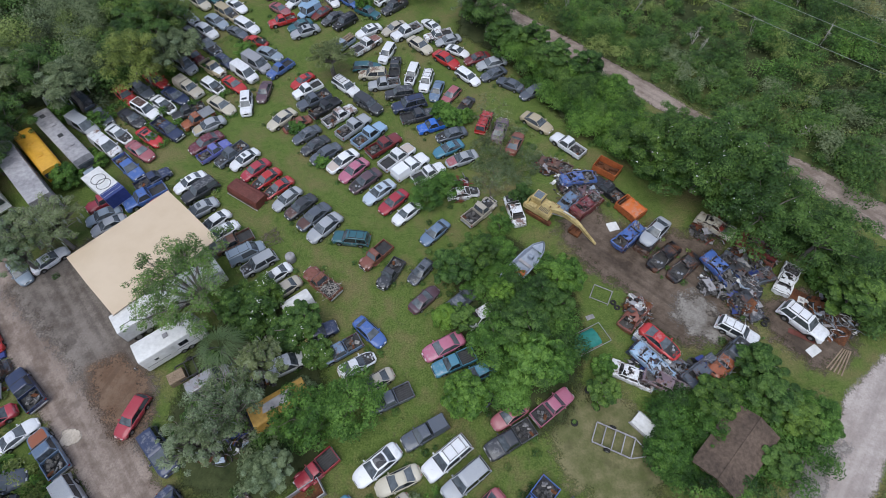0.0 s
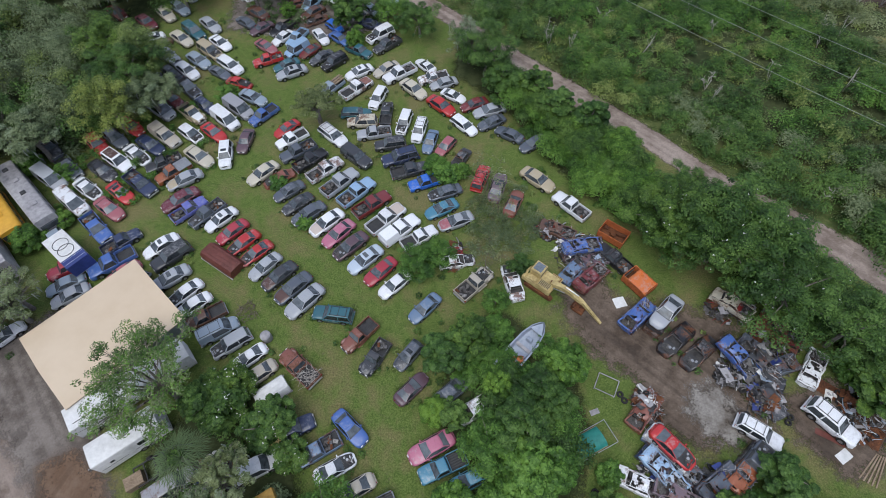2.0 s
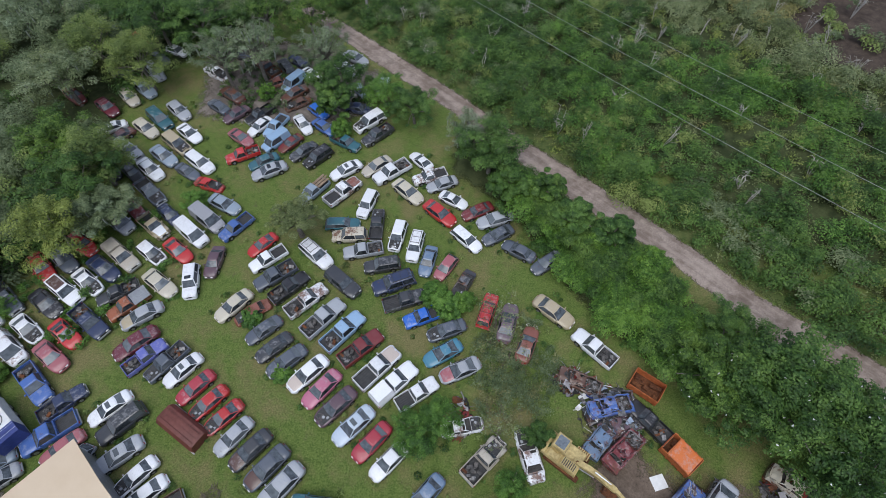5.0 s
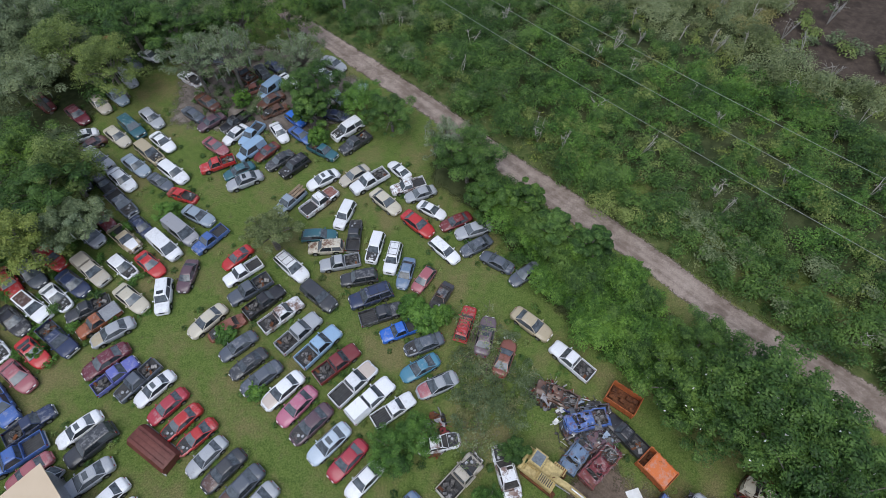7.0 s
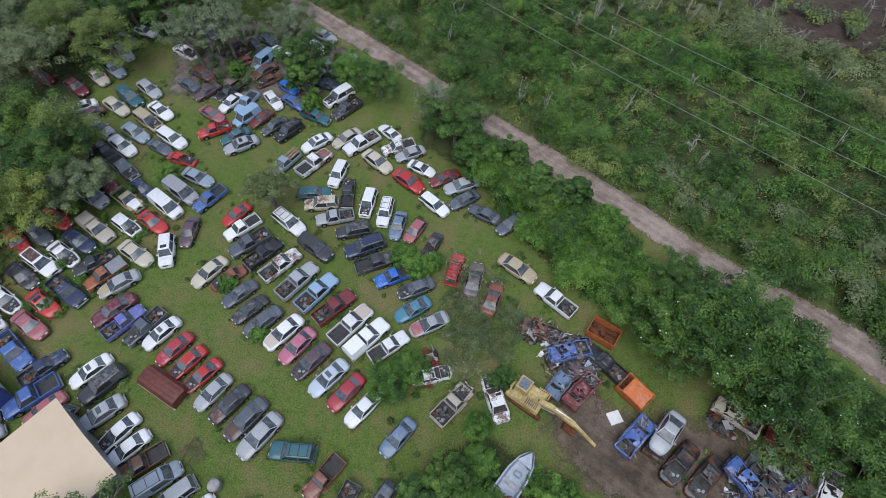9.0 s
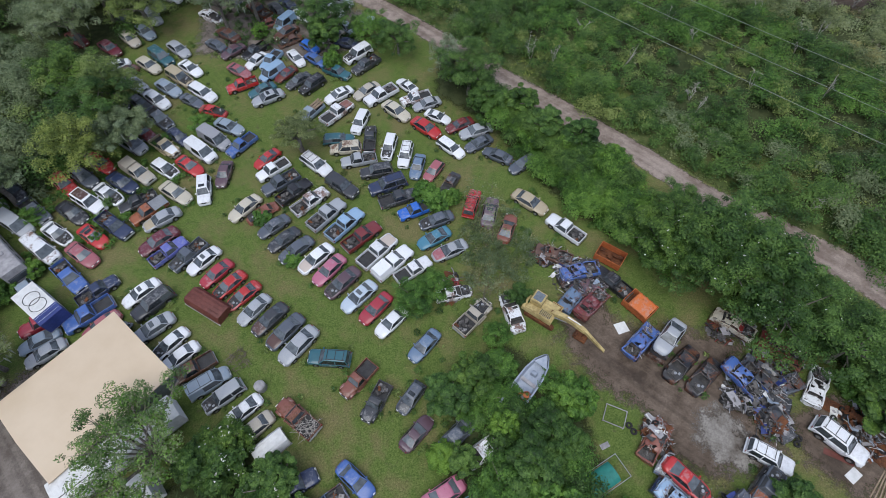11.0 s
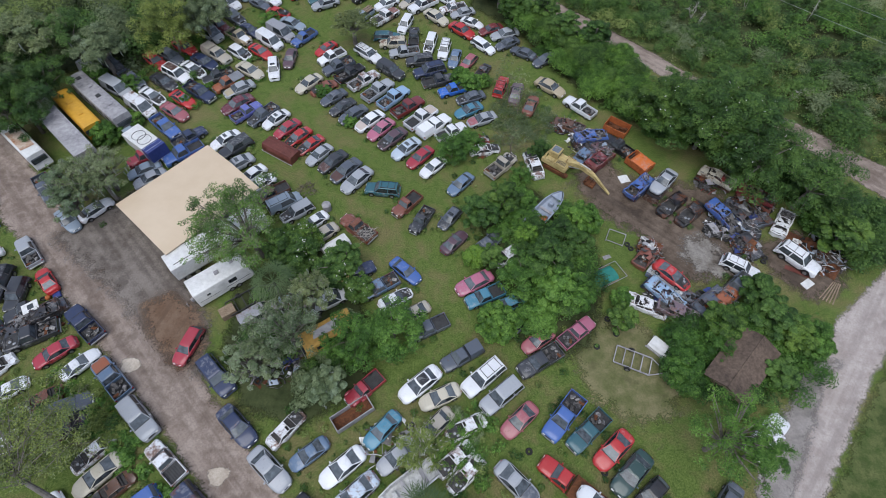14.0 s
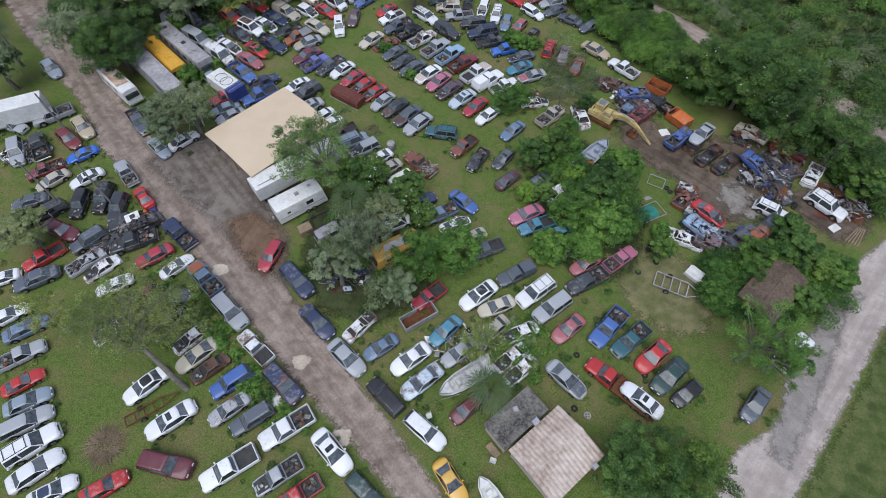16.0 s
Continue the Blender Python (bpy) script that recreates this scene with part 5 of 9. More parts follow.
def dead_sticks(name, poly, count, seed, label):
    rng, s = random.Random(seed), Shape()
    xs, ys = [p[0] for p in poly], [p[1] for p in poly]
    done = 0
    while done < count:
        x, y = rng.uniform(min(xs), max(xs)), rng.uniform(min(ys), max(ys))
        if inside((x, y), poly) < 0:
            continue
        done += 1
        h, spread = rng.uniform(1.8, 4.2), rng.uniform(0.8, 2.2)
        for stem in range(rng.randint(2, 4)):
            az = rng.uniform(0, 6.283)
            top = Vector((x + spread * 0.6 * math.cos(az), y + spread * 0.6 * math.sin(az), h * rng.uniform(0.75, 1.0)))
            knee = Vector((x, y, 0)).lerp(top, 0.55) + Vector((rng.uniform(-0.3, 0.3), rng.uniform(-0.3, 0.3), 0.2))
            s.tube([(x, y, 0), knee, top], [0.07, 0.05, 0.018], 4, cap=False)
            for k in range(8):
                a = knee.lerp(top, rng.uniform(-0.3, 1.0))
                d = Vector((rng.uniform(-1, 1), rng.uniform(-1, 1), rng.uniform(-0.1, 0.8))) * rng.uniform(0.4, 1.0) * spread * 0.6
                e = a + d + Vector((0, 0, -0.12))
                s.tube([a, a + d * 0.55 + Vector((rng.uniform(-0.1, 0.1), rng.uniform(-0.1, 0.1), 0.12)), e], [0.03, 0.022, 0.008], 3, cap=False)
    ob = new(name, s.mesh(name, DEADWOOD))
    return tagged(ob, label, "dead trees", kind="stuff")


def weeds(seed):
    """Rank weeds round and between the vehicles."""
    rng = np.random.default_rng(seed)
    cen, rad = [], []
    for x, y in PLACED:
        for k in range(rng.integers(3, 9)):
            a, d = rng.uniform(0, 6.28), rng.uniform(1.0, 2.7)
            if inside((x + d * math.cos(a), y + d * math.sin(a)), LANE) > -0.3:
                continue
            cen.append((x + d * math.cos(a), y + d * math.sin(a), rng.uniform(0.05, 0.18)))
            rad.append(rng.uniform(0.15, 0.5))
    cen, rad = np.array(cen), np.array(rad)
    v = leaves(rng, cen, rad, np.maximum(5, 520 * rad ** 2).astype(int), 0.085)
    which = np.repeat((rng.random(len(cen)) < 0.4).astype(np.int32), np.maximum(5, 520 * rad ** 2).astype(int))
    ob = new("weeds", leaf_mesh("weeds", v, [LEAF, LEAF_YELLOW], which))
    return tagged(ob, "rank green weeds growing round parked cars", "weeds", kind="stuff")


# ---- vehicles of the yard ----
vehicle("wagon", "silver", -45.03, 93.07, -49, 1.08)
vehicle("sedan", "silverblue", -45.27, 89.04, -43, 1.08)
vehicle("sedan", "beige", -47.13, 87.38, -46, 1.08)
vehicle("sedan", "charcoal", -50.05, 92.94, -31, 0.87)
vehicle("sedan", "maroon", -49.59, 85.11, -41, 1.08)
vehicle("sedan", "darkred", -55.57, 87.81, -41, 1.08, rust=True)
vehicle("sedan", "white", -47.35, 80.75, -151, 0.87)
vehicle("sedan", "plum", -45.51, 78.99, -136, 0.87, rust=True)
vehicle("sedan", "cream", -42.37, 80.57, -40, 1.08)
vehicle("suv", "teal", -40.78, 82.24, -43, 1.08)
vehicle("sedan", "silver", -38.70, 84.17, -44, 1.08)
vehicle("coupe", "white", -35.83, 79.43, -41, 1.08)
vehicle("suv", "tan", -36.87, 77.28, -40, 1.08, hoodoff=True)
vehicle("wagon", "white", -32.80, 73.81, -39, 1.08)
vehicle("sedan", "silverblue", -38.12, 75.13, -39, 1.08)
vehicle("coupe", "slate", -34.14, 72.29, -34, 0.90)
vehicle("suv", "silver", -43.24, 76.17, -37, 1.08)
vehicle("sedan", "white", -39.16, 72.72, -41, 1.08)
vehicle("sedan", "charcoal", -44.43, 72.71, -49, 0.87, hoodoff=True)
vehicle("sedan", "charcoal", -41.49, 72.23, -42, 0.87)
vehicle("pickup", "slate", -37.85, 68.72, -42, 1.08, hoodoff=True)
vehicle("wreck", "red", -30.72, 70.06, -21, 0.87)
vehicle("sedan", "silverblue", -27.83, 66.63, -30, 1.04)
vehicle("van", "grey", -29.24, 64.26, -38, 1.08)
vehicle("pickup", "blue", -25.53, 63.06, -129, 0.87)
vehicle("van", "silver", -40.35, 64.09, -36, 1.08)
vehicle("pickup", "darkred", -39.54, 66.46, -42, 0.88)
vehicle("oldtruck", "tan", -35.56, 63.16, -39, 1.08, hood="white")
vehicle("sedan", "navy", -34.32, 65.09, -42, 0.87)
vehicle("van", "white", -30.60, 62.11, -40, 1.04)
vehicle("sedan", "red", -50.56, 101.72, -43, 0.98)
vehicle("sedan", "slate", -45.49, 96.60, -36, 0.87)
vehicle("sedan", "white", -43.23, 98.43, -28, 0.87)
vehicle("sedan", "brown", -31.65, 87.43, 140, 1.08, rust=True)
vehicle("sedan", "slate", -33.11, 84.95, 141, 0.87)
vehicle("sedan", "plum", -30.06, 83.21, -135, 0.87)
vehicle("coupe", "rose", -28.39, 78.48, -37, 1.01)
vehicle("pickup", "red", -27.39, 75.14, -154, 0.87)
vehicle("sedan", "teal", -24.29, 73.91, -148, 0.89)
vehicle("sedan", "silver", -23.20, 72.15, -152, 1.05, sunroof=True)
vehicle("sedan", "white", -26.15, 80.67, -125, 0.87)
vehicle("pickup", "lightblue", -23.88, 80.64, -115, 0.87)
vehicle("van", "lightblue", -23.34, 77.60, -132, 0.87)
vehicle("coupe", "darkred", -21.25, 77.29, -131, 0.91, rust=True)
vehicle("sedan", "charcoal", -19.19, 75.66, -137, 0.94)
vehicle("suv", "black", -17.10, 74.46, -134, 0.96, hoodoff=True)
vehicle("sedan", "white", -20.10, 80.94, -57, 0.90)
vehicle("sedan", "blue", -17.03, 80.34, -41, 0.87)
vehicle("pickup", "teal", -13.66, 77.24, -34, 0.87)
vehicle("suv", "white", -10.69, 81.12, -138, 1.06, hoodoff=True)
vehicle("pickup", "charcoal", -9.37, 78.62, -137, 0.98)
vehicle("sedan", "beige", -14.85, 86.03, -139, 0.87)
vehicle("sedan", "silverblue", -9.66, 89.15, 67, 0.87)
vehicle("sedan", "silver", -14.04, 95.72, -37, 1.02)
vehicle("coupe", "white", -15.25, 93.19, -43, 1.08)
vehicle("pickup", "rustbrown", -27.58, 93.60, 136, 1.08, rust=True)
vehicle("suv", "charcoal", -24.68, 93.81, 123, 0.87)
vehicle("wreck", "rustred", -25.76, 90.16, -152, 0.87)
vehicle("sedan", "brown", -22.35, 87.45, -137, 0.98, rust=True)
vehicle("van", "lightblue", -22.87, 90.00, -126, 0.87)
vehicle("pickup", "black", -26.64, 83.09, -131, 0.89)
vehicle("wreck", "rustbrown", -21.52, 85.48, -146, 0.87)
vehicle("sedan", "beige", -9.03, 72.79, -140, 0.98)
vehicle("pickup", "white", -7.00, 71.71, -143, 1.08)
vehicle("sedan", "white", -13.04, 72.13, -145, 1.00, sunroof=True)
vehicle("pickup", "silverblue", -16.87, 68.62, -127, 0.95, lumber=True)
vehicle("pickup", "white", -13.07, 68.48, 46, 1.08, rust=True, hood="rustred")
vehicle("sedan", "cream", -4.80, 68.33, -46, 1.08)
vehicle("coupe", "white", -3.22, 73.59, 132, 0.87)
vehicle("pickup", "white", -2.01, 70.81, -160, 0.87, rust=True)
vehicle("sedan", "silver", -0.41, 69.53, -158, 0.87)
vehicle("coupe", "white", 0.98, 66.92, -33, 0.87)
vehicle("sedan", "red", -0.74, 64.81, -44, 1.07)
vehicle("wagon", "white", 2.49, 60.89, -47, 0.95)
vehicle("sedan", "darkred", 3.96, 65.07, -154, 0.87)
vehicle("sedan", "silver", 6.05, 63.75, -161, 1.04)
vehicle("sedan", "slate", 6.26, 61.47, -150, 0.87)
vehicle("suv", "white", -9.77, 66.32, -108, 0.87)
vehicle("pickup", "charcoal", -8.31, 63.23, 88, 0.87, hoodoff=True)
vehicle("wagon", "teal", -12.52, 63.35, 2, 0.87)
vehicle("suv", "cream", -11.53, 61.57, -177, 0.87, rust=True)
vehicle("suv", "white", -5.74, 61.41, -102, 0.88, hoodoff=True)
vehicle("suv", "white", -3.59, 59.90, -101, 0.87, rack=True)
vehicle("sedan", "steel", -2.04, 57.92, -104, 0.87)
vehicle("hatch", "rose", 0.01, 57.02, -124, 0.87)
vehicle("pickup", "silver", -9.69, 59.42, -169, 0.95)
vehicle("suv", "charcoal", -7.35, 57.33, -170, 0.87)
vehicle("suv", "navy", -5.87, 54.93, -159, 1.08, rack=True)
vehicle("pickup", "charcoal", -4.55, 52.79, 18, 0.98)
vehicle("pickup", "brightblue", -2.38, 50.86, -158, 0.88)
vehicle("sedan", "slate", 0.06, 49.20, -159, 0.96, hoodoff=True)
vehicle("coupe", "tealblue", -0.33, 46.64, -151, 1.02)
vehicle("coupe", "silver", 1.39, 44.80, -157, 1.04, hood="rose")
vehicle("wreck", "charcoal", 1.92, 54.77, -119, 0.87)
vehicle("wagon", "white", -15.17, 58.99, -43, 1.08, rack=True)
vehicle("suv", "charcoal", -11.59, 55.09, -41, 1.04)
vehicle("coupe", "red", -21.78, 60.45, -134, 0.87)
vehicle("pickup", "white", -20.71, 58.41, -141, 0.87)
vehicle("pickup", "slate", -19.44, 56.12, -143, 1.02)
vehicle("pickup", "black", -17.57, 54.56, 43, 0.98)
vehicle("pickup", "white", -15.41, 52.91, 42, 1.03, rust=True)
vehicle("pickup", "silver", -13.22, 50.74, 47, 1.08, longbed=True)
vehicle("pickup", "lightblue", -10.93, 49.17, 47, 1.08)
vehicle("pickup", "darkred", -8.85, 47.28, 40, 1.03)
vehicle("pickup", "white", -6.96, 45.13, 45, 1.08, hood="rustwhite")
vehicle("pickupcap", "white", -5.18, 43.48, 43, 1.08)
vehicle("pickup", "white", -2.89, 42.44, 33, 0.87)
vehicle("sedan", "cream", -23.36, 52.34, -131, 1.02)
vehicle("wreck", "rustred", -21.15, 51.58, -144, 0.87)
vehicle("sedan", "slate", -19.46, 49.39, -140, 0.89)
vehicle("sedan", "charcoal", -18.02, 47.42, -138, 0.88)
vehicle("sedan", "slate", -16.40, 45.88, -139, 1.00)
vehicle("sedan", "white", -14.02, 44.56, -135, 1.04, hood="rustwhite")
vehicle("sedan", "pink", -12.40, 42.98, -131, 1.01)
vehicle("sedan", "plum", -10.78, 41.24, -135, 1.03, hoodoff=True)
vehicle("sedan", "iceblue", -8.88, 39.40, -136, 1.02, sunroof=True)
vehicle("sedan", "crimson", -7.02, 37.88, -133, 0.97)
vehicle("sedan", "white", -5.31, 36.19, -135, 0.92)
vehicle("hatch", "slate", -3.38, 28.04, -128, 0.87, hood="charcoal", sunroof=True)
vehicle("sedan", "steel", -1.89, 33.35, -133, 0.92)
vehicle("sedan", "red", -47.11, 57.60, -43, 1.08)
vehicle("sedan", "slate", -45.00, 58.67, -39, 1.08)
vehicle("suv", "white", -42.82, 54.29, -34, 1.08, roof="brown")
vehicle("coupe", "white", -40.89, 55.54, -37, 1.08, hoodoff=True)
vehicle("sedan", "black", -44.43, 52.78, -35, 1.08)
vehicle("pickup", "navy", -38.66, 50.51, -36, 1.08)
vehicle("coupe", "red", -40.75, 49.12, -36, 1.08, sunroof=True)
vehicle("coupe", "white", -45.19, 49.76, -35, 1.08, hoodoff=True)
vehicle("sedan", "rose", -41.22, 46.59, -35, 1.05)
vehicle("sedan", "red", -43.60, 60.86, -35, 1.06)
vehicle("sedan", "navy", -39.67, 57.30, -34, 1.07)
vehicle("pickupcap", "beige", -38.10, 58.95, -38, 1.08)
vehicle("hatch", "white", -34.77, 59.40, -37, 1.08, hoodoff=True)
vehicle("coupe", "red", -31.70, 59.71, -39, 1.05)
vehicle("pickup", "charcoal", -36.84, 54.05, -146, 0.90)
vehicle("pickup", "rustorange", -35.11, 52.54, -135, 0.95, flatbed=True)
vehicle("sedan", "silver", -33.21, 51.21, -144, 1.02, hoodtan=True)
vehicle("sedan", "cream", -32.45, 55.23, -36, 1.08)
vehicle("suv", "white", -28.93, 55.40, -79, 0.97, sunroof=True)
vehicle("sedan", "plum", -26.95, 58.09, -94, 0.96)
vehicle("sedan", "maroon", -32.76, 47.98, -138, 1.08)
vehicle("pickup", "violet", -31.25, 46.46, 46, 0.94)
vehicle("pickup", "slate", -28.84, 45.87, -128, 0.97, hoodoff=True)
vehicle("sedan", "white", -26.92, 45.01, -132, 0.95, sunroof=True)
vehicle("sedan", "crimson", -25.12, 43.22, -132, 0.93)
vehicle("sedan", "red", -23.40, 41.65, -133, 0.93, hoodoff=True)
vehicle("coupe", "red", -21.60, 40.27, -135, 0.97, hoodoff=True)
vehicle("sedan", "silver", -20.20, 38.45, -130, 0.87)
vehicle("sedan", "charcoal", -18.32, 37.20, -133, 0.99, hood="brown")
vehicle("sedan", "slate", -16.48, 35.68, -132, 1.04, hood="brown")
vehicle("sedan", "silver", -14.95, 34.07, -131, 1.08)
vehicle("pickup", "navy", -37.91, 41.67, 42, 0.94)
vehicle("pickup", "blue", -41.59, 43.64, -42, 1.08)
vehicle("sedan", "white", -33.01, 41.16, -137, 0.96, sunroof=True)
vehicle("suv", "charcoal", -31.32, 39.67, -135, 1.04)
vehicle("sedan", "silver", -30.58, 36.79, -141, 1.02, sunroof=True)
vehicle("sedan", "white", -28.35, 34.96, -132, 0.89, hoodoff=True)
vehicle("sedan", "white", -27.03, 33.44, -139, 0.91)
vehicle("pickup", "rustbrown", -25.37, 32.05, -147, 0.94, rust=True)
vehicle("van", "silverblue", -23.48, 30.55, 33, 0.93, rack=True)
vehicle("suv", "silver", -21.78, 29.11, -143, 0.89, hoodoff=True)
vehicle("coupe", "white", -19.64, 27.65, -140, 0.87)
vehicle("sedan", "beige", -18.37, 25.84, -141, 0.87)
vehicle("oldtruck", "rustred", -14.32, 26.68, 140, 1.08, branches=True)
vehicle("suv", "teal", -11.65, 32.48, 173, 0.97, rack=True)
vehicle("oldtruck", "rustred", -8.64, 30.05, -131, 0.97, rust=True)
vehicle("oldtruck", "charcoal", -6.80, 27.70, -119, 0.87)
vehicle("sedan", "blue", -8.50, 20.84, -43, 0.92)
vehicle("coupe", "white", -9.45, 17.33, 29, 0.87, hoodoff=True)
vehicle("coupe", "beige", -7.50, 15.60, -151, 0.87)
vehicle("pickup", "slate", -5.89, 13.85, -154, 0.87)
vehicle("pickup", "steel", -11.28, 18.80, -148, 0.87, rust=True)
vehicle("pickup", "navy", -14.02, 20.55, 27, 0.87, raft=True)
vehicle("sedan", "pink", -0.79, 19.21, -151, 1.02)
vehicle("pickup", "tealblue", 0.27, 17.55, -155, 0.87)
vehicle("sedan", "tealblue", 2.72, 16.54, -153, 0.87)
vehicle("pickup", "slate", 3.44, 14.20, -144, 0.87)
vehicle("coupe", "rose", 5.51, 12.40, -147, 0.87)
vehicle("pickup", "charcoal", 5.41, 10.14, -150, 1.02, longbed=True)
vehicle("pickup", "pink", 9.61, 13.21, 37, 0.87)
vehicle("pickupcap", "slate", -2.46, 10.75, -150, 0.87)
vehicle("suv", "white", 29.33, 20.85, -35, 0.92, rack=True)
vehicle("suv", "white", 36.28, 21.88, -50, 1.08, rack=True)
vehicle("sedan", "tan", 11.61, 51.25, -42, 1.08)
vehicle("pickup", "white", 15.26, 47.07, 134, 1.01)
vehicle("sedan", "mauve", 6.58, 50.01, 74, 1.03, sunroof=True)
vehicle("coupe", "rustred", 8.41, 47.55, 67, 1.01)
vehicle("suv", "red", 4.51, 51.47, 71, 0.87, rack=True)
vehicle("pickup", "black", 19.23, 39.64, 129, 0.87)
vehicle("sedan", "slate", 11.61, 57.51, -145, 0.87)
vehicle("sedan", "slate", 8.50, 59.17, 146, 0.87)
vehicle("sedan", "silverblue", -45.58, 41.99, -43, 1.08)
vehicle("van", "silver", -55.21, 54.97, -34, 1.08)
vehicle("van", "silver", -50.61, 51.36, -33, 1.08)
vehicle("van", "white", -46.02, 47.47, -37, 1.08, rust=True)
vehicle("pickup", "slate", -49.14, 53.33, -39, 1.03)
vehicle("sedan", "charcoal", -53.30, 56.82, -40, 1.08)
vehicle("oldtruck", "crimson", -42.85, 38.05, -140, 0.98)
vehicle("sedan", "silverblue", -42.22, 35.97, -147, 0.87)
vehicle("pickup", "blue", -37.91, 38.78, -141, 1.08)
vehicle("sedan", "silver", -41.06, 34.58, -143, 0.87)
vehicle("sedan", "rose", -36.21, 37.42, -135, 0.87)
vehicle("hatch", "silver", -34.15, 36.04, -107, 0.89)
vehicle("sedan", "silverblue", -70.27, 43.40, -44, 1.08)
vehicle("pickup", "grey", -65.52, 33.63, -142, 1.08)
vehicle("sedan", "tan", -60.57, 31.59, -45, 1.08)
vehicle("sedan", "darkred", -61.60, 29.43, -39, 1.08)
vehicle("coupe", "brightblue", -58.59, 26.66, -142, 0.87)
vehicle("suv", "silver", -70.08, 31.39, -18, 0.87)
vehicle("pickup", "charcoal", -64.79, 27.88, 126, 1.08)
vehicle("pickup", "darkred", -62.08, 23.82, -144, 0.91)
vehicle("suv", "silver", -67.14, 26.61, -60, 1.04)
vehicle("sedan", "beige", -60.43, 22.19, -131, 0.93)
vehicle("sedan", "white", -56.31, 22.68, -136, 0.93, sunroof=True)
vehicle("suv", "black", -55.41, 18.55, -85, 0.92, hoodoff=True)
vehicle("suv", "black", -52.90, 19.54, -85, 1.01, hoodoff=True)
vehicle("suv", "charcoal", -50.59, 18.21, -86, 0.93)
vehicle("pickup", "silver", -51.66, 23.72, 132, 0.97)
vehicle("coupe", "red", -48.12, 19.98, 134, 0.89)
vehicle("sedan", "slate", -61.79, 18.74, -156, 0.87)
vehicle("suv", "charcoal", -58.68, 17.24, -138, 0.87)
vehicle("sedan", "maroon", -56.04, 14.68, -22, 1.08)
vehicle("suv", "slate", -52.17, 13.39, -132, 0.87)
vehicle("cabtruck", "charcoal", -48.6, 16.4, -147, 0.94)
vehicle("pickup", "charcoal", -46.9, 13.4, -153, 1.08, hoodoff=True)
vehicle("sedan", "crimson", -43.85, 11.57, -140, 0.96)
vehicle("pickup", "navy", -41.98, 14.72, 140, 1.08)
vehicle("coupe", "white", -40.89, 10.33, 47, 0.87)
vehicle("pickup", "steel", -37.17, 8.85, 138, 1.08, hood="rustorange")
vehicle("suv", "silver", -33.26, 4.87, -42, 1.08)
vehicle("pickup", "white", -29.71, 1.01, 140, 0.95, rust=True)
vehicle("suv", "navy", -26.02, -2.69, -41, 1.08, rust=True)
vehicle("coupe", "cream", -35.44, -0.05, -134, 1.08)
vehicle("wreck", "white", -36.62, 1.86, -132, 0.87)
vehicle("sedan", "slate", -40.54, 5.94, 24, 1.08)
vehicle("coupe", "white", -47.01, 7.67, -148, 0.87)
vehicle("wreck", "rustred", -43.29, 6.79, -148, 0.89)
vehicle("wreck", "charcoal", -40.01, 3.96, -149, 0.87)
vehicle("sedan", "white", -39.57, -3.31, -133, 1.01, roof="black")
vehicle("sedan", "white", -36.06, -6.51, -140, 1.08, sunroof=True)
vehicle("suv", "maroon", -35.11, -10.47, -10, 1.08)
vehicle("sedan", "red", -40.13, -12.52, 34, 0.91)
vehicle("sedan", "white", -44.56, -13.00, 31, 0.87, roof="navy")
vehicle("sedan", "white", -46.80, -11.34, 42, 1.08)
vehicle("suv", "white", -48.06, -9.20, 40, 1.08, rack=True)
vehicle("wagon", "silver", -49.58, -7.18, 33, 1.02)
vehicle("sedan", "silverblue", -50.46, -5.30, 31, 0.97)
vehicle("coupe", "red", -51.85, -3.44, 38, 0.88)
vehicle("pickup", "silver", -53.30, -0.69, 35, 0.87)
vehicle("sedan", "steel", -54.27, 2.16, 35, 0.98)
vehicle("sedan", "white", -56.90, 3.54, 38, 0.87)
vehicle("sedan", "slate", -55.90, 8.08, -147, 1.06)
vehicle("pickup", "red", -56.33, 10.93, -134, 0.89)
vehicle("coupe", "white", -59.84, 7.96, -153, 0.87)
vehicle("pickup", "white", -24.86, -6.87, -144, 1.08)
vehicle("pickup", "white", -29.36, -10.54, -144, 1.07)
vehicle("pickup", "silver", -24.80, -10.98, -144, 0.92, hoodoff=True)
vehicle("pickup", "red", -22.80, -12.60, -144, 0.87)
vehicle("sedan", "white", -20.27, -8.80, -44, 1.08, sunroof=True)
vehicle("suv", "darkgreen", -16.76, -12.14, -41, 0.88)
vehicle("suv", "navy", -26.85, 8.93, -45, 1.08)
vehicle("sedan", "navy", -23.86, 4.12, -43, 1.08)
vehicle("sedan", "silver", -20.18, 0.29, -42, 1.08)
vehicle("suv", "black", -15.87, -3.55, 136, 0.97)
vehicle("coupe", "white", -13.62, 0.39, -141, 1.08)
vehicle("sedan", "iceblue", -12.35, -1.90, -140, 1.06, rust=True)
vehicle("coupe", "steel", -16.79, 1.55, -143, 0.89)
vehicle("wreck", "white", -19.27, 3.81, 50, 0.87)
vehicle("wagon", "white", -11.77, -6.63, -38, 0.99)
vehicle("sedan", "tealblue", -10.17, 3.62, -133, 0.87)
vehicle("sedan", "white", -6.68, 7.92, -141, 1.06, roof="black")
vehicle("suv", "white", -0.43, 8.53, -141, 1.08, rack=True)
vehicle("suv", "silver", 1.23, 6.69, -142, 1.04)
vehicle("sedan", "silver", -8.71, 1.28, -140, 0.91)
vehicle("wreck", "white", -3.40, 0.97, -140, 0.87)
vehicle("coupe", "rose", 2.81, 4.34, -139, 1.01)
vehicle("pickup", "blue", 7.06, 4.63, -132, 1.08)
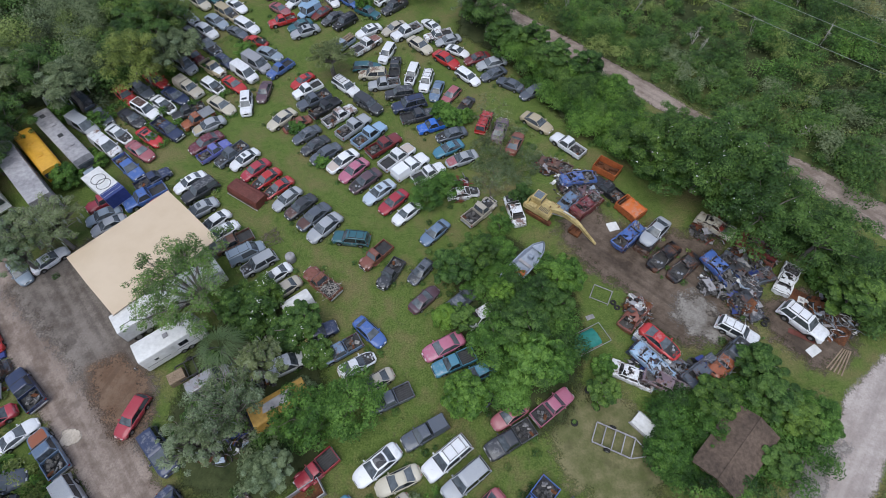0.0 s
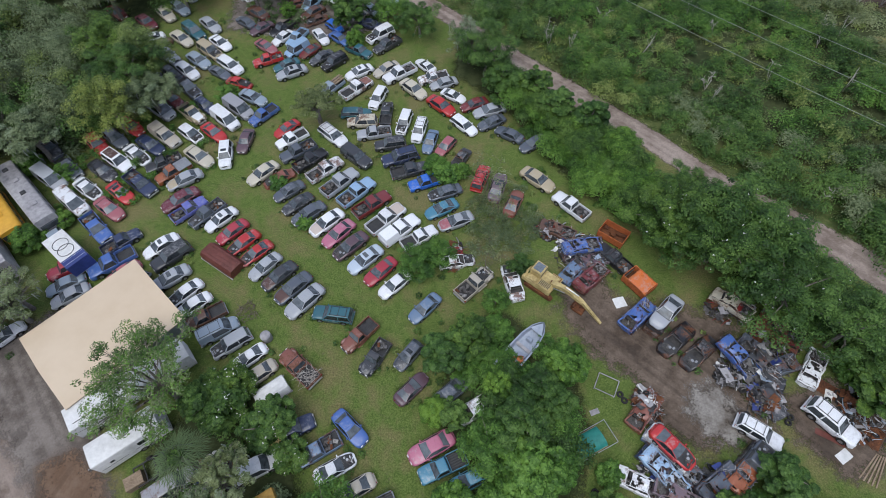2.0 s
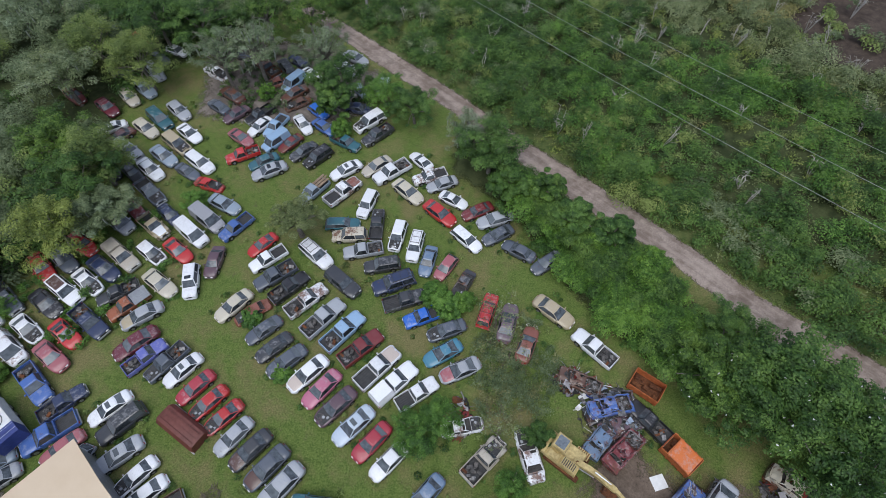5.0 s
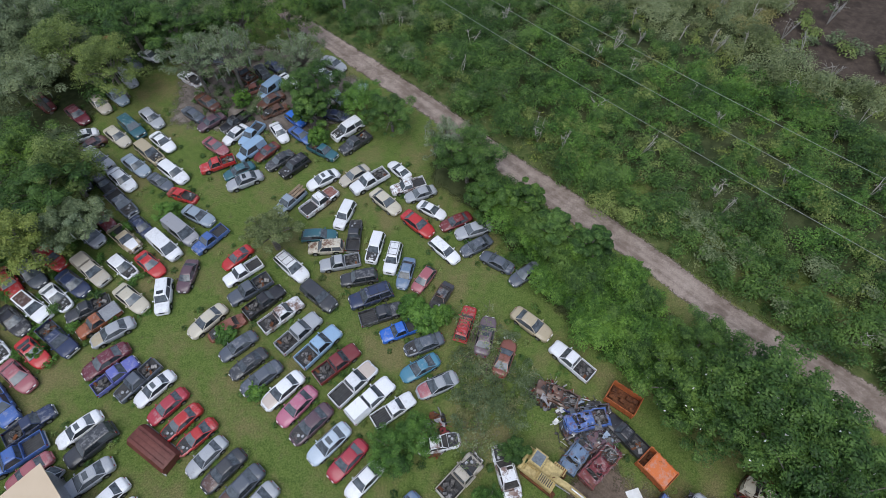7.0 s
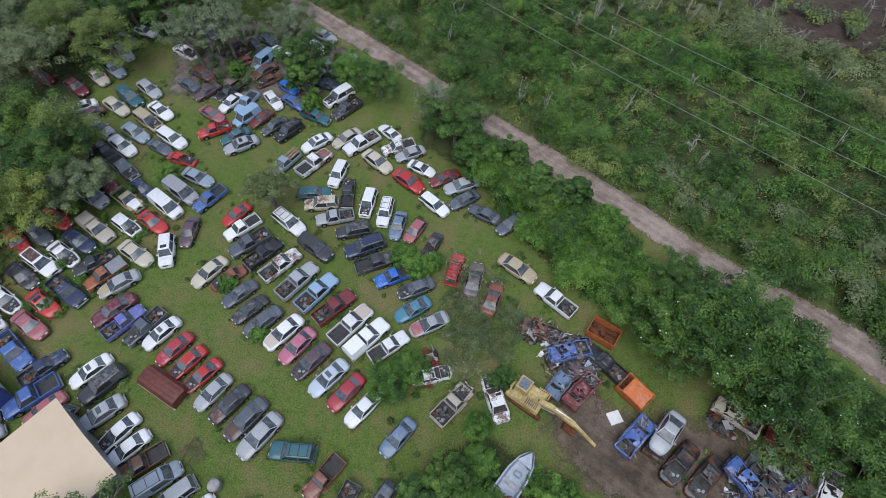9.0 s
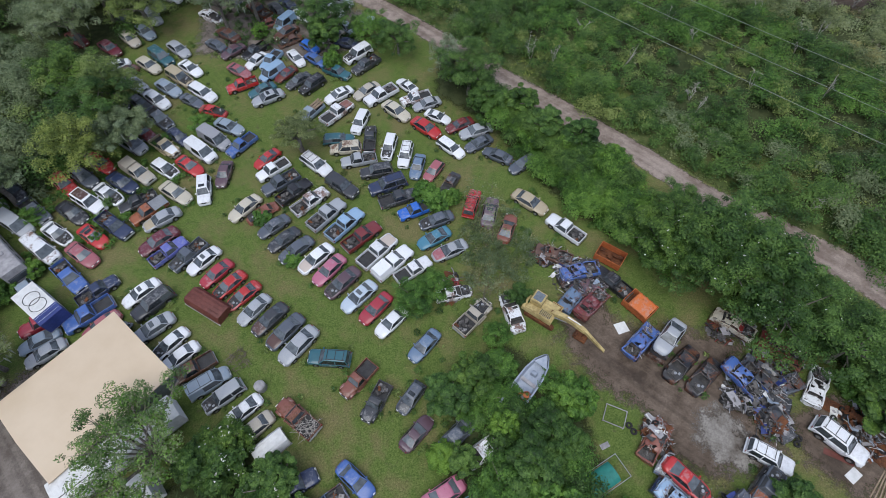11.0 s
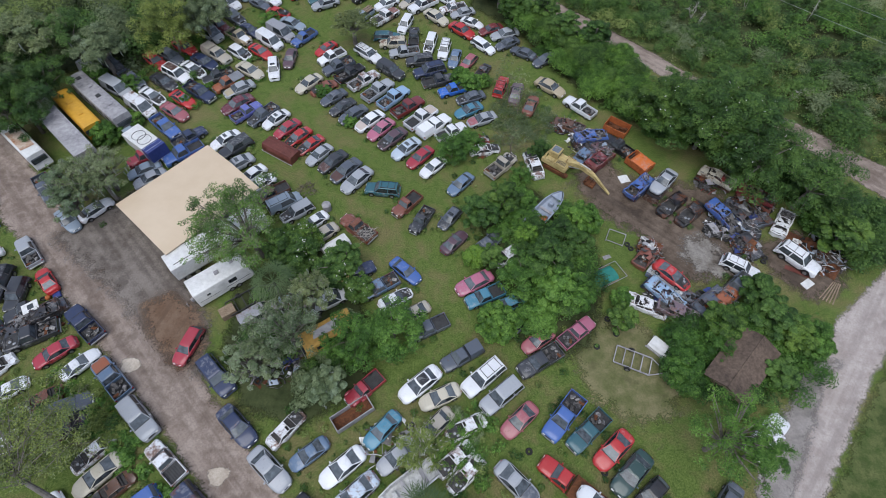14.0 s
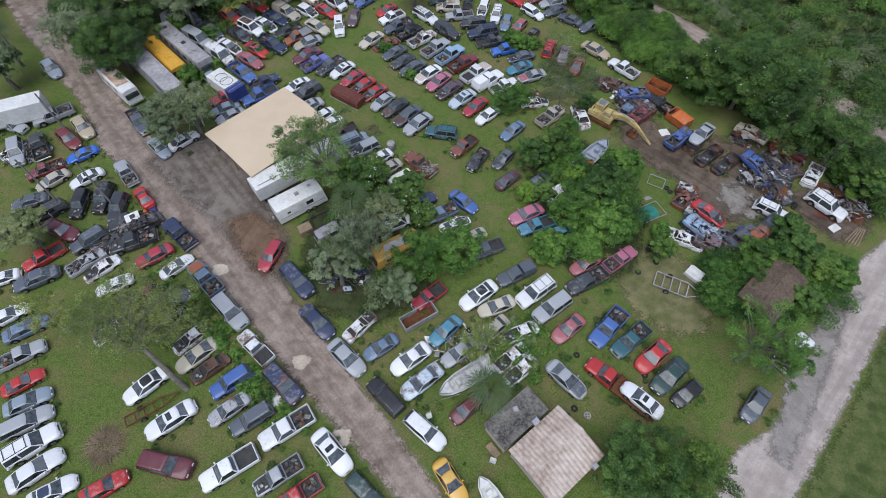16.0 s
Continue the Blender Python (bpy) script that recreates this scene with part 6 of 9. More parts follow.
vehicle("pickup", "teal", 9.18, 3.25, -140, 1.00)
vehicle("coupe", "red", 11.22, 1.57, -140, 1.08)
vehicle("sedan", "darkgreen", 12.50, -0.45, -138, 1.08)
vehicle("hatch", "black", 13.85, -2.16, -143, 0.87)
vehicle("coupe", "silver", 2.07, -1.15, -45, 1.08, hood="slate")
vehicle("pickup", "white", 25.80, 2.57, 39, 1.08)
vehicle("sedan", "slate", 20.32, -3.02, -133, 0.87)
vehicle("coupe", "yellow", -9.26, -10.93, -54, 1.00)
vehicle("hatch", "maroon", -7.90, -4.48, -139, 0.87)
vehicle("suv", "blue", -31.28, -2.67, -139, 0.87)
vehicle("sedan", "silver", -30.79, -5.29, -139, 0.93, rust=True)
vehicle("suv", "slate", -28.38, -6.14, -143, 0.87)
vehicle("wagon", "crimson", -30.54, 12.15, -107, 0.92)
vehicle("van", "grey", -23.9, 15.6, 36, 0.93, rust=True)
vehicle("van", "white", -16.73, 17.18, 27, 0.87)
vehicle("oldtruck", "crimson", -12.20, 7.46, -138, 0.95)
vehicle("oldtruck", "beige", 3.51, 36.33, 44, 1.08, hoodoff=True)
vehicle("wreck", "white", 7.66, 36.67, 103, 1.08)
vehicle("coupe", "plum", -2.90, 24.64, 46, 0.87)
vehicle("wreck", "white", 3.6, 23.0, 33, 1.05, on="overgrown by vines")
vehicle("sedan", "slate", 1.0, 24.4, 40, 0.95, on="overgrown by vines")
vehicle("wreck", "white", 1.49, 39.27, 10, 0.87)
vehicle("sedan", "silverblue", -48.93, 28.18, -42, 0.94)
vehicle("pickup", "slate", -53.25, 32.88, -49, 1.08)
vehicle("sedan", "white", -46.11, 29.72, 48, 0.87)
vehicle("wreck", "white", -2.26, 3.77, -154, 0.87)
vehicle("coupe", "cream", -4.74, 6.64, -156, 1.0)
vehicle("wreck", "white", -2.41, -0.32, -138, 0.87)
vehicle("sedan", "beige", -5.18, 3.95, -137, 0.87)
vehicle("wreck", "white", -45.20, 2.46, -132, 0.87)
vehicle("wreck", "rustbrown", -33.81, -1.25, -137, 0.94)
vehicle("wreck", "white", -49.26, 9.80, -132, 0.87)
vehicle("coupe", "navy", -22.92, 95.19, -40, 0.87)
vehicle("coupe", "white", -20.41, 91.93, -43, 0.87)
vehicle("suv", "slate", -32.49, 97.20, -41, 0.91)
vehicle("wreck", "white", -35.38, 92.80, -36, 1.08)
vehicle("hatch", "brightblue", -18.26, 83.58, -42, 0.87)
vehicle("sedan", "navy", -12.41, 84.01, -18, 0.87)
vehicle("hatch", "silverblue", -12.57, 87.95, -53, 0.87)
vehicle("sedan", "charcoal", -37.04, 98.50, -46, 0.87)

# ---- the metal building ----


def place(x, y, heading, z=0.0):
    return pose(x, y, z, 0, 0, heading)


def metal_building():
    b = thing("metal_building", place(-33.9, 29.6, 48), "low metal workshop with a plain tan sheet roof", "building")
    L, W, H = 5.9, 4.8, 3.0
    part("back_wall", Shape().box(-L, W - 0.15, 0, L, W, H), GALV, b)
    part("end_wall", Shape().box(L - 0.15, -W, 0, L, W - 0.152, H), GALV, b)
    part("side_wall", Shape().box(-L + 2.5, -W, 0, L - 0.152, -W + 0.15, H), GALV, b)
    for x, y in ((-L, -W), (-L, 0), (-L, W - 0.3), (-L + 2.2, -W)):
        part("post", Shape().box(x, y, 0, x + 0.15, y + 0.15, H), WOOD, b)
    part("beam", Shape().box(-L, -W, H, -L + 0.2, W, H + 0.2), WOOD, b)
    ro = Shape()
    e = 0.35
    zs = (H + 0.22, H + 0.62, H + 0.22)
    ys = (-W - e, 0, W + e)
    v = [(x, y, z) for x in (-L - e, L + e) for y, z in zip(ys, zs)]
    ro.add(v + [(x, y, z - 0.12) for x, y, z in v], [(0, 3, 4, 1), (1, 4, 5, 2), (6, 7, 10, 9), (7, 8, 11, 10), (0, 1, 7, 6), (1, 2, 8, 7), (3, 9, 10, 4), (4, 10, 11, 5), (0, 6, 9, 3), (2, 5, 11, 8)])
    part("roof", ro, TANROOF, b, "tan sheet-metal roof with low ridge")
    n = Shape()
    for k in range(25):
        x = -L - e + 0.25 + k * (2 * L + 2 * e - 0.5) / 24
        for side in (0, 2):
            n.add([(x - 0.008, ys[side] * 0.995, zs[side] + 0.008), (x + 0.008, ys[side] * 0.995, zs[side] + 0.008), (x + 0.008, 0, zs[1] + 0.006), (x - 0.008, 0, zs[1] + 0.006)], [(0, 1, 2, 3)])
    o = part("roof_seams", n, TANROOF, b)
    tagged(o, kind="stuff")
    part("bench", Shape().box(1, W - 1.2, 0, 4.5, W - 0.3, 0.9, 0, 0.03), WOOD, b)


metal_building()


def bars(shape, x0, x1, z0, rows, y, rnd, slot=0):
    """Unreadable lettering as plain bars."""
    for r in range(rows):
        x = x0
        while x < x1:
            w = rnd.uniform(0.12, 0.3)
            shape.box(x, y - 0.006, z0 + r * 0.4, min(x + w, x1), y + 0.006, z0 + r * 0.4 + 0.22, slot)
            x += w + 0.08


def wheels_under(root, xs, y, r):
    w = Shape().tube([(0, -0.12, 0), (0, -0.1, 0), (0, 0.1, 0), (0, 0.12, 0)], [r * 0.9, r, r, r * 0.9], 16, 0)
    w.tube([(0, -0.128, 0), (0, 0.128, 0)], r * 0.6, 12, 1)
    me = w.mesh("wheel", RUBBER, STEEL)
    for x in xs:
        for s in (-1, 1):
            part("wheel", me, None, root).location = (x, s * y, r)


def rounded_box(L, W, z0, z1, r, nose=0.0):
    """A long coach body: a section with rounded roof corners, lofted along x, slightly raked at the front."""
    s = Shape()
    prof = [(-W, z0), (-W, z1 - r)] + [(-W + r - r * math.cos(a), z1 - r + r * math.sin(a)) for a in (0.5, 1.05, 1.57)] + [(0, z1 + 0.04)]
    prof += [(-y, z) for y, z in prof[-2::-1]]
    xs = [-L, -L + 0.06, L - 0.25, L]
    n = len(prof)
    v = []
    for i, x in enumerate(xs):
        k = 0.97 if i in (0, 3) else 1.0
        v += [(x - (nose * (z - z0) / (z1 - z0) if i >= 2 else 0), y * k, z if i in (1, 2) else z0 + (z - z0) * 0.985) for y, z in prof]
    f = [(i * n + k, (i + 1) * n + k, (i + 1) * n + (k + 1) % n, i * n + (k + 1) % n) for i in range(3) for k in range(n)]
    f += [tuple(range(n)), tuple(3 * n + k for k in range(n))[::-1]]
    return s.add(v, f)


def pane(x0, x1, z0, z1, y, s):
    t = 0.012
    return Shape().box(x0, y - t, z0, x1, y + t, z1)


def school_bus(x, y, heading):
    b = thing("school_bus", place(x, y, heading), "old yellow school bus with faded roof paint", "bus")
    body = part("body", rounded_box(4.6, 1.22, 0.7, 2.95, 0.42), BUSYELLOW, b)
    part("hood", Shape().box(4.6, -0.95, 0.6, 5.7, 0.95, 1.55, 0, 0.16), BUSYELLOW, b)
    for s in (-1, 1):
        for k in range(9):
            part("side_window", pane(-4.3 + k * 0.96, -3.5 + k * 0.96, 1.7, 2.35, s * 1.225, s), GLASS, body)
        part("rub_rail", Shape().box(-4.5, s * 1.235 - 0.02, 1.45, 4.4, s * 1.235 + 0.02, 1.53), TRIM, b)
    part("windscreen", Shape().box(4.6, -1.0, 1.7, 4.625, 1.0, 2.45), GLASS, b)
    for y0 in (-1.0, -0.2, 0.6):
        part("rear_window", Shape().box(-4.635, y0, 1.6, -4.6, y0 + 0.55, 2.4), GLASS, body)
    part("rear_door_frame", Shape().box(-4.63, -0.3, 0.8, -4.61, 0.42, 1.5), TRIM, b)
    part("rear_bumper", Shape().box(-4.8, -1.15, 0.55, -4.62, 1.15, 0.8, 0, 0.04), TRIM, b)
    for k in range(2):
        part("roof_hatch", Shape().box(-2 + 3 * k, -0.35, 2.98, -1.3 + 3 * k, 0.35, 3.06, 0, 0.03), BUSYELLOW, b)
    wheels_under(b, (-2.8, 4.5), 1.02, 0.48)
    return b


school_bus(-53.0, 44.9, 136.5)


def coach(name, x, y, heading, L, W, H, mat, label, windows, hatches, category="motorhome"):
    b = thing(name, place(x, y, heading), label, category)
    body = part("body", rounded_box(L / 2, W / 2, 0.5, H, 0.22, 0.25), mat, b)
    part("windscreen", Shape().box(L / 2 - 0.22, -W / 2 + 0.2, 1.35, L / 2 + 0.01, W / 2 - 0.2, 2.05, 0, 0.05), GLASS, b)
    for s in (-1, 1):
        for k in range(windows):
            x0 = -L / 2 + 0.8 + k * (L - 2) / max(1, windows)
            part("side_window", pane(x0, x0 + 0.85, 1.5, 2.1, s * W / 2, s), GLASS, body)
    for k in range(hatches):
        x0 = -L / 2 + 1.2 + k * (L - 2) / hatches
        part("roof_vent", Shape().box(x0, -0.3 + 0.25 * (k % 2), H + 0.02, x0 + 0.6, 0.3 + 0.25 * (k % 2), H + 0.16, 0, 0.04), GREYWHITE if k % 2 else TRIM, b)
    part("bumper", Shape().box(L / 2 - 0.05, -W / 2 + 0.1, 0.4, L / 2 + 0.12, W / 2 - 0.1, 0.62, 0, 0.04), CHROME, b)
    wheels_under(b, (-L / 2 + 1.6, L / 2 - 1.3), W / 2 - 0.18, 0.42)
    return b


coach("motorhome", -51.0, 47.5, -42, 12.6, 2.4, 2.9, GREYWHITE, "long grey weathered coach with roof vents", 6, 4)
rv = coach("motorhome", -57.9, 39.3, -41, 7.6, 2.2, 2.6, WHITE, "white camper with a badly rusted roof", 3, 1)
part("roof_rust", Shape().add([(-2.6, -0.8, 2.66), (1.9, -0.85, 2.66), (2.1, 0.8, 2.66), (-2.4, 0.85, 2.66)], [(0, 1, 2, 3)]), RUSTROOF, rv, "orange rust over the roof")


def box_trailer(name, x, y, heading, L, W, H, mat, label, category="trailer", kingpin=True):
    b = thing(name, place(x, y, heading), label, category)
    s = Shape().box(-L / 2, -W / 2, 0.95, L / 2, W / 2, H, 0, 0.03)
    part("box", s, mat, b)
    ribs = Shape()
    for k in range(int(L / 0.6)):
        xx = -L / 2 + 0.3 + k * 0.6
        ribs.box(xx - 0.015, -W / 2 + 0.04, H, xx + 0.015, W / 2 - 0.04, H + 0.012)
    tagged(part("roof_bows", ribs, mat, b), kind="stuff")
    for s2 in (-1, 1):
        part("side_rail", Shape().box(-L / 2, s2 * W / 2 - 0.02, 0.9, L / 2, s2 * W / 2 + 0.02, 1.05), GALV, b)
    part("rear_door", Shape().box(-L / 2 - 0.03, -W / 2 + 0.05, 1.0, -L / 2 - 0.002, -0.01, H - 0.08), mat, b)
    part("rear_door", Shape().box(-L / 2 - 0.03, 0.01, 1.0, -L / 2 - 0.002, W / 2 - 0.05, H - 0.08), mat, b)
    wheels_under(b, (-L / 2 + 1.0, -L / 2 + 2.1), W / 2 - 0.2, 0.48)
    for s2 in (-1, 1):
        part("landing_leg", Shape().box(L / 2 - 1.6, s2 * 0.8 - 0.06, 0, L / 2 - 1.48, s2 * 0.8 + 0.06, 0.95), GALV, b)
    return b


semi = box_trailer("semi_trailer", -53.0, 40.9, -43.5, 13.4, 2.5, 3.7, GREYWHITE, "long dirty grey semi trailer with dark lettering")
le = Shape()
bars(le, 2.8, 6.2, 2.4, 2, -1.26, random.Random(4))
bars(le, 2.8, 6.2, 1.3, 1, -1.26, random.Random(9))
tagged(part("lettering", le, TRIM, semi), kind="stuff")
le = Shape()
for k in range(7):
    le.box(6.705, -1.0 + k * 0.29, 2.5, 6.72, -0.8 + k * 0.29, 2.85)
tagged(part("front_lettering", le, TRIM, semi), kind="stuff")
long_box = box_trailer("semi_trailer", -29.7, 24.2, 40, 11.4, 2.5, 2.95, WHITE, "long white box trailer parked beside the workshop")
part("roof_seam", Shape().box(-5.2, -0.7, 2.96, -1.5, -0.62, 2.975), TRIM, long_box)
word = bpy.data.curves.new("lettering", "FONT")
word.body, word.size, word.extrude = "ON", 0.9, 0.005
word_ob = bpy.data.objects.new("lettering", word)
word_mesh = bpy.data.meshes.new_from_object(word_ob)
word_mesh.materials.append(TRIM)
o = part("lettering", word_mesh, None, long_box, "large dark letters")
o.location, o.rotation_euler = (1.2, -1.262, 1.7), (radians(90), 0, 0)

circ = box_trailer("cargo_trailer", -42.4, 39.4, -38, 5.6, 2.5, 2.7, WHITE, "white and blue cargo trailer with two rings on its roof")
for cx in (-0.85, 0.35):
    part("ring_emblem", Shape().ring((cx, 0, 2.72), (0, 0, 1), 0.85, 0.035, 28), TRIM, circ)
part("front_panel", Shape().box(1.5, -1.262, 1.0, 2.81, 1.262, 2.706), BLUEPAINT, circ, "deep blue front panel")

white_box = box_trailer("box_truck", -69.8, 32.4, 206, 8.6, 2.6, 3.4, WHITE, "white box truck beside the dirt lane", "truck")


def travel_trailer(x, y, heading, L, label):
    b = thing("travel_trailer", place(x, y, heading), label, "caravan")
    body = part("body", rounded_box(L / 2, 1.2, 0.45, 2.75, 0.14, 0.3), WHITE, b)
    for s in (-1, 1):
        part("side_window", pane(0.5, 1.4, 1.5, 2.1, s * 1.2, s), GLASS, body)
        part("side_window", pane(-2.0, -1.6, 1.6, 1.9, s * 1.2, s), GLASS, body)
        part("stripe", Shape().box(-L / 2 + 0.2, s * 1.203 - 0.004, 1.15, L / 2 - 0.3, s * 1.203 + 0.004, 1.2), TRIM, b)
    part("door", Shape().box(-0.6, -1.215, 0.55, 0.05, -1.2, 2.4), WHITE, b)
    part("roof_vent", Shape().box(-0.25, -0.25, 2.78, 0.25, 0.25, 2.92, 0, 0.05), GREYWHITE, b)
    part("roof_vent", Shape().box(1.6, 0.1, 2.78, 2.0, 0.5, 2.88, 0, 0.05), GREYWHITE, b)
    part("hitch", Shape().tube([(-L / 2, -0.6, 0.5), (-L / 2 - 1.1, 0, 0.5), (-L / 2, 0.6, 0.5)], 0.05, 6), TRIM, b)
    part("gas_bottle", Shape().tube([(-L / 2 - 0.35, 0, 0.45), (-L / 2 - 0.35, 0, 0.5), (-L / 2 - 0.35, 0, 0.95), (-L / 2 - 0.35, 0, 1.02)], [0.1, 0.16, 0.16, 0.08], 10), GREYWHITE, b)
    part("jack", Shape().box(-L / 2 - 1.1, -0.05, 0, -L / 2 - 1.0, 0.05, 0.6), GALV, b)
    wheels_under(b, (0.4, 1.2), 1.1, 0.34)
    return b


travel_trailer(-28.5, 19.5, 38, 6.4, "white travel trailer with small windows beside the workshop")

# ---- sheds ----


def pink_shed():
    b = thing("block_shed", place(0.1, -8.5, 131), "pale block shed under a ribbed faded metal roof", "shed")
    L, W, H = 2.55, 2.9, 2.35
    for name, c in (("front_wall", (-L, -W, -L + 0.15, W)), ("back_wall", (L - 0.15, -W, L, W)), ("side_wall", (-L + 0.15, -W, L - 0.15, -W + 0.15)), ("side_wall", (-L + 0.15, W - 0.15, L - 0.15, W))):
        part(name, Shape().box(c[0], c[1], 0, c[2], c[3], H), WALLPINK, b)
    for y0 in (-1.6, 0.8):
        part("window", Shape().box(y0, W + 0.003, 1.3, y0 + 0.8, W + 0.02, 1.75), GLASS, b)
    e = 0.3
    x0, x1, z0, z1 = -L - e, L + e, H + 0.02, H + 0.55
    ro = Shape()
    n = 15
    v, f = [], []
    for i in range(n * 4 + 1):
        y = -W - e + i * (2 * W + 2 * e) / (n * 4)
        up = 0.08 if i % 4 in (1, 2) else 0.0
        v += [(x0, y, z0 + up), (0, y, z1 + up), (x1, y, z0 + up), (x0, y, z0 - 0.05), (0, y, z1 - 0.05), (x1, y, z0 - 0.05)]
    for i in range(n * 4):
        a, c = i * 6, i * 6 + 6
        f += [(a, a + 1, c + 1, c), (a + 1, a + 2, c + 2, c + 1), (a + 3, c + 3, c + 4, a + 4), (a + 4, c + 4, c + 5, a + 5), (a, c, c + 3, a + 3), (a + 2, a + 5, c + 5, c + 2)]
    ro.add(v, f)
    part("roof", ro, ROOFPINK, b, "faded pinkish ribbed metal roof")
    part("ridge_cap", Shape().box(-0.12, -W - e, z1 + 0.07, 0.12, W + e, z1 + 0.10), ROOFPINK, b)
    part("chimney_vent", Shape().box(-L - 0.6, -2.1, H - 0.3, -L - 0.1, -1.6, H + 0.25, 0, 0.05), GREYWHITE, b)


pink_shed()


def flat_shed():
    b = thing("flat_roof_shed", place(-3.3, -5.5, 41), "low dark flat-roofed shed with stains", "shed")
    part("walls", Shape().box(-2.6, -1.35, 0, 2.6, 1.25, 2.2), WALLPINK, b)
    part("roof", Shape().box(-2.85, -1.4, 2.2, 2.85, 1.5, 2.33, 0, 0.04), FLATROOF, b)
    part("deck_step", Shape().box(-3.6, -1.3, 0, -2.9, 0.1, 0.35, 0, 0.03), WOOD, b)
    tagged(solid("air_unit", Shape().box(-0.35, -0.3, 0, 0.35, 0.3, 0.4, 0, 0.06), GALV, place(-1.6, -5.9, 41, 2.33), "small metal air unit on the flat roof", "air unit"))
    tagged(solid("roof_box", Shape().box(-0.25, -0.25, 0, 0.25, 0.25, 0.3, 0, 0.05), GREYWHITE, place(-3.4, -4.8, 20, 2.33), "pale plastic box on the flat roof", "box"))


flat_shed()


def brown_shed():
    b = thing("brown_shed", place(24.9, 9.1, 44), "overgrown shed with a brown felt roof", "shed")
    L, W, H = 3.3, 1.85, 2.2
    part("walls", Shape().box(-L, -W, 0, L, W, H), WOOD, b)
    e = 0.35
    for s in (-1, 1):
        v = [(-L - e, s * (W + e), H - 0.02), (L + e, s * (W + e), H - 0.02), (L + e, 0, H + 0.75), (-L - e, 0, H + 0.75)]
        v += [(x, y, z - 0.08) for x, y, z in v]
        part("roof_slope", Shape().add(v, [(0, 1, 2, 3), (7, 6, 5, 4), (0, 4, 5, 1), (1, 5, 6, 2), (3, 2, 6, 7), (0, 3, 7, 4)]), BROWNROOF, b)
    part("ridge_board", Shape().tube([(-L - e, 0, H + 0.76), (L + e, 0, H + 0.76)], 0.06, 6), BROWNROOF, b)


brown_shed()

# ---- the digger ----


CABGLASS = plain("scuffed_cab_glass", (0.10, 0.12, 0.14), (0.20, 0.23, 0.25), 5, 0.25)


def excavator():
    b = thing("excavator", place(11.0, 36.4, -39) @ Matrix.Scale(0.88, 4), "yellow tracked excavator with its long boom lowered", "excavator")
    for s in (-1, 1):
        tr = Shape()
        path = [(-1.7, s * 1.15, 0.12), (1.7, s * 1.15, 0.12), (2.0, s * 1.15, 0.42), (1.7, s * 1.15, 0.72), (-1.7, s * 1.15, 0.72), (-2.0, s * 1.15, 0.42)]
        v = [(x, y + d, z) for x, y, z in path for d in (-0.28, 0.28)]
        n = len(path)
        tr.add(v, [(2 * i, 2 * i + 1, (2 * i + 3) % (2 * n), (2 * i + 2) % (2 * n)) for i in range(n)] + [tuple(2 * i for i in range(n)), tuple(2 * i + 1 for i in range(n))[::-1]])
        part("track", tr, RUST, b)
    part("turntable", Shape().tube([(0, 0, 0.5), (0, 0, 0.95)], 0.8, 16), TRIM, b)
    part("body", Shape().box(-2.1, -1.3, 0.95, 1.5, 1.3, 1.7, 0, 0.12), YELLOW, b)
    part("counterweight", Shape().box(-2.5, -1.25, 0.9, -2.104, 1.25, 1.85, 0, 0.16), YELLOW, b)
    cover = part("engine_cover", Shape().box(-0.4, -1.28, 1.7, 1.3, -0.25, 2.0, 0, 0.08), YELLOW, b)
    for k in range(7):
        part("grille_slat", Shape().box(-0.22 + k * 0.21, -1.15, 2.0, -0.13 + k * 0.21, -0.4, 2.03), TRIM, cover)
    cab = part("cab", Shape().box(-1.95, -0.35, 1.7, -0.45, 1.25, 2.75, 0, 0.12), YELLOW, b)
    part("cab_roof_window", Shape().box(-1.75, -0.15, 2.75, -0.65, 1.05, 2.775), CABGLASS, cab, "scuffed grey-blue roof pane")
    part("cab_window", Shape().box(-0.45, -0.2, 1.95, -0.43, 1.1, 2.55), GLASS, cab)
    part("cab_window", Shape().box(-1.8, 1.25, 1.95, -0.6, 1.27, 2.55), GLASS, cab)
    deck = part("side_deck", Shape().box(0.3, 0.75, 1.35, 1.75, 1.6, 1.5, 0, 0.04), YELLOW, b)
    for k in range(6):
        part("deck_slat", Shape().box(0.42 + k * 0.22, 0.82, 1.5, 0.52 + k * 0.22, 1.53, 1.56), RUST, deck)
    part("fuel_tank", Shape().box(-1.9, -1.25, 1.7, -0.6, -0.5, 2.0, 0, 0.1), YELLOW, b)
    part("exhaust", Shape().tube([(0.9, -0.1, 1.7), (0.9, -0.1, 2.5), (1.0, -0.1, 2.6)], 0.06, 8), RUST, b)

    def arm(points, half, thick):
        s = Shape()
        v = []
        for x, z, t in points:
            v += [(x, -half, z - t), (x, half, z - t), (x, half, z + t), (x, -half, z + t)]
        f = [(0, 1, 2, 3), tuple(4 * (len(points) - 1) + k for k in (3, 2, 1, 0))]
        for i in range(len(points) - 1):
            f += [(4 * i + k, 4 * i + 4 + k, 4 * i + 4 + (k + 1) % 4, 4 * i + (k + 1) % 4) for k in range(4)]
        return s.add(v, f)
    part("boom", arm([(0.6, 1.7, 0.25), (2.2, 2.35, 0.36), (3.4, 2.45, 0.34), (5.3, 2.0, 0.22)], 0.27, 0), YELLOW, b)
    part("stick", arm([(4.8, 2.4, 0.18), (5.5, 1.9, 0.28), (6.9, 1.0, 0.2), (8.25, 0.2, 0.08)], 0.17, 0), YELLOW, b)
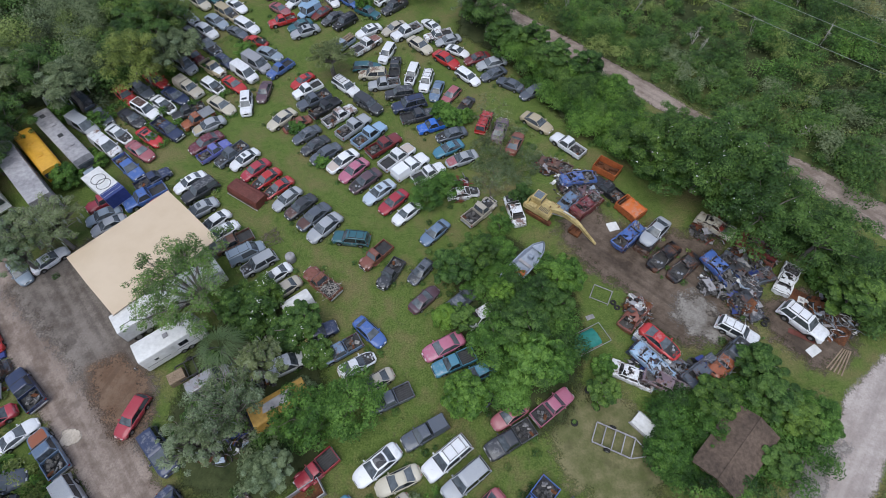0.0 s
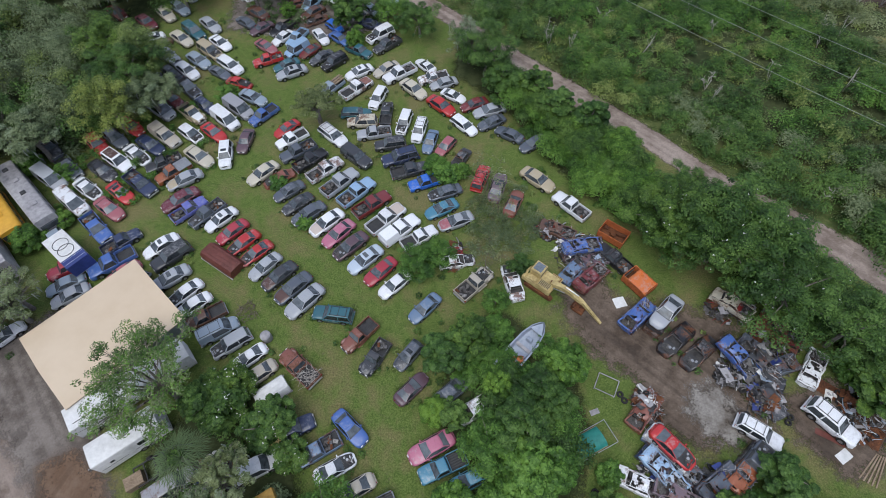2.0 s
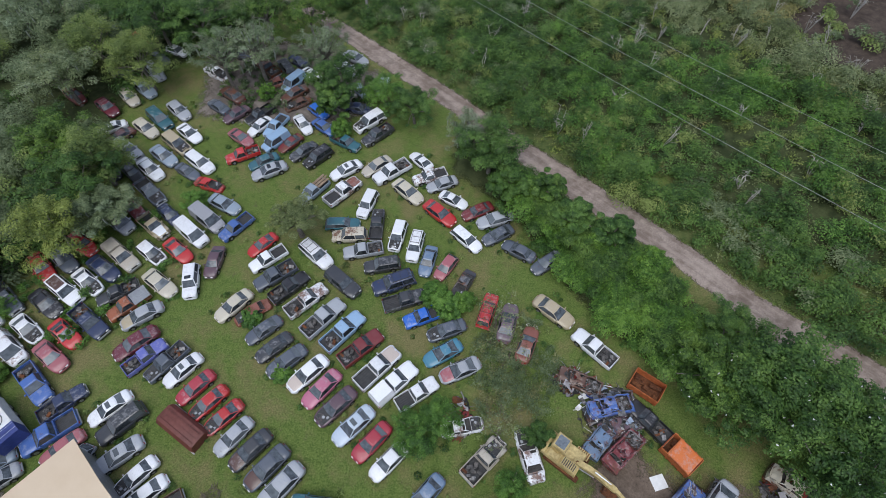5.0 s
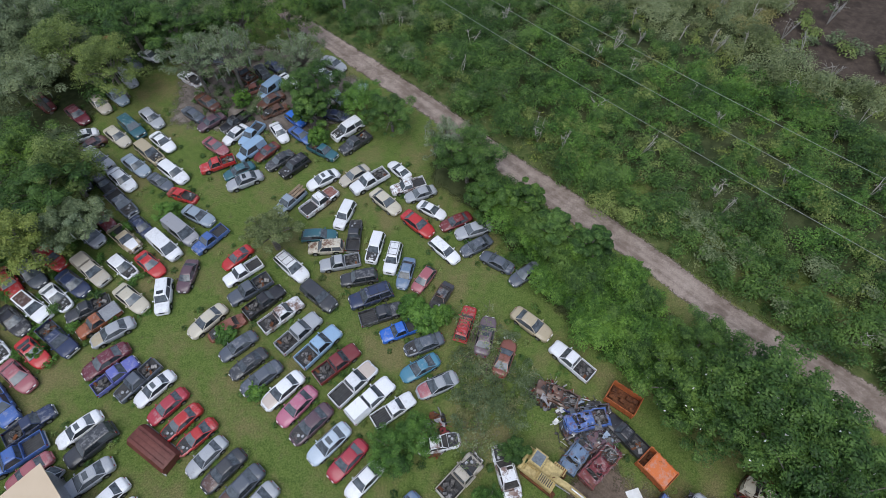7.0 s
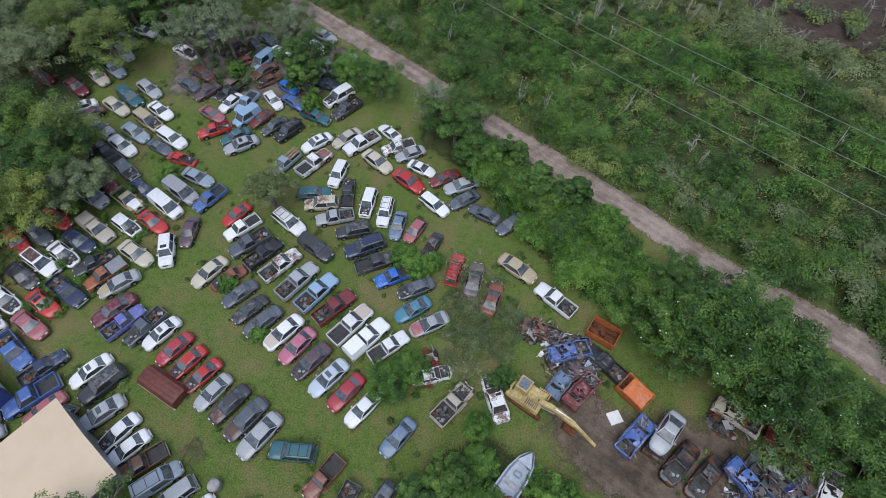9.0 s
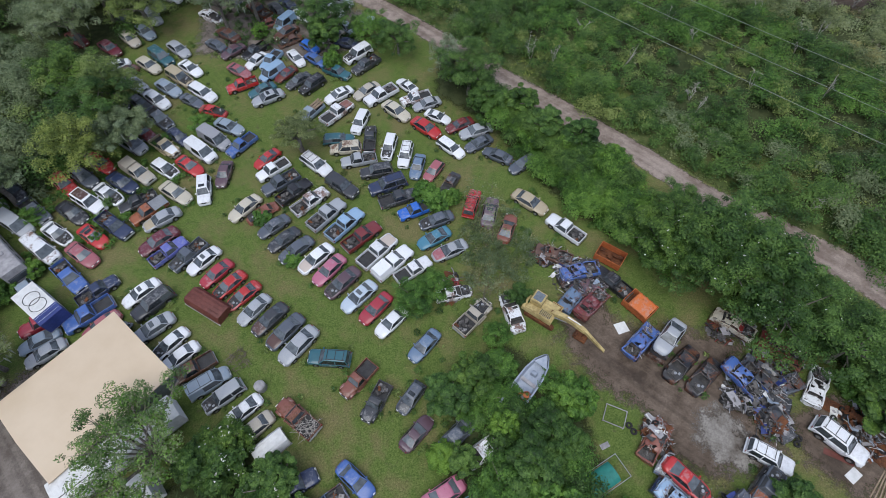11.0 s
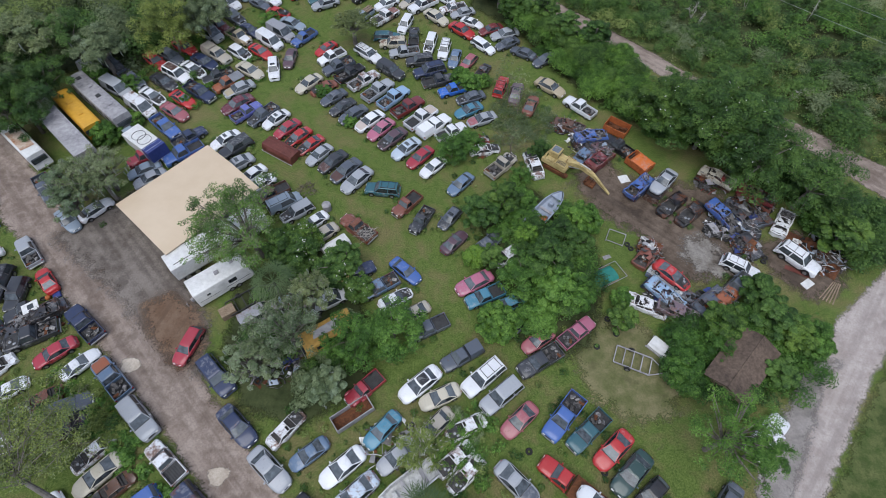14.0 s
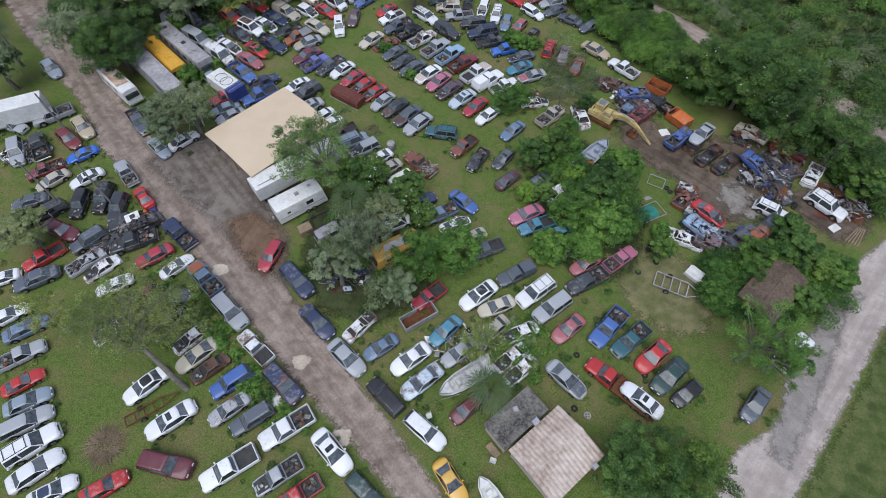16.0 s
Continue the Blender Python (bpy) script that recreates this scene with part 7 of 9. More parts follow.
    for s in (-1, 1):
        part("boom_cylinder", Shape().tube([(1.2, s * 0.35, 1.5), (3.0, s * 0.35, 2.2)], [0.09, 0.06], 8), CHROME, b)
    part("stick_cylinder", Shape().tube([(2.8, 0, 2.88), (4.6, 0, 2.82)], [0.1, 0.06], 8), CHROME, b)
    bk = Shape()
    for k in range(5):
        y = -0.5 + k * 0.25
        bk.tube([(4.6, y, 0.95), (4.3, y, 0.45), (4.6, y, 0.08), (5.2, y, 0.05)], [0.1, 0.09, 0.07, 0.03], 5)
    bk.box(4.5, -0.6, 0.15, 5.9, 0.6, 0.55, 0, 0.12)
    bk.box(4.4, -0.55, 0.7, 4.7, 0.55, 1.0, 0, 0.04)
    bk.tube([(5.2, 0, 0.5), (5.5, 0, 1.6)], 0.09, 6)
    part("bucket", bk, RUST, b, "rusty toothed grab bucket")


excavator()

# ---- scrap heaps ----
REDPANEL = plain("torn_red_panel", (0.12, 0.02, 0.018), (0.34, 0.035, 0.03), 4, 0.45)
SILVERY = plain("dull_pale_blue_panel", (0.26, 0.33, 0.42), (0.42, 0.48, 0.55), 4, 0.45, 0.1)
CRUSHED = {}
DENTED = paint_material("dented_car_paint", 0.10)


def crumple(p, k, much):
    """Buckles a point of sheet metal, in folds of two sizes."""
    p = Vector(p)
    return p + noise.noise_vector(p * 1.5 + Vector((9 * k, 0, 3))) * 0.15 * much + noise.noise_vector(p * 5.0 + Vector((0, 7 * k, 1))) * 0.055 * much


def sheet(s, at, nu, nv, k, much, slot=0, holes=0.0):
    """A buckled sheet over a grid of nu by nv cells; at(u, w) gives the flat surface. Holes are torn where the noise runs high."""
    n = len(s.v)
    s.v += [tuple(crumple(at(i / nu, j / nv), k, much)) for i in range(nu + 1) for j in range(nv + 1)]
    for i in range(nu):
        for j in range(nv):
            if holes and noise.noise(Vector((i * 0.45 + 5 * k, j * 0.5, 2.2))) > 0.5 - holes:
                continue
            a = n + i * (nv + 1) + j
            s.f.append((a, a + nv + 1, a + nv + 2, a + 1))
            s.s.append(slot)


def crushed_car(x, y, z, heading, colour, tilt=(0, 0), size=1.0, on="in the scrap heap"):
    """A squashed car body: buckled sides, an open engine bay, a caved roof on bent pillars, torn seats and struts inside."""
    k = int(abs(x * 7 + y * 13 + z * 5)) % 5
    m = pose(x, y, z, tilt[0], tilt[1], heading)
    if k in CRUSHED:
        root = copy_thing(CRUSHED[k], m @ Matrix.Scale(size / CRUSHED[k].scale[0], 4))
    else:
        rnd = random.Random(40 + k)
        root = CRUSHED[k] = thing("crushed_car", Matrix(), "", "")
        L, W, low = 2.15, 0.84, 0.12

        def brow(u):
            return 0.62 + 0.10 * math.sin(3.1 * u) + 0.05 * math.sin(11 * u + k)
        sh = Shape()
        for side in (-1, 1):
            sheet(sh, lambda u, w: (-L + 2 * L * u, side * (W + 0.05 * math.sin(math.pi * w)), low + w * (brow(u) - low)), 18, 3, k, 0.8)
            sheet(sh, lambda u, w: (-L + 2 * L * u, side * (W - 0.14 * w), brow(u) + 0.01), 18, 1, k, 0.8)
            sheet(sh, lambda u, w: (-L + 2 * L * u, side * (W - 0.16), low + 0.1 + w * (brow(u) - low - 0.12)), 12, 1, k, 0.6, 1)
        for end in (-1, 1):
            sheet(sh, lambda u, w: (end * (L + 0.06 * math.sin(math.pi * u)), -W + 2 * W * u, low + w * 0.46), 7, 2, k, 0.8)
            sheet(sh, lambda u, w: (end * (L - 0.2 * w), -W + 2 * W * u, 0.60), 7, 1, k, 0.8)
        sheet(sh, lambda u, w: (-L * 0.97 + 1.94 * L * u, -W * 0.9 + 1.8 * W * w, 0.27), 8, 4, k, 0.5, 1)
        if k != 1:
            sheet(sh, lambda u, w: (-L + 0.15 + 0.72 * u, -W * 0.86 + 1.72 * W * w, 0.70), 4, 6, k + 3, 0.9, 0, 0.05)
        if k in (1, 3):
            sheet(sh, lambda u, w: (1.05 + 0.95 * u, -W * 0.84 + 1.68 * W * w, 0.72 - 0.08 * u), 5, 6, k + 5, 1.1)
        part("shell", sh.mesh("shell", DENTED, ENGINE, smooth=25), None, root)
        ro = Shape()
        zr = (0.98, 1.08, 0.92, 1.12, 1.0)[k]
        sheet(ro, lambda u, w: (-1.0 + 1.45 * u, -0.60 + 1.2 * w, zr + 0.05 * math.sin(3.1 * w)), 7, 6, k + 1, 1.3, 0, 0.28 if k != 3 else 0.1)
        for side in (-1, 1):
            ro.tube([crumple(p, k, 0.8) for p in ((1.05, side * 0.76, 0.66), (0.46, side * 0.6, zr), (-0.3, side * 0.62, zr + 0.02), (-1.0, side * 0.6, zr), (-1.55, side * 0.74, 0.66))], 0.042, 5)
            ro.tube([crumple(p, k, 0.8) for p in ((-0.3, side * 0.8, 0.6), (-0.3, side * 0.62, zr))], 0.04, 5)
        for px in (0.46, -1.0):
            ro.tube([crumple(p, k, 0.8) for p in ((px, -0.6, zr), (px, 0, zr + 0.03), (px, 0.6, zr))], 0.04, 5)
        part("caved_roof", ro, DENTED, root)
        ins = Shape()
        for q in range(64):
            a = Vector((rnd.choice((rnd.uniform(0.8, 2.0), rnd.uniform(-2.0, 2.0))), rnd.uniform(-0.72, 0.72), rnd.uniform(0.42, 0.74)))
            d = Vector((rnd.uniform(-0.6, 0.6), rnd.uniform(-0.5, 0.5), rnd.uniform(-0.05, 0.3)))
            ins.tube([a, a + d * 0.5 + Vector((0, 0, 0.07)), a + d], rnd.uniform(0.012, 0.035), 4, rnd.choice((0, 0, 1, 2, 2)))
        tagged(part("torn_struts", ins, (SCRAP, RUST, GREYWHITE), root), kind="stuff")
        seat = Shape().box(-0.22, -0.3, 0, 0.22, 0.3, 0.2, 0, 0.05).box(-0.34, -0.3, 0.05, -0.18, 0.3, 0.56, 0, 0.05).mesh("torn_seat", SEATS)
        for q in range(2):
            part("torn_seat", seat, None, root).matrix_basis = pose(-0.35 - 0.5 * q, -0.34 + 0.68 * q, 0.36, rnd.uniform(-12, 12), rnd.uniform(-20, 5), rnd.uniform(-15, 15))
        en = Shape().box(1.15, -0.35, 0.3, 1.85, 0.3, 0.66, 0, 0.08)
        en.tube([(1.5, -0.05, 0.66), (1.5, -0.05, 0.74)], 0.17, 10, 1)
        en.box(1.2, 0.36, 0.45, 1.5, 0.6, 0.66, 1, 0.03)
        en.box(1.92, -0.5, 0.3, 2.0, 0.5, 0.66, 1, 0.02)
        part("engine", en, (ENGINE, SCRAP), root)
        root.matrix_basis = m @ Matrix.Scale(size, 4)
    c = COLOURS[colour]
    for o in root.children:
        o.color = (*[min(0.8, q * 1.05) for q in c], 1)
    return tagged(root, f"crumpled {SPOKEN.get(colour, colour)} crushed car body {on}", "scrap car", "crushed cars")


def scrap(name, x, y, rx, ry, height, count, seed, label, tones=(3, 3, 3, 3, 3, 0, 0, 1, 1, 2, 2, 8, 4, 5)):
    """Loose car parts heaped on the ground: buckled panels, pipes, bumpers, engine lumps, doors and tyres."""
    rnd, s = random.Random(seed), Shape()
    for k in range(int(count * 1.5)):
        a, q = rnd.uniform(0, 6.283), math.sqrt(rnd.random())
        px, py = x + rx * q * math.cos(a), y + ry * q * math.sin(a)
        pz = height * (1 - q * q) * rnd.uniform(0.25, 1.0) + 0.05
        turn = Matrix.Translation((px, py, pz)) @ Euler((rnd.uniform(-0.6, 0.6), rnd.uniform(-0.6, 0.6), rnd.uniform(0, 6.28))).to_matrix().to_4x4()
        kind, slot = rnd.random(), rnd.choice(tones)
        if kind < 0.22:  # a buckled panel
            l, w = rnd.uniform(0.2, 0.55), rnd.uniform(0.12, 0.34)
            v = [turn @ crumple((-l + l * i, -w + w * j, 0.10 * math.sin(i * 1.4)), k, 1.2) for i in range(3) for j in range(3)]
            s.add(v, [(3 * i + j, 3 * i + 3 + j, 3 * i + 4 + j, 3 * i + 1 + j) for i in range(2) for j in range(2)], slot)
        elif kind < 0.62:  # pipes, frames and struts
            l = rnd.uniform(0.25, 0.95)
            s.tube([turn @ Vector((-l, 0, 0)), turn @ Vector((0, rnd.uniform(-0.25, 0.25), 0.06)), turn @ Vector((l, rnd.uniform(-0.1, 0.1), 0))], rnd.uniform(0.015, 0.05), 4, slot)
        elif kind < 0.84:  # lumps
            a, b, c = rnd.uniform(0.06, 0.24), rnd.uniform(0.06, 0.2), rnd.uniform(0.05, 0.16)
            s.box(-a, -b, -c, a, b, c, rnd.choice((3, 3, 3, 0, 1, slot)), 0.04, turn)
        elif kind < 0.92:  # a bent bumper
            l = rnd.uniform(0.5, 0.85)
            s.tube([turn @ Vector((l * t, 0.22 * t * t, 0)) for t in (-1, -0.6, 0, 0.6, 1)], 0.075, 5, slot)
        else:
            s.ring((px, py, pz + 0.05), turn.to_3x3() @ Vector((0, 0, 1)), 0.24, 0.09, 10, 6)
    for k in range(int(count * 0.05) if height > 0.8 else 2):  # torn doors and wings on top
        a, q = rnd.uniform(0, 6.283), math.sqrt(rnd.random()) * 0.85
        turn = Matrix.Translation((x + rx * q * math.cos(a), y + ry * q * math.sin(a), height * (1 - q * q) * 0.95 + 0.22)) @ Euler((rnd.uniform(-0.6, 0.6), rnd.uniform(-0.6, 0.6), rnd.uniform(0, 6.28))).to_matrix().to_4x4()
        l, w = rnd.uniform(0.4, 0.75), rnd.uniform(0.25, 0.45)
        v = [turn @ crumple((-l + 2 * l * i / 4, -w + 2 * w * j / 3, 0.08 * math.sin(i)), k + 11, 1.0) for i in range(5) for j in range(4)]
        s.add(v, [(4 * i + j, 4 * i + 4 + j, 4 * i + 5 + j, 4 * i + 1 + j) for i in range(4) for j in range(3) if (i, j) != (1, 1)], rnd.choice(tones))
    ob = new(name, s.mesh(name, SCRAP, RUST, GREYWHITE, ENGINE, BLUEPAINT, WHITE, RUBBER, REDPANEL, SILVERY))
    return tagged(ob, label, "scrap heap", kind="stuff")


for args in (
        # by the digger
        (15.4, 40.6, 0.0, 15, "charcoal"), (16.2, 41.6, 0.0, 8, "slate"), (15.6, 40.9, 0.72, 12, "blue"), (14.6, 38.2, 0.0, 46, "steel"), (16.4, 37.2, 0.0, 42, "maroon"), (16.1, 36.9, 0.70, 40, "darkred"),
        (16.6, 39.3, 0.0, 20, "plum"), (13.3, 43.6, 0.0, -25, "rustbrown"),
        # the blue and silver stacks
        (20.6, 32.6, 0.0, 42, "navy"), (20.3, 32.4, 0.68, 40, "blue"), (22.9, 32.2, 0.0, 48, "rustbrown"), (23.0, 32.4, 0.7, 48, "charcoal"),
        # the great heap
        (29.7, 28.3, 0.0, -58, "navy"), (29.3, 28.0, 0.70, -58, "blue"), (31.9, 28.6, 0.0, -50, "slate"), (31.4, 26.4, 0.0, -35, "charcoal"), (31.0, 27.4, 0.66, -55, "charcoal"), (33.2, 27.2, 0.0, 15, "slate"),
        (30.6, 33.9, 0.0, -44, "rustbrown"), (30.4, 33.7, 0.64, -44, "cream"), (34.5, 30.7, 0.0, -40, "rustred"), (34.4, 30.9, 0.62, -38, "darkred"), (31.2, 24.2, 0.0, -70, "charcoal"), (36.6, 27.0, 0.0, 52, "white"),
        # under and beside the red coupe
        (19.3, 22.8, 0.0, 47, "rustred"), (20.6, 19.3, 0.0, -46, "steel"), (20.6, 19.4, 0.70, -46, "white"), (19.6, 17.6, 0.0, -50, "navy"), (19.7, 17.4, 0.68, -52, "lightblue"), (17.7, 16.3, 0.0, -24, "white"),
        (20.7, 15.4, 0.0, -32, "plum"), (20.6, 15.3, 0.62, -30, "mauve"), (22.4, 17.0, 0.0, -40, "slate"),
        # the dark stack
        (24.4, 16.4, 0.0, 36, "charcoal"), (24.3, 16.5, 0.70, 34, "slate"), (26.0, 16.7, 0.0, 38, "slate"), (25.8, 16.5, 0.68, 38, "rustorange"), (27.8, 18.2, 0.0, 40, "charcoal")):
    rr = random.Random(args[0] * args[1])
    crushed_car(*args, tilt=(rr.uniform(-4, 4), rr.uniform(-4, 4)))
vehicle("coupe", "red", 20.6, 19.2, -49, 1.02, hoodoff=True, z=1.42, on="stacked on crushed cars")
vehicle("coupe", "silver", 23.0, 32.4, 225, 1.06, z=1.38, on="stacked on crushed cars")
vehicle("pickup", "slate", 27.7, 18.1, 42, 0.93, z=0.68, hoodoff=True, on="stacked on crushed cars")
vehicle("wreck", "black", 24.0, 30.0, 220, 1.06, on="burnt out in the mud")
vehicle("wreck", "black", 25.9, 28.6, 219, 1.06, on="burnt out in the mud")
COOL, WARM = (3, 3, 3, 3, 3, 0, 8, 4, 2, 5), (3, 3, 3, 1, 1, 1, 7, 2, 2, 0)
scrap("scrap_pile", 30.8, 27.2, 3.2, 2.8, 1.5, 230, 61, "heap of torn mixed scrap metal", COOL)
scrap("scrap_pile", 15.6, 40.4, 3.0, 3.0, 1.3, 120, 62, "heap of torn blue and red scrap metal", COOL)
scrap("scrap_pile", 30.6, 33.7, 2.6, 1.8, 1.2, 90, 63, "heap of pale bent scrap metal", WARM)
scrap("scrap_pile", 34.4, 30.4, 2.6, 1.8, 1.0, 130, 64, "heap of rusty red scrap metal", WARM)
scrap("scrap_pile", 19.7, 23.3, 1.3, 1.9, 1.1, 110, 65, "scrap heaped on a rusty bed", (3, 1, 1, 1, 2, 2, 5))
scrap("scrap_pile", 20.4, 17.0, 3.0, 2.2, 1.2, 130, 66, "heap of scrap under the red car", COOL)
scrap("scrap_pile", 25.4, 16.9, 2.4, 1.4, 1.2, 60, 67, "scrap heaped on stacked cars")
scrap("scrap_pile", 31.2, 23.8, 1.7, 1.5, 0.9, 130, 68, "low heap of wheels and pipes")
scrap("scrap_pile", 28.0, 26.2, 1.0, 0.9, 0.6, 50, 76, "small heap of engine parts on the mud", (3, 3, 3, 0, 2))
scrap("scrap_pile", 12.6, 43.8, 2.0, 1.4, 0.6, 90, 69, "scattered scrap in the grass", WARM)
scrap("scrap_pile", 39.4, 22.6, 3.0, 2.6, 0.5, 130, 70, "scattered scrap and sheets at the yard's edge", (2, 2, 5, 1, 1, 0, 8))
scrap("scrap_pile", 1.2, 40.2, 1.2, 2.0, 0.6, 70, 71, "rusty parts lying in the weeds", WARM)
scrap("scrap_pile", -21.5, 10.5, 3.0, 2.6, 0.6, 130, 72, "clutter under the grove")
scrap("scrap_pile", -9.0, 2.4, 3.4, 2.2, 0.35, 70, 73, "white debris scattered on the grass", (2, 5, 3))
for args in ((-46.6, 15.9, 0.0, -140, "slate"), (-46.9, 15.6, 0.66, -146, "black"), (-49.6, 13.4, 0.0, -132, "charcoal"), (-51.4, 10.6, 0.0, -132, "silver")):
    crushed_car(*args, on="beside the dirt lane")
scrap("scrap_pile", -47.4, 14.9, 3.0, 2.0, 0.9, 130, 77, "dark heap of stripped truck parts", (3, 3, 3, 3, 0, 0, 2))
scrap("scrap_pile", -66.6, 27.2, 3.2, 2.4, 0.7, 130, 78, "pale clutter between old trucks", (3, 3, 0, 2, 2, 5, 8))
solid("roof_panel", Shape().box(-0.8, -0.6, 0, 0.8, 0.6, 0.05, 0, 0.03).box(-0.25, -0.3, 0.05, 0.35, 0.3, 0.065, 1), (WHITE, GLASS), pose(-47.6, 16.2, 1.62, 3, -2, 33), "white roof panel with a sunroof on stripped trucks", "roof panel")
tub = thing("plastic_tub", place(-47.0, 18.1, 35), "blue plastic tub with an orange ball beside it", "tub")
part("tub", Shape().box(0.1, -0.45, 0, 0.9, 0.45, 0.32, 0, 0.05), BLUEPAINT, tub)
ball = bmesh.new()
bmesh.ops.create_icosphere(ball, subdivisions=2, radius=0.28)
ball_mesh = bpy.data.meshes.new("ball")
ball.to_mesh(ball_mesh)
ball_mesh.materials.append(ORANGE)
part("ball", ball_mesh, None, tub, "faded orange ball").location = (-0.35, 0.1, 0.28)
scrap("scrap_pile", -44.0, 4.2, 4.5, 2.4, 0.5, 170, 74, "grey debris beneath the bare tree")
scrap("scrap_pile", -20.0, 16.5, 3.0, 2.0, 0.6, 120, 75, "clutter beside the parked trailers")


BLOTCHED = paint_material("blotched_orange_plate", 0.07)


def skip(x, y, heading, label, lidded=False):
    b = thing("steel_skip", place(x, y, heading), label, "dumpster")
    L, W, H, t = 1.55, 1.05, 1.15, 0.06
    part("floor_plate", Shape().box(-L, -W, 0.1, L, W, 0.18), RUST, b)
    for s in (-1, 1):
        part("side_panel", Shape().box(-L, s * W - (t if s > 0 else 0), 0.18, L, s * W + (0 if s > 0 else t), H), ORANGE, b)
        part("end_panel", Shape().box(s * L - (t if s > 0 else 0), -W + t, 0.18, s * L + (0 if s > 0 else t), W - t, H), ORANGE, b)
        for k in range(5):
            part("rib", Shape().box(-L + 0.15 + k * 0.68, s * (W + 0.04) - 0.04, 0.15, -L + 0.25 + k * 0.68, s * (W + 0.04) + 0.04, H - 0.02), ORANGE, b)
    if lidded:
        top = Shape()
        sheet(top, lambda u, w: (-L + 0.75 + (2 * L - 0.85) * u, -W + t + 2 * (W - t) * w, H - 0.06), 5, 4, 2, 0.35)
        part("top_plate", top, BLOTCHED, b, "orange top plate with rust blotches")
        part("cross_bar", Shape().box(-L + 0.65, -W + t, H - 0.12, -L + 0.75, W - t, H - 0.01), ORANGE, b)
    sc = Shape()
    rnd = random.Random(int(x))
    for k in range(16):
        px, py = rnd.uniform(-1.3, 1.3), rnd.uniform(-0.8, 0.8)
        sc.box(px - 0.25, py - 0.2, 0.18, px + 0.25, py + 0.2, rnd.uniform(0.3, 0.75), 0, 0.04)
    tagged(part("contents", sc, RUST, b), kind="stuff")
    return b


skip(19.7, 43.0, -38, "faded orange steel skip full of rusty scrap")
for o in skip(21.4, 36.6, -52, "bright orange steel skip with a rust-blotched top", True).children:
    o.color = (0.62, 0.16, 0.035, 1)

# ---- boats, tarps, trailers and loose things ----


def boat(x, y, heading, L, W, z, mat, label, trailer=False):
    b = thing("boat", place(x, y, heading, z), label, "boat")
    st = [(-0.5, 0.92, 0.0), (-0.2, 1.0, 0.0), (0.15, 0.95, 0.02), (0.35, 0.7, 0.08), (0.47, 0.28, 0.2), (0.5, 0.03, 0.3)]
    v = []
    for u, w, rise in st:
        h = W * w / 2
        v += [(u * L, 0, 0.05 + rise), (u * L, h * 0.75, 0.25 + rise), (u * L, h, 0.85 + rise * 0.6), (u * L, h * 0.86, 0.87 + rise * 0.6), (u * L, h * 0.7, 0.35 + rise), (u * L, 0, 0.3 + rise)]
    s = Shape()
    for m in (1, -1):
        vv = [(a, m * c, d) for a, c, d in v]
        f = [(6 * i + k, 6 * i + 6 + k, 6 * i + 7 + k, 6 * i + k + 1) for i in range(len(st) - 1) for k in range(5)]
        f.append((0, 1, 2, 3, 4, 5))
        s.add(vv, f if m > 0 else [q[::-1] for q in f])
    part("hull", s, mat, b)
    for u in (-0.3, 0.0):
        part("thwart", Shape().box(u * L - 0.18, -W * 0.38, 0.5, u * L + 0.18, W * 0.38, 0.56), GREYWHITE, b)
    part("console", Shape().box(0.12 * L, -0.3, 0.35, 0.12 * L + 0.4, 0.3, 0.95, 0, 0.06), mat, b)
    part("foredeck", Shape().add([(0.3 * L, -W * 0.33, 0.9), (0.3 * L, W * 0.33, 0.9), (0.48 * L, 0, 1.02)], [(0, 1, 2)]), mat, b)
    part("outboard", Shape().box(-0.5 * L - 0.35, -0.18, 0.5, -0.5 * L, 0.18, 1.15, 0, 0.08), TRIM, b)
    if trailer:
        part("trailer_tongue", Shape().tube([(0.2 * L, -W * 0.4, -0.1), (0.5 * L + 1.3, 0, -0.1), (0.2 * L, W * 0.4, -0.1)], 0.05, 6), GALV, b)
        wheels_under(b, (-0.15 * L,), W * 0.52, 0.3)
        for o in b.children:
            if o.name.startswith("wheel"):
                o.location.z -= z
    return b


boat(8.2, 28.8, 48, 6.8, 2.3, 0.5, plain("aluminium_boat_grey", (0.24, 0.28, 0.34), (0.38, 0.42, 0.48), 3, 0.5, 0.3), "grey aluminium boat lying among the bushes")
boat(-7.9, -1.5, 214, 6.4, 2.1, 0.35, plain("stained_white_hull", (0.26, 0.26, 0.24), (0.62, 0.62, 0.60), 3.0, 0.6), "pale dirty boat on a road trailer", True)
boat(-5.4, -12.4, 125, 4.6, 1.7, 0.15, WHITE, "small open white boat on the grass")
boat(6.8, 26.6, 40, 3.6, 1.7, 0.2, ORANGE, "small boat with an orange side in the undergrowth")


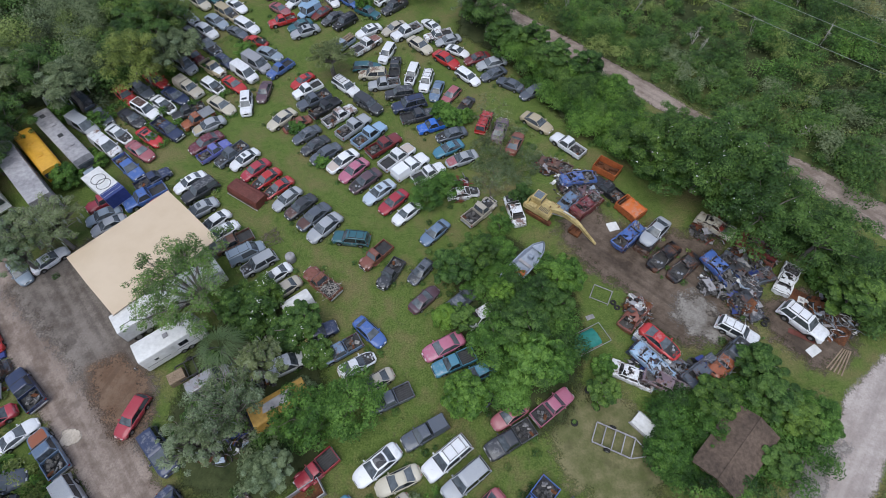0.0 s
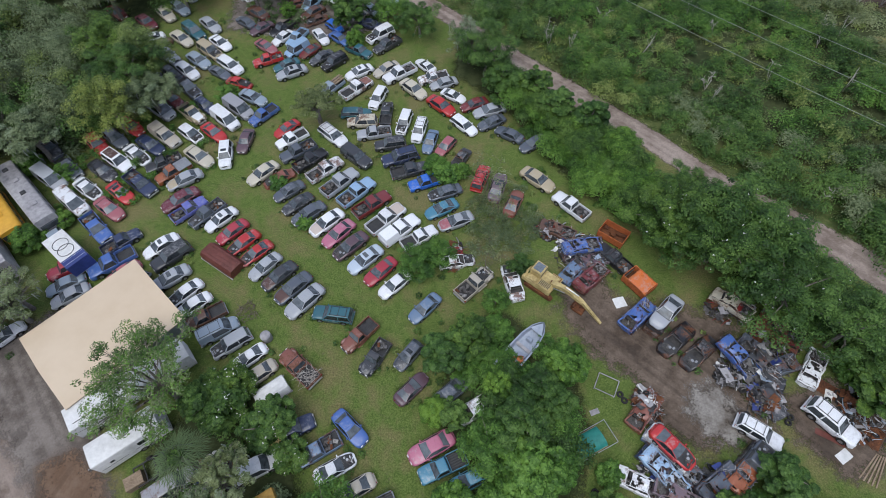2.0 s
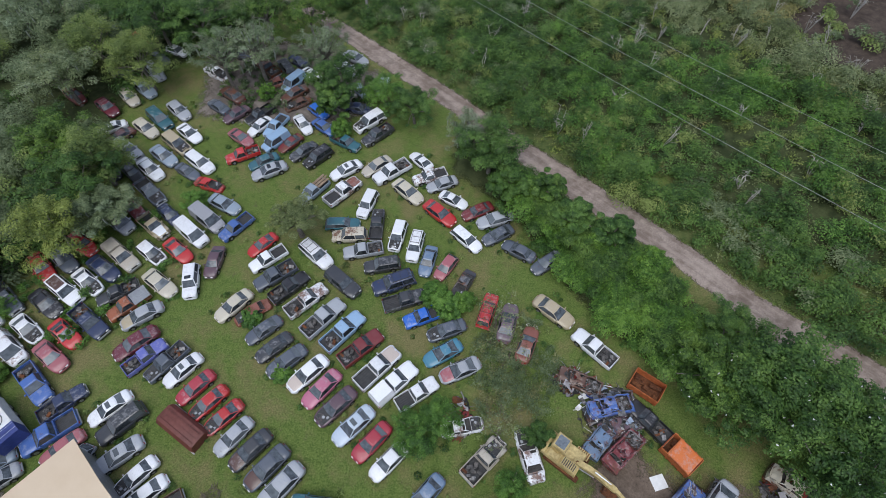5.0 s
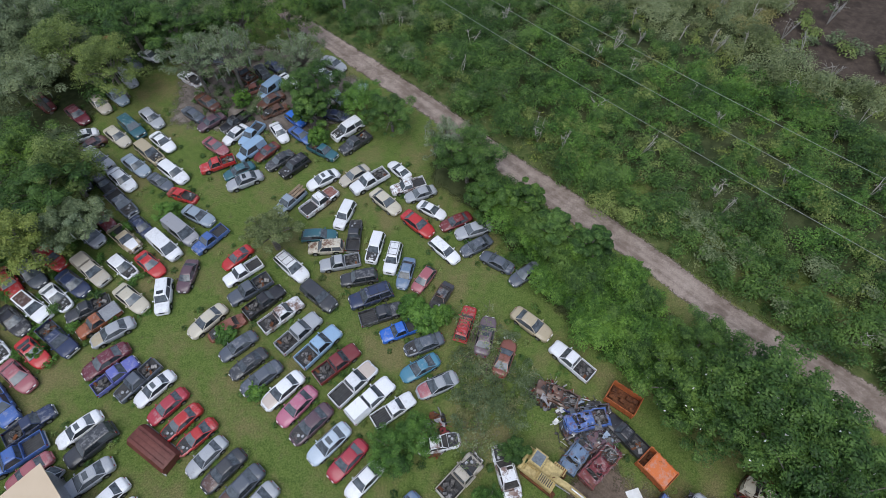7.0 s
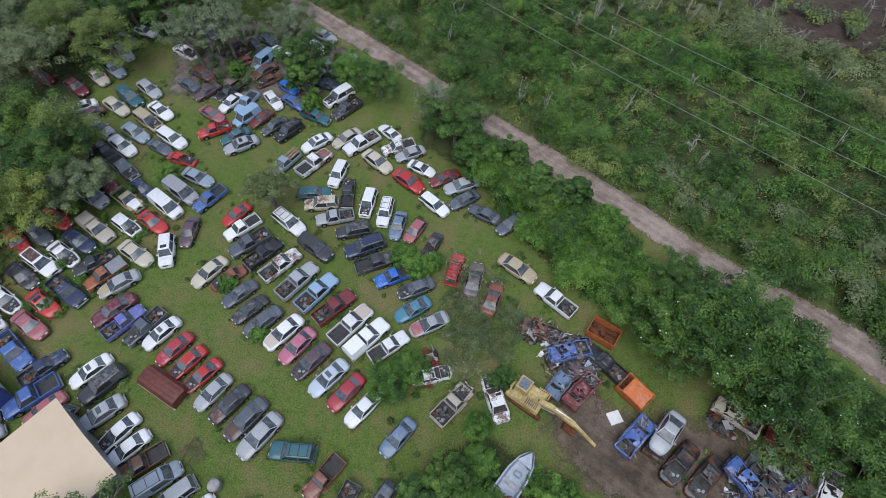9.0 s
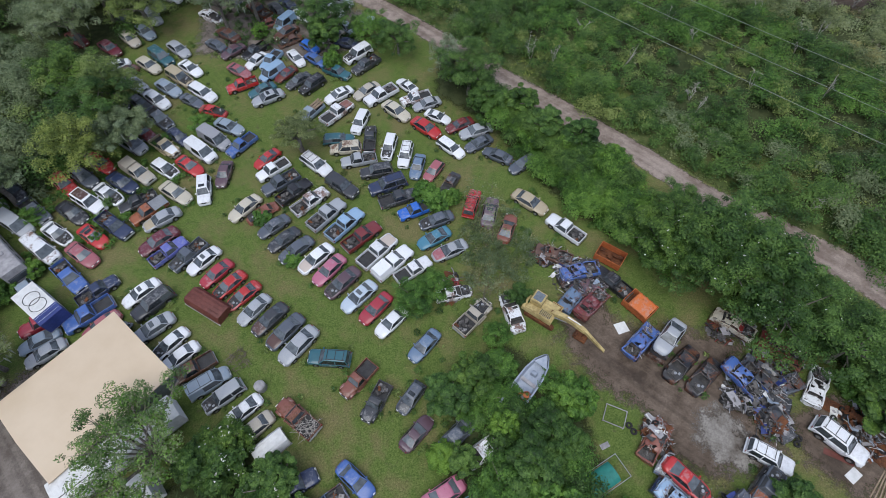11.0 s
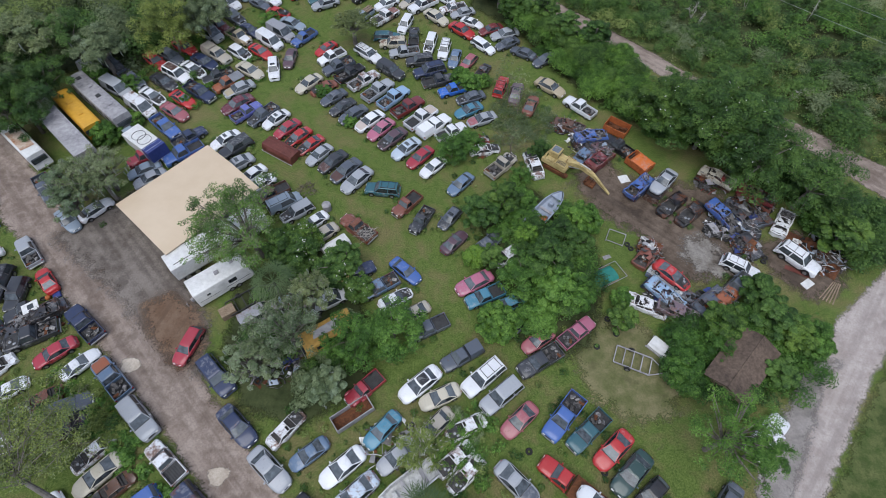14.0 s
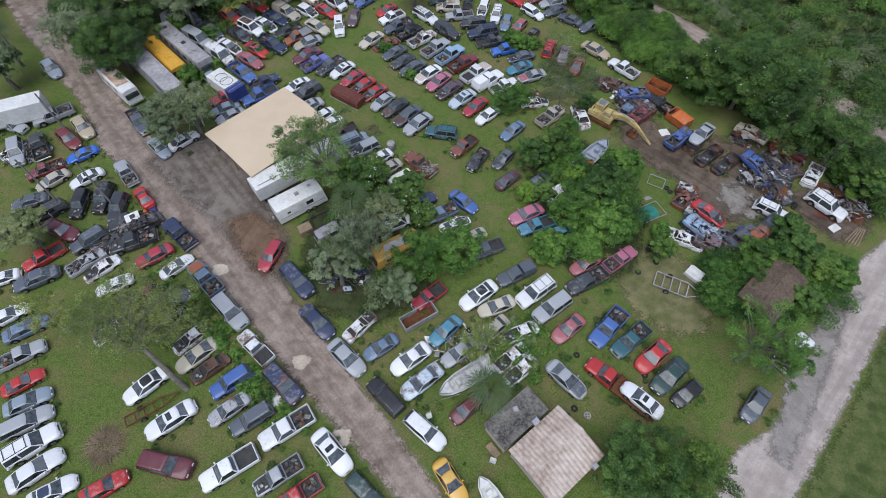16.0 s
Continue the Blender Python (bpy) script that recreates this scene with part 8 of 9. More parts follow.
def tarp_frame(x, y, heading):
    b = thing("covered_trailer", place(x, y, heading), "small trailer under a teal green tarpaulin", "trailer")
    v, f = [], []
    for i, xx in enumerate(np.linspace(-1.55, 1.55, 7)):
        for k, a in enumerate(np.linspace(0, math.pi, 7)):
            v.append((xx, -0.95 * math.cos(a), 0.62 + 0.42 * math.sin(a) + 0.03 * math.sin(i * 2.1 + k)))
    f = [(i * 7 + k, (i + 1) * 7 + k, (i + 1) * 7 + k + 1, i * 7 + k + 1) for i in range(6) for k in range(6)] + [tuple(range(7)), tuple(range(42, 49))[::-1]]
    part("tarpaulin", Shape().add(v, f), TARP, b)
    part("deck", Shape().box(-1.6, -1.0, 0.5, 1.6, 1.0, 0.6), WOOD, b)
    for s in (-1, 1):
        part("side_rail", Shape().tube([(-1.6, s * 1.1, 0.6), (2.6, s * 1.1, 0.6)], 0.04, 6), GALV, b)
    part("end_rail", Shape().tube([(2.6, -1.1, 0.6), (2.6, 1.1, 0.6)], 0.04, 6), GALV, b)
    wheels_under(b, (0.0,), 0.9, 0.3)


tarp_frame(13.5, 19.7, 27)


def camper_shell(x, y, heading, L, W, H, mat, label):
    b = thing("camper_shell", place(x, y, heading), label, "camper shell")
    v = []
    for xx, k in ((-L / 2, 0.9), (-L / 2 + 0.15, 1), (L / 2 - 0.15, 1), (L / 2, 0.9)):
        v += [(xx, -W / 2 * k, 0.0), (xx, -W / 2 * k, H * 0.6), (xx, -W * 0.36 * k, H * (0.9 + 0.1 * k - 0.1)), (xx, 0, H * k), (xx, W * 0.36 * k, H * (0.9 + 0.1 * k - 0.1)), (xx, W / 2 * k, H * 0.6), (xx, W / 2 * k, 0.0)]
    f = [(i * 7 + k, (i + 1) * 7 + k, (i + 1) * 7 + k + 1, i * 7 + k + 1) for i in range(3) for k in range(6)] + [tuple(range(7)), tuple(range(21, 28))[::-1]]
    part("shell", Shape().add(v, f), mat, b)
    for s in (-1, 1):
        part("skirt_rail", Shape().box(-L / 2 - 0.1, s * W / 2 - 0.06, 0.02, L / 2 + 0.1, s * W / 2 + 0.06, 0.16), GREYWHITE, b)
    for k in range(3):
        part("roof_rib", Shape().box(-L / 2 + 0.2, -0.5 + k * 0.48, H - 0.02, L / 2 - 0.2, -0.46 + k * 0.48, H + 0.025), mat, b)
    return b


REDSHELL = plain("dull_red_brown_paint", (0.10, 0.028, 0.02), (0.17, 0.055, 0.042), 3, 0.55)
camper_shell(-25.3, 39.3, -33, 5.0, 2.2, 1.3, REDSHELL, "dull red-brown camper shell lying on the grass")
camper_shell(-16.6, 24.2, 38, 3.2, 1.9, 1.1, WHITE, "white camper shell standing on the grass")
camper_shell(18.4, 11.2, -46, 3.2, 1.5, 0.8, WHITE, "white pickup cap lying at the thicket's edge")
solid("water_tank", Shape().tube([(0, 0, 0), (0, 0, 0.1), (0, 0, 1.0), (0, 0, 1.12)], [0.5, 0.55, 0.55, 0.4], 18), GREYWHITE, place(-18.3, 29.9, 0), "pale grey plastic water tank on the grass", "tank")


def tow_truck():
    b = vehicle("cabtruck", "red", 6.3, -0.85, 140, 1.0, on="carrying a sedan on its flatbed")
    deck = Shape().box(-5.9, -1.05, 0.80, -0.80, 1.05, 0.90)
    part("flatbed", deck, RUST, b, "rusty brown steel flatbed")
    for s in (-1, 1):
        part("side_rail", Shape().box(-5.9, s * 1.08 - 0.05, 0.86, -0.80, s * 1.08 + 0.05, 0.98), RUST, b)
        part("chassis_rail", Shape().box(-5.6, s * 0.45 - 0.06, 0.55, -0.5, s * 0.45 + 0.06, 0.80), TRIM, b)
        part("headboard_post", Shape().box(-0.92, s * 1.0 - 0.05, 0.9, -0.82, s * 1.0 + 0.05, 1.5), RUST, b)
    part("headboard", Shape().box(-0.90, -0.95, 1.05, -0.84, 0.95, 1.4), RUST, b)
    wheels_under(b, (-4.6, -3.7), 0.85, 0.38)
    vehicle("sedan", "white", 8.95, -3.2, 138, 0.95, z=0.86, sunroof=True, on="standing on a flatbed")


tow_truck()


def frame_trailer(x, y, heading, L, W, mat, label):
    b = thing("trailer_frame", place(x, y, heading), label, "trailer frame")
    for s in (-1, 1):
        part("side_beam", Shape().box(-L / 2, s * W / 2 - 0.06, 0.4, L / 2, s * W / 2 + 0.06, 0.52), mat, b)
        part("tongue_beam", Shape().tube([(L / 2, s * W / 2, 0.46), (L / 2 + 1.6, 0, 0.46)], 0.06, 6), mat, b)
    for k in range(5):
        xx = -L / 2 + k * L / 4
        part("cross_beam", Shape().box(xx - 0.05, -W / 2 + 0.062, 0.4, xx + 0.05, W / 2 - 0.062, 0.5), mat, b)
    wheels_under(b, (-0.3,), W / 2 + 0.15, 0.3)


frame_trailer(14.9, 10.2, -24, 3.6, 1.9, GREYWHITE, "bare pale steel trailer frame on worn ground")
tube_frame = Shape()
for a, c in (((-1, -0.85), (1, -0.85)), ((1, -0.85), (1, 0.85)), ((1, 0.85), (-1, 0.85)), ((-1, 0.85), (-1, -0.85))):
    tube_frame.tube([(*a, 0.3), (*c, 0.3)], 0.05, 6)
for a in ((-1, -0.85), (1, -0.85), (1, 0.85), (-1, 0.85)):
    tube_frame.tube([(*a, 0.0), (*a, 0.3)], 0.04, 6)
solid("tube_frame", tube_frame, GREYWHITE, place(16.2, 25.3, -26), "small bare pale tube frame on the grass", "frame")
frame_trailer(-38.9, -5.8, 36, 3.6, 1.0, RUST, "rusty stripped truck chassis on the grass")
frame_trailer(-25.9, 17.3, 35, 3.6, 1.8, TRIM, "dark empty flatbed frame beside the caravans")
solid("plywood_box", Shape().box(-0.8, -0.6, 0, 0.8, 0.6, 0.9, 0, 0.04), WOOD, place(-27.3, 16.0, 35), "pale weathered plywood box beside the flatbed", "box")

yb = coach("old_bus", -16.2, 13.0, 213, 5.8, 2.2, 2.4, plain("peeling_orange_yellow", (0.30, 0.17, 0.04), (0.55, 0.33, 0.07), 3, 0.6), "rotting orange-yellow bus under the trees", 4, 1, "bus")
part("roof_tear", Shape().add([(-1.6, -0.6, 2.46), (1.2, -0.5, 2.46), (1.5, 0.3, 2.46), (-1.2, 0.5, 2.46)], [(0, 1, 2, 3)]), GREYWHITE, yb, "grey worn-through roof patch")


def trough(x, y, heading):
    b = thing("steel_trough", place(x, y, heading), "long pale steel box body beside an old truck", "truck body")
    for s in (-1, 1):
        part("side", Shape().box(-2.0, s * 0.75 - 0.04, 0.1, 2.0, s * 0.75 + 0.04, 1.1), GREYWHITE, b)
        part("end", Shape().box(s * 1.96 - 0.04, -0.7, 0.1, s * 1.96 + 0.04, 0.7, 1.1), GREYWHITE, b)
    part("floor", Shape().box(-1.9, -0.7, 0.1, 1.9, 0.7, 0.2), RUST, b)


trough(-13.1, 5.1, 34)

def plastic_chair(x, y, heading):
    b = thing("plastic_chair", place(x, y, heading), "white moulded plastic garden chair on the grass", "chair", "garden chairs")
    part("seat", Shape().box(-0.25, -0.25, 0.40, 0.25, 0.25, 0.44, 0, 0.02), WHITE, b)
    part("backrest", Shape().box(-0.28, -0.24, 0.44, -0.23, 0.24, 0.86, 0, 0.02), WHITE, b)
    for sy in (-1, 1):
        part("armrest", Shape().tube([(-0.25, sy * 0.27, 0.64), (0.1, sy * 0.29, 0.64), (0.24, sy * 0.27, 0.42)], 0.025, 5), WHITE, b)
        for sx in (-1, 1):
            part("leg", Shape().tube([(sx * 0.22, sy * 0.22, 0.40), (sx * 0.26, sy * 0.26, 0)], 0.025, 5), WHITE, b)


plastic_chair(-5.4, -9.0, 70)
plastic_chair(-11.5, -5.2, 200)

TYRES = Shape().ring((0, 0, 0.11), (0, 0, 1), 0.23, 0.11, 18).mesh("car_tyre", RUBBER)
for k, (x, y) in enumerate(((13.7, 15.7), (13.3, 14.9), (11.6, 11.8), (17.4, 24.4), (17.7, 23.8), (3.5, 1.6), (10.2, -0.3), (2.7, -3.9), (1.9, -4.6), (13.9, 13.2), (29.0, 22.6), (-36.6, -6.6), (32.6, 21.9), (33.0, 22.4))):
    o = new("car_tyre", TYRES)
    o.matrix_basis = place(x, y, 30 * k)
    tagged(o, "worn black car tyre lying on the ground", "tyre", "loose tyres")
RIM = Shape().ring((0, 0, 0.06), (0, 0, 1), 0.3, 0.05, 18)
RIM.box(-0.28, -0.05, 0.03, 0.28, 0.05, 0.08)
RIM.box(-0.05, -0.28, 0.03, 0.05, 0.28, 0.08)
rim_mesh = RIM.mesh("wheel_rim", GREYWHITE)
for x, y in ((3.9, -4.5), (3.3, -2.4), (-17.2, 13.6)):
    o = new("wheel_rim", rim_mesh)
    o.matrix_basis = place(x, y, 0)
    tagged(o, "pale wheel rim lying on the grass", "wheel rim", "loose rims")
for x, y, h, w, d, mat, label in ((14.7, 22.7, 20, 0.9, 0.5, GREYWHITE, "pale scrap panel lying in the grass"), (36.6, 19.0, 30, 1.4, 0.9, WHITE, "white plastic panel at the yard's edge"),
                                  (19.1, 34.4, 15, 1.3, 1.2, WHITE, "white crumpled sheet on the mud"), (37.4, 24.6, 60, 1.6, 0.7, WHITE, "white car door on the ground"),
                                  (-26.7, -4.1, -35, 1.9, 1.1, WHITE, "white sheet panel lying on the grass"), (9.2, 49.8, 20, 1.1, 0.9, WHITE, "white appliance panel in dry grass"),
                                  (38.6, 24.2, -38, 4.6, 1.4, RUST, "long rust-brown metal sheet on the ground"), (40.0, 20.8, 50, 2.4, 1.5, RUST, "rust-brown metal sheet on the ground"),
                                  (36.0, 20.6, -30, 2.6, 0.6, REDSHELL, "red-brown plank on the ground")):
    v = [(-w / 2, -d / 2, 0.03), (0, -d / 2, 0.12), (w / 2, -d / 2, 0.05), (w / 2, d / 2, 0.03), (0, d / 2, 0.1), (-w / 2, d / 2, 0.06)]
    solid("loose_panel", Shape().add(v + [(a, b, c - 0.02) for a, b, c in v], [(0, 1, 4, 5), (1, 2, 3, 4), (11, 10, 7, 6), (10, 9, 8, 7)]), mat, place(x, y, h), label, "panel")
for k in range(5):
    solid("plank", Shape().box(-1.6, -0.06, 0, 1.6, 0.06, 0.05), WOOD, place(38.4 + 0.22 * k, 18.2 - 0.14 * k, 40 + 3 * k, 0.01 + 0.005 * k), "weathered loose plank beside the road", "plank", "loose planks")


def rack(x, y, heading):
    b = thing("slatted_rack", place(x, y, heading), "grey slatted truck rack among the shrubs", "rack")
    for s in (-1, 1):
        part("rail", Shape().box(-1.5, s * 0.7 - 0.05, 0.7, 1.5, s * 0.7 + 0.05, 0.8), GALV, b)
        for xx in (-1.4, 1.4):
            part("leg", Shape().box(xx - 0.05, s * 0.7 - 0.045, 0, xx + 0.05, s * 0.7 + 0.045, 0.7), GALV, b)
    for k in range(5):
        part("slat", Shape().box(-1.4 + k * 0.7 - 0.08, -0.648, 0.72, -1.4 + k * 0.7 + 0.08, 0.648, 0.78), GALV, b)


rack(40.9, 25.4, -32)


def stick_pile(x, y, r, h, count, seed, label, fanned=False):
    rnd, s = random.Random(seed), Shape()
    for k in range(count):
        a, q = rnd.uniform(0, 6.283), r * math.sqrt(rnd.random())
        p = Vector((x + q * math.cos(a), y + q * math.sin(a), rnd.uniform(0.02, h * (1 - q / r) + 0.05)))
        d = Vector((rnd.uniform(-1, 1), rnd.uniform(-1, 1), rnd.uniform(0, 0.3))) * rnd.uniform(0.4, 0.9)
        if fanned:
            d = Vector((math.cos(a) + rnd.uniform(-0.9, 0.9), math.sin(a) + rnd.uniform(-0.9, 0.9), rnd.uniform(-0.1, 0.2))) * rnd.uniform(0.35, 0.9)
        s.tube([p, p + d * 0.5 + Vector((0, 0, 0.05)), p + d], [0.028, 0.02, 0.008], 4)
    return tagged(new("branch_pile", s.mesh("branch_pile", WOOD if fanned else BRUSHWOOD)), label, "branches", kind="stuff")


stick_pile(-41.8, -9.0, 1.3, 0.7, 460, 81, "pile of dry brown palm fronds and sticks", True)
stick_pile(-21.2, 32.9, 1.2, 0.5, 110, 82, "pile of dry sticks on the grass")
stick_pile(5.9, 46.6, 2.4, 0.4, 120, 83, "tangle of dead grey branches")
stick_pile(5.2, 40.6, 2.2, 0.3, 80, 84, "tangle of dead twigs in the grass")

# ---- poles and cables ----


def pole(x, y, h, r, label, arm=0.0):
    b = thing("utility_pole", place(x, y, -48), label, "pole")
    part("pole", Shape().tube([(0, 0, -0.1), (0, 0, h)], [r, r * 0.7], 10), POLEWOOD, b)
    if arm:
        part("crossarm", Shape().box(-0.07, -arm, h - 1.0, 0.07, arm, h - 0.82), POLEWOOD, b)
        for s in (-1, 0, 1):
            part("insulator", Shape().tube([(0, s * arm * 0.95, h - 0.82), (0, s * arm * 0.95, h - 0.55)], 0.06, 8), GALV, b)


for x, y, h in ((-57.7, 18.4, 8.6), (-51.0, 18.3, 8.4), (-62.4, 30.7, 7.0)):
    pole(x, y, h, 0.13, "slim weathered wooden utility pole")
A, B = Vector((-13.6, 106.6, 0)), Vector((64, 24.6, 0))
side = Vector((0.727, 0.688, 0))
for end in (A, B):
    for off in (0.9, 6.4, 11.3):
        p = end + side * off
        pole(p.x, p.y, 14.2, 0.24, "tall grey power-line pole in the brush", 0.6)
for s in (-1, 0, 1):
    a, b2 = A + side * (6.4 + 4.9 * s), B + side * (6.4 + 4.9 * s)
    d = (b2 - a) / 10
    pts = [a + d * t + Vector((0, 0, 13.8 - 1.3 * (1 - ((t - 5) / 5) ** 2 if 0 <= t <= 10 else 0))) for t in range(11)]
    pts = [a - d * 3 + Vector((0, 0, 13.0))] + pts + [b2 + d * 3 + Vector((0, 0, 13.0))]
    solid("power_cable", Shape().tube(pts, 0.02, 5), CABLE, Matrix(), "thin pale overhead power cable", "cable", "power line")

# ---- single trees and bushes ----
tree("moss", -44.5, 31.7, 7.1, 3.8)
tree("moss", -46.9, 28.6, 5.8, 2.4)
tree("moss", -19.3, 11.8, 8.4, 3.4)
tree("bright", -13.1, 11.6, 6.7, 3.0)
tree("moss", -21.9, 8.9, 7.4, 2.6)
tree("dull", -15.4, 7.0, 5.5, 1.9)
tree("flower", -20.1, 24.4, 4.8, 2.3)
tree("green", -21.9, 22.5, 5.2, 2.2)
tree("palm", -21.5, 17.1, 6.2, 3.0)
tree("green", -14.8, 21.6, 4.4, 1.7)
tree("palm", -5.8, -3.4, 5.0, 2.7)
tree("palm", -79.4, 48.6, 8.7, 3.0)
tree("green", -58.3, 43.2, 8.5, 4.5)
tree("palm", -55.9, 44.1, 6.3, 2.4)
tree("palm", -75.4, 44.4, 7.5, 2.8)
tree("dull", -73.8, 39.4, 6.7, 3.0)
tree("green", -63.2, 48.2, 8.5, 4.5)
tree("dull", -57.9, 12.8, 5.4, 2.6)
tree("wispy", -49.6, 2.2, 7.3, 2.4)
tree("green", 8.2, -9.7, 6.7, 4.0)
tree("green", 11.2, -9.8, 6.5, 3.6)
tree("green", 5.9, -9.4, 5.8, 2.9)
tree("pine", 19.9, 1.6, 8.8, 4.2)
tree("pine", 22.4, 0.6, 6.3, 2.4)
tree("magnolia", 29.6, 39.7, 9.3, 6.0)
tree("magnolia", 34.1, 33.4, 9.0, 5.5)
tree("magnolia", 24.8, 43.2, 7.5, 4.5)
tree("green", 39.0, 29.6, 7.8, 5.0)
tree("green", 29.1, 13.5, 4.4, 2.6)
tree("bright", 19.5, 9.1, 3.7, 2.2)
tree("bright", 33.4, 12.5, 3.7, 2.2)
tree("green", 24.4, 13.6, 3.7, 2.2)
tree("green", 40.9, 24.1, 4.7, 3.0)
tree("bright", 39.9, 26.7, 2.9, 1.6)
tree("green", 29.3, 16.9, 3.8, 2.4)
tree("green", 31.8, 12.3, 3.1, 2.0)
tree("green", 2.9, 29.2, 4.8, 2.3)
tree("green", 0.3, 27.6, 4.3, 2.3)
tree("bright", 12.4, 27.1, 4.2, 2.2)
tree("green", 7.3, 21.3, 5.1, 2.9)
tree("bright", 4.3, 19.2, 5.0, 2.8)
tree("bright", 8.1, 17.7, 5.1, 2.9)
tree("bright", 1.3, 14.0, 3.7, 2.2)
tree("green", 9.2, 24.4, 4.3, 2.3)
tree("green", 10.8, 22.8, 4.2, 2.1)
tree("bright", 10.0, 17.1, 3.8, 1.9)
tree("bright", 5.5, 14.6, 3.7, 2.2)
tree("green", 14.3, 14.3, 2.9, 1.6)
tree("bright", 15.0, 17.0, 2.3, 1.2)
tree("bright", -0.6, 22.4, 2.6, 1.5)
tree("green", 1.2, 21.8, 3.0, 1.6)
tree("bright", 5.6, 24.6, 3.2, 1.6)
tree("bright", 2.4, 25.6, 2.4, 1.3)
tree("bright", 23.2, 10.8, 4.2, 1.8)
tree("bright", 19.7, 8.0, 3.0, 1.9)
tree("green", 30.8, 11.9, 3.4, 2.0)
tree("bright", 33.6, 11.4, 3.2, 1.7)
tree("bright", 20.4, 12.0, 2.8, 1.7)
tree("bright", 24.4, 6.0, 2.2, 1.5)
tree("green", 28.4, 8.2, 3.2, 1.7)
tree("flower", -13.5, 18.2, 3.4, 1.6)
tree("flower", -20.8, 22.6, 5.4, 2.6)
tree("flower", -16.0, 20.5, 4.2, 2.2)
tree("bright", -9.5, 12.9, 5.8, 3.2)
tree("bright", -0.6, 40.0, 3.1, 2.0)
tree("bright", -2.9, 38.4, 3.8, 2.3)
tree("bright", 0.4, 51.7, 2.9, 1.6)
tree("bright", -31.3, 66.8, 2.9, 1.7)
tree("oak", -17.4, 62.0, 5.6, 3.2)
tree("bright", -1.2, 53.4, 2.6, 1.7)
tree("bright", 2.0, 52.6, 2.0, 1.3)
tree("bright", -21.2, 50.8, 1.5, 1.2)
tree("bright", -16.8, 44.6, 1.4, 1.1)
tree("green", 5.6, 71.8, 8.5, 4.6)
tree("moss", 3.3, 74.8, 6.9, 3.4)
tree("green", 7.9, 67.1, 5.0, 3.0)
tree("green", 15.1, 62.0, 4.9, 2.8)
tree("green", -4.4, 81.4, 5.6, 3.5)
tree("bright", -8.6, 85.6, 5.4, 3.3)
tree("green", -15.3, 85.8, 7.4, 4.3)
tree("moss", -17.8, 91.5, 8.2, 4.0)
tree("moss", -27.3, 90.9, 9.5, 4.6)
tree("moss", -32.1, 89.8, 9.3, 4.2)
tree("yellow", -51.5, 92.8, 9.8, 5.0)
tree("yellow", -44.0, 89.4, 9.5, 4.5)
tree("dull", -54.1, 86.2, 9.0, 5.5)
tree("green", -43.9, 67.1, 8.8, 5.0)
tree("green", -49.3, 73.5, 8.8, 5.0)
tree("dull", -39.7, 62.9, 6.9, 3.5)
tree("yellow", -43.4, 70.6, 8.5, 4.5)
tree("yellow", -44.0, 60.1, 8.5, 4.5)
tree("dull", -60.7, 99.1, 10.3, 6.0)
tree("green", -43.9, 98.7, 10.3, 6.0)
tree("green", -37.7, 98.7, 9.0, 5.5)
tree("green", -28.2, 101.3, 8.8, 5.0)
tree("green", -21.3, 101.2, 8.5, 4.5)
tree("magnolia", 31.7, 41.5, 9.0, 5.5)
tree("magnolia", 33.9, 38.6, 9.0, 5.5)
tree("green", 27.9, 40.9, 7.5, 4.5)
tree("green", 28.2, 48.0, 5.4, 3.4)
tree("green", 19.1, 59.7, 4.9, 2.8)
tree("bright", 22.3, 56.2, 4.5, 2.8)
tree("bright", -40.4, 49.2, 1.6, 1.0)
tree("bare", 6.5, 46.1, 4.8, 2.4)
tree("bare", 4.6, 38.1, 5.9, 2.6)
tree("bare", 5.1, 49.5, 6.3, 3.2)
tree("bright", -48.7, 41.7, 3.6, 2.0)
tree("bright", -54.2, 53.4, 3.5, 1.8)
tree("bright", -46.0, 44.6, 2.7, 1.2)
tree("bright", -48.7, 52.1, 2.8, 1.4)
tree("moss", -44.9, 33.2, 5.9, 2.6)
tree("moss", -48.3, 31.7, 5.9, 2.6)
tree("green", -66.1, 52.0, 8.8, 5.0)
tree("dull", -62.2, 56.1, 8.8, 5.0)
tree("green", -60.5, 43.1, 8.3, 4.2)
tree("green", -57.2, 56.9, 8.5, 4.5)
tree("dull", -52.4, 55.0, 7.5, 3.6)
tree("dull", -64.0, 45.9, 8.8, 5.0)
tree("green", -57.8, 48.5, 7.5, 3.6)
tree("wispy", -6.5, 1.6, 4.4, 2.6)
tree("green", 12.2, 66.6, 4.9, 2.4)
tree("green", -15.3, 82.5, 6.4, 2.6)
tree("bright", -14.4, 79.3, 3.3, 1.5)
tree("bright", -26.4, 87.5, 2.7, 1.3)
tree("moss", -17.8, 16.0, 6.6, 2.4)
tree("bright", 5.6, 34.0, 3.0, 1.5)
tree("green", 8.4, 38.1, 2.8, 1.4)

roof_tree()
leaning_tree()

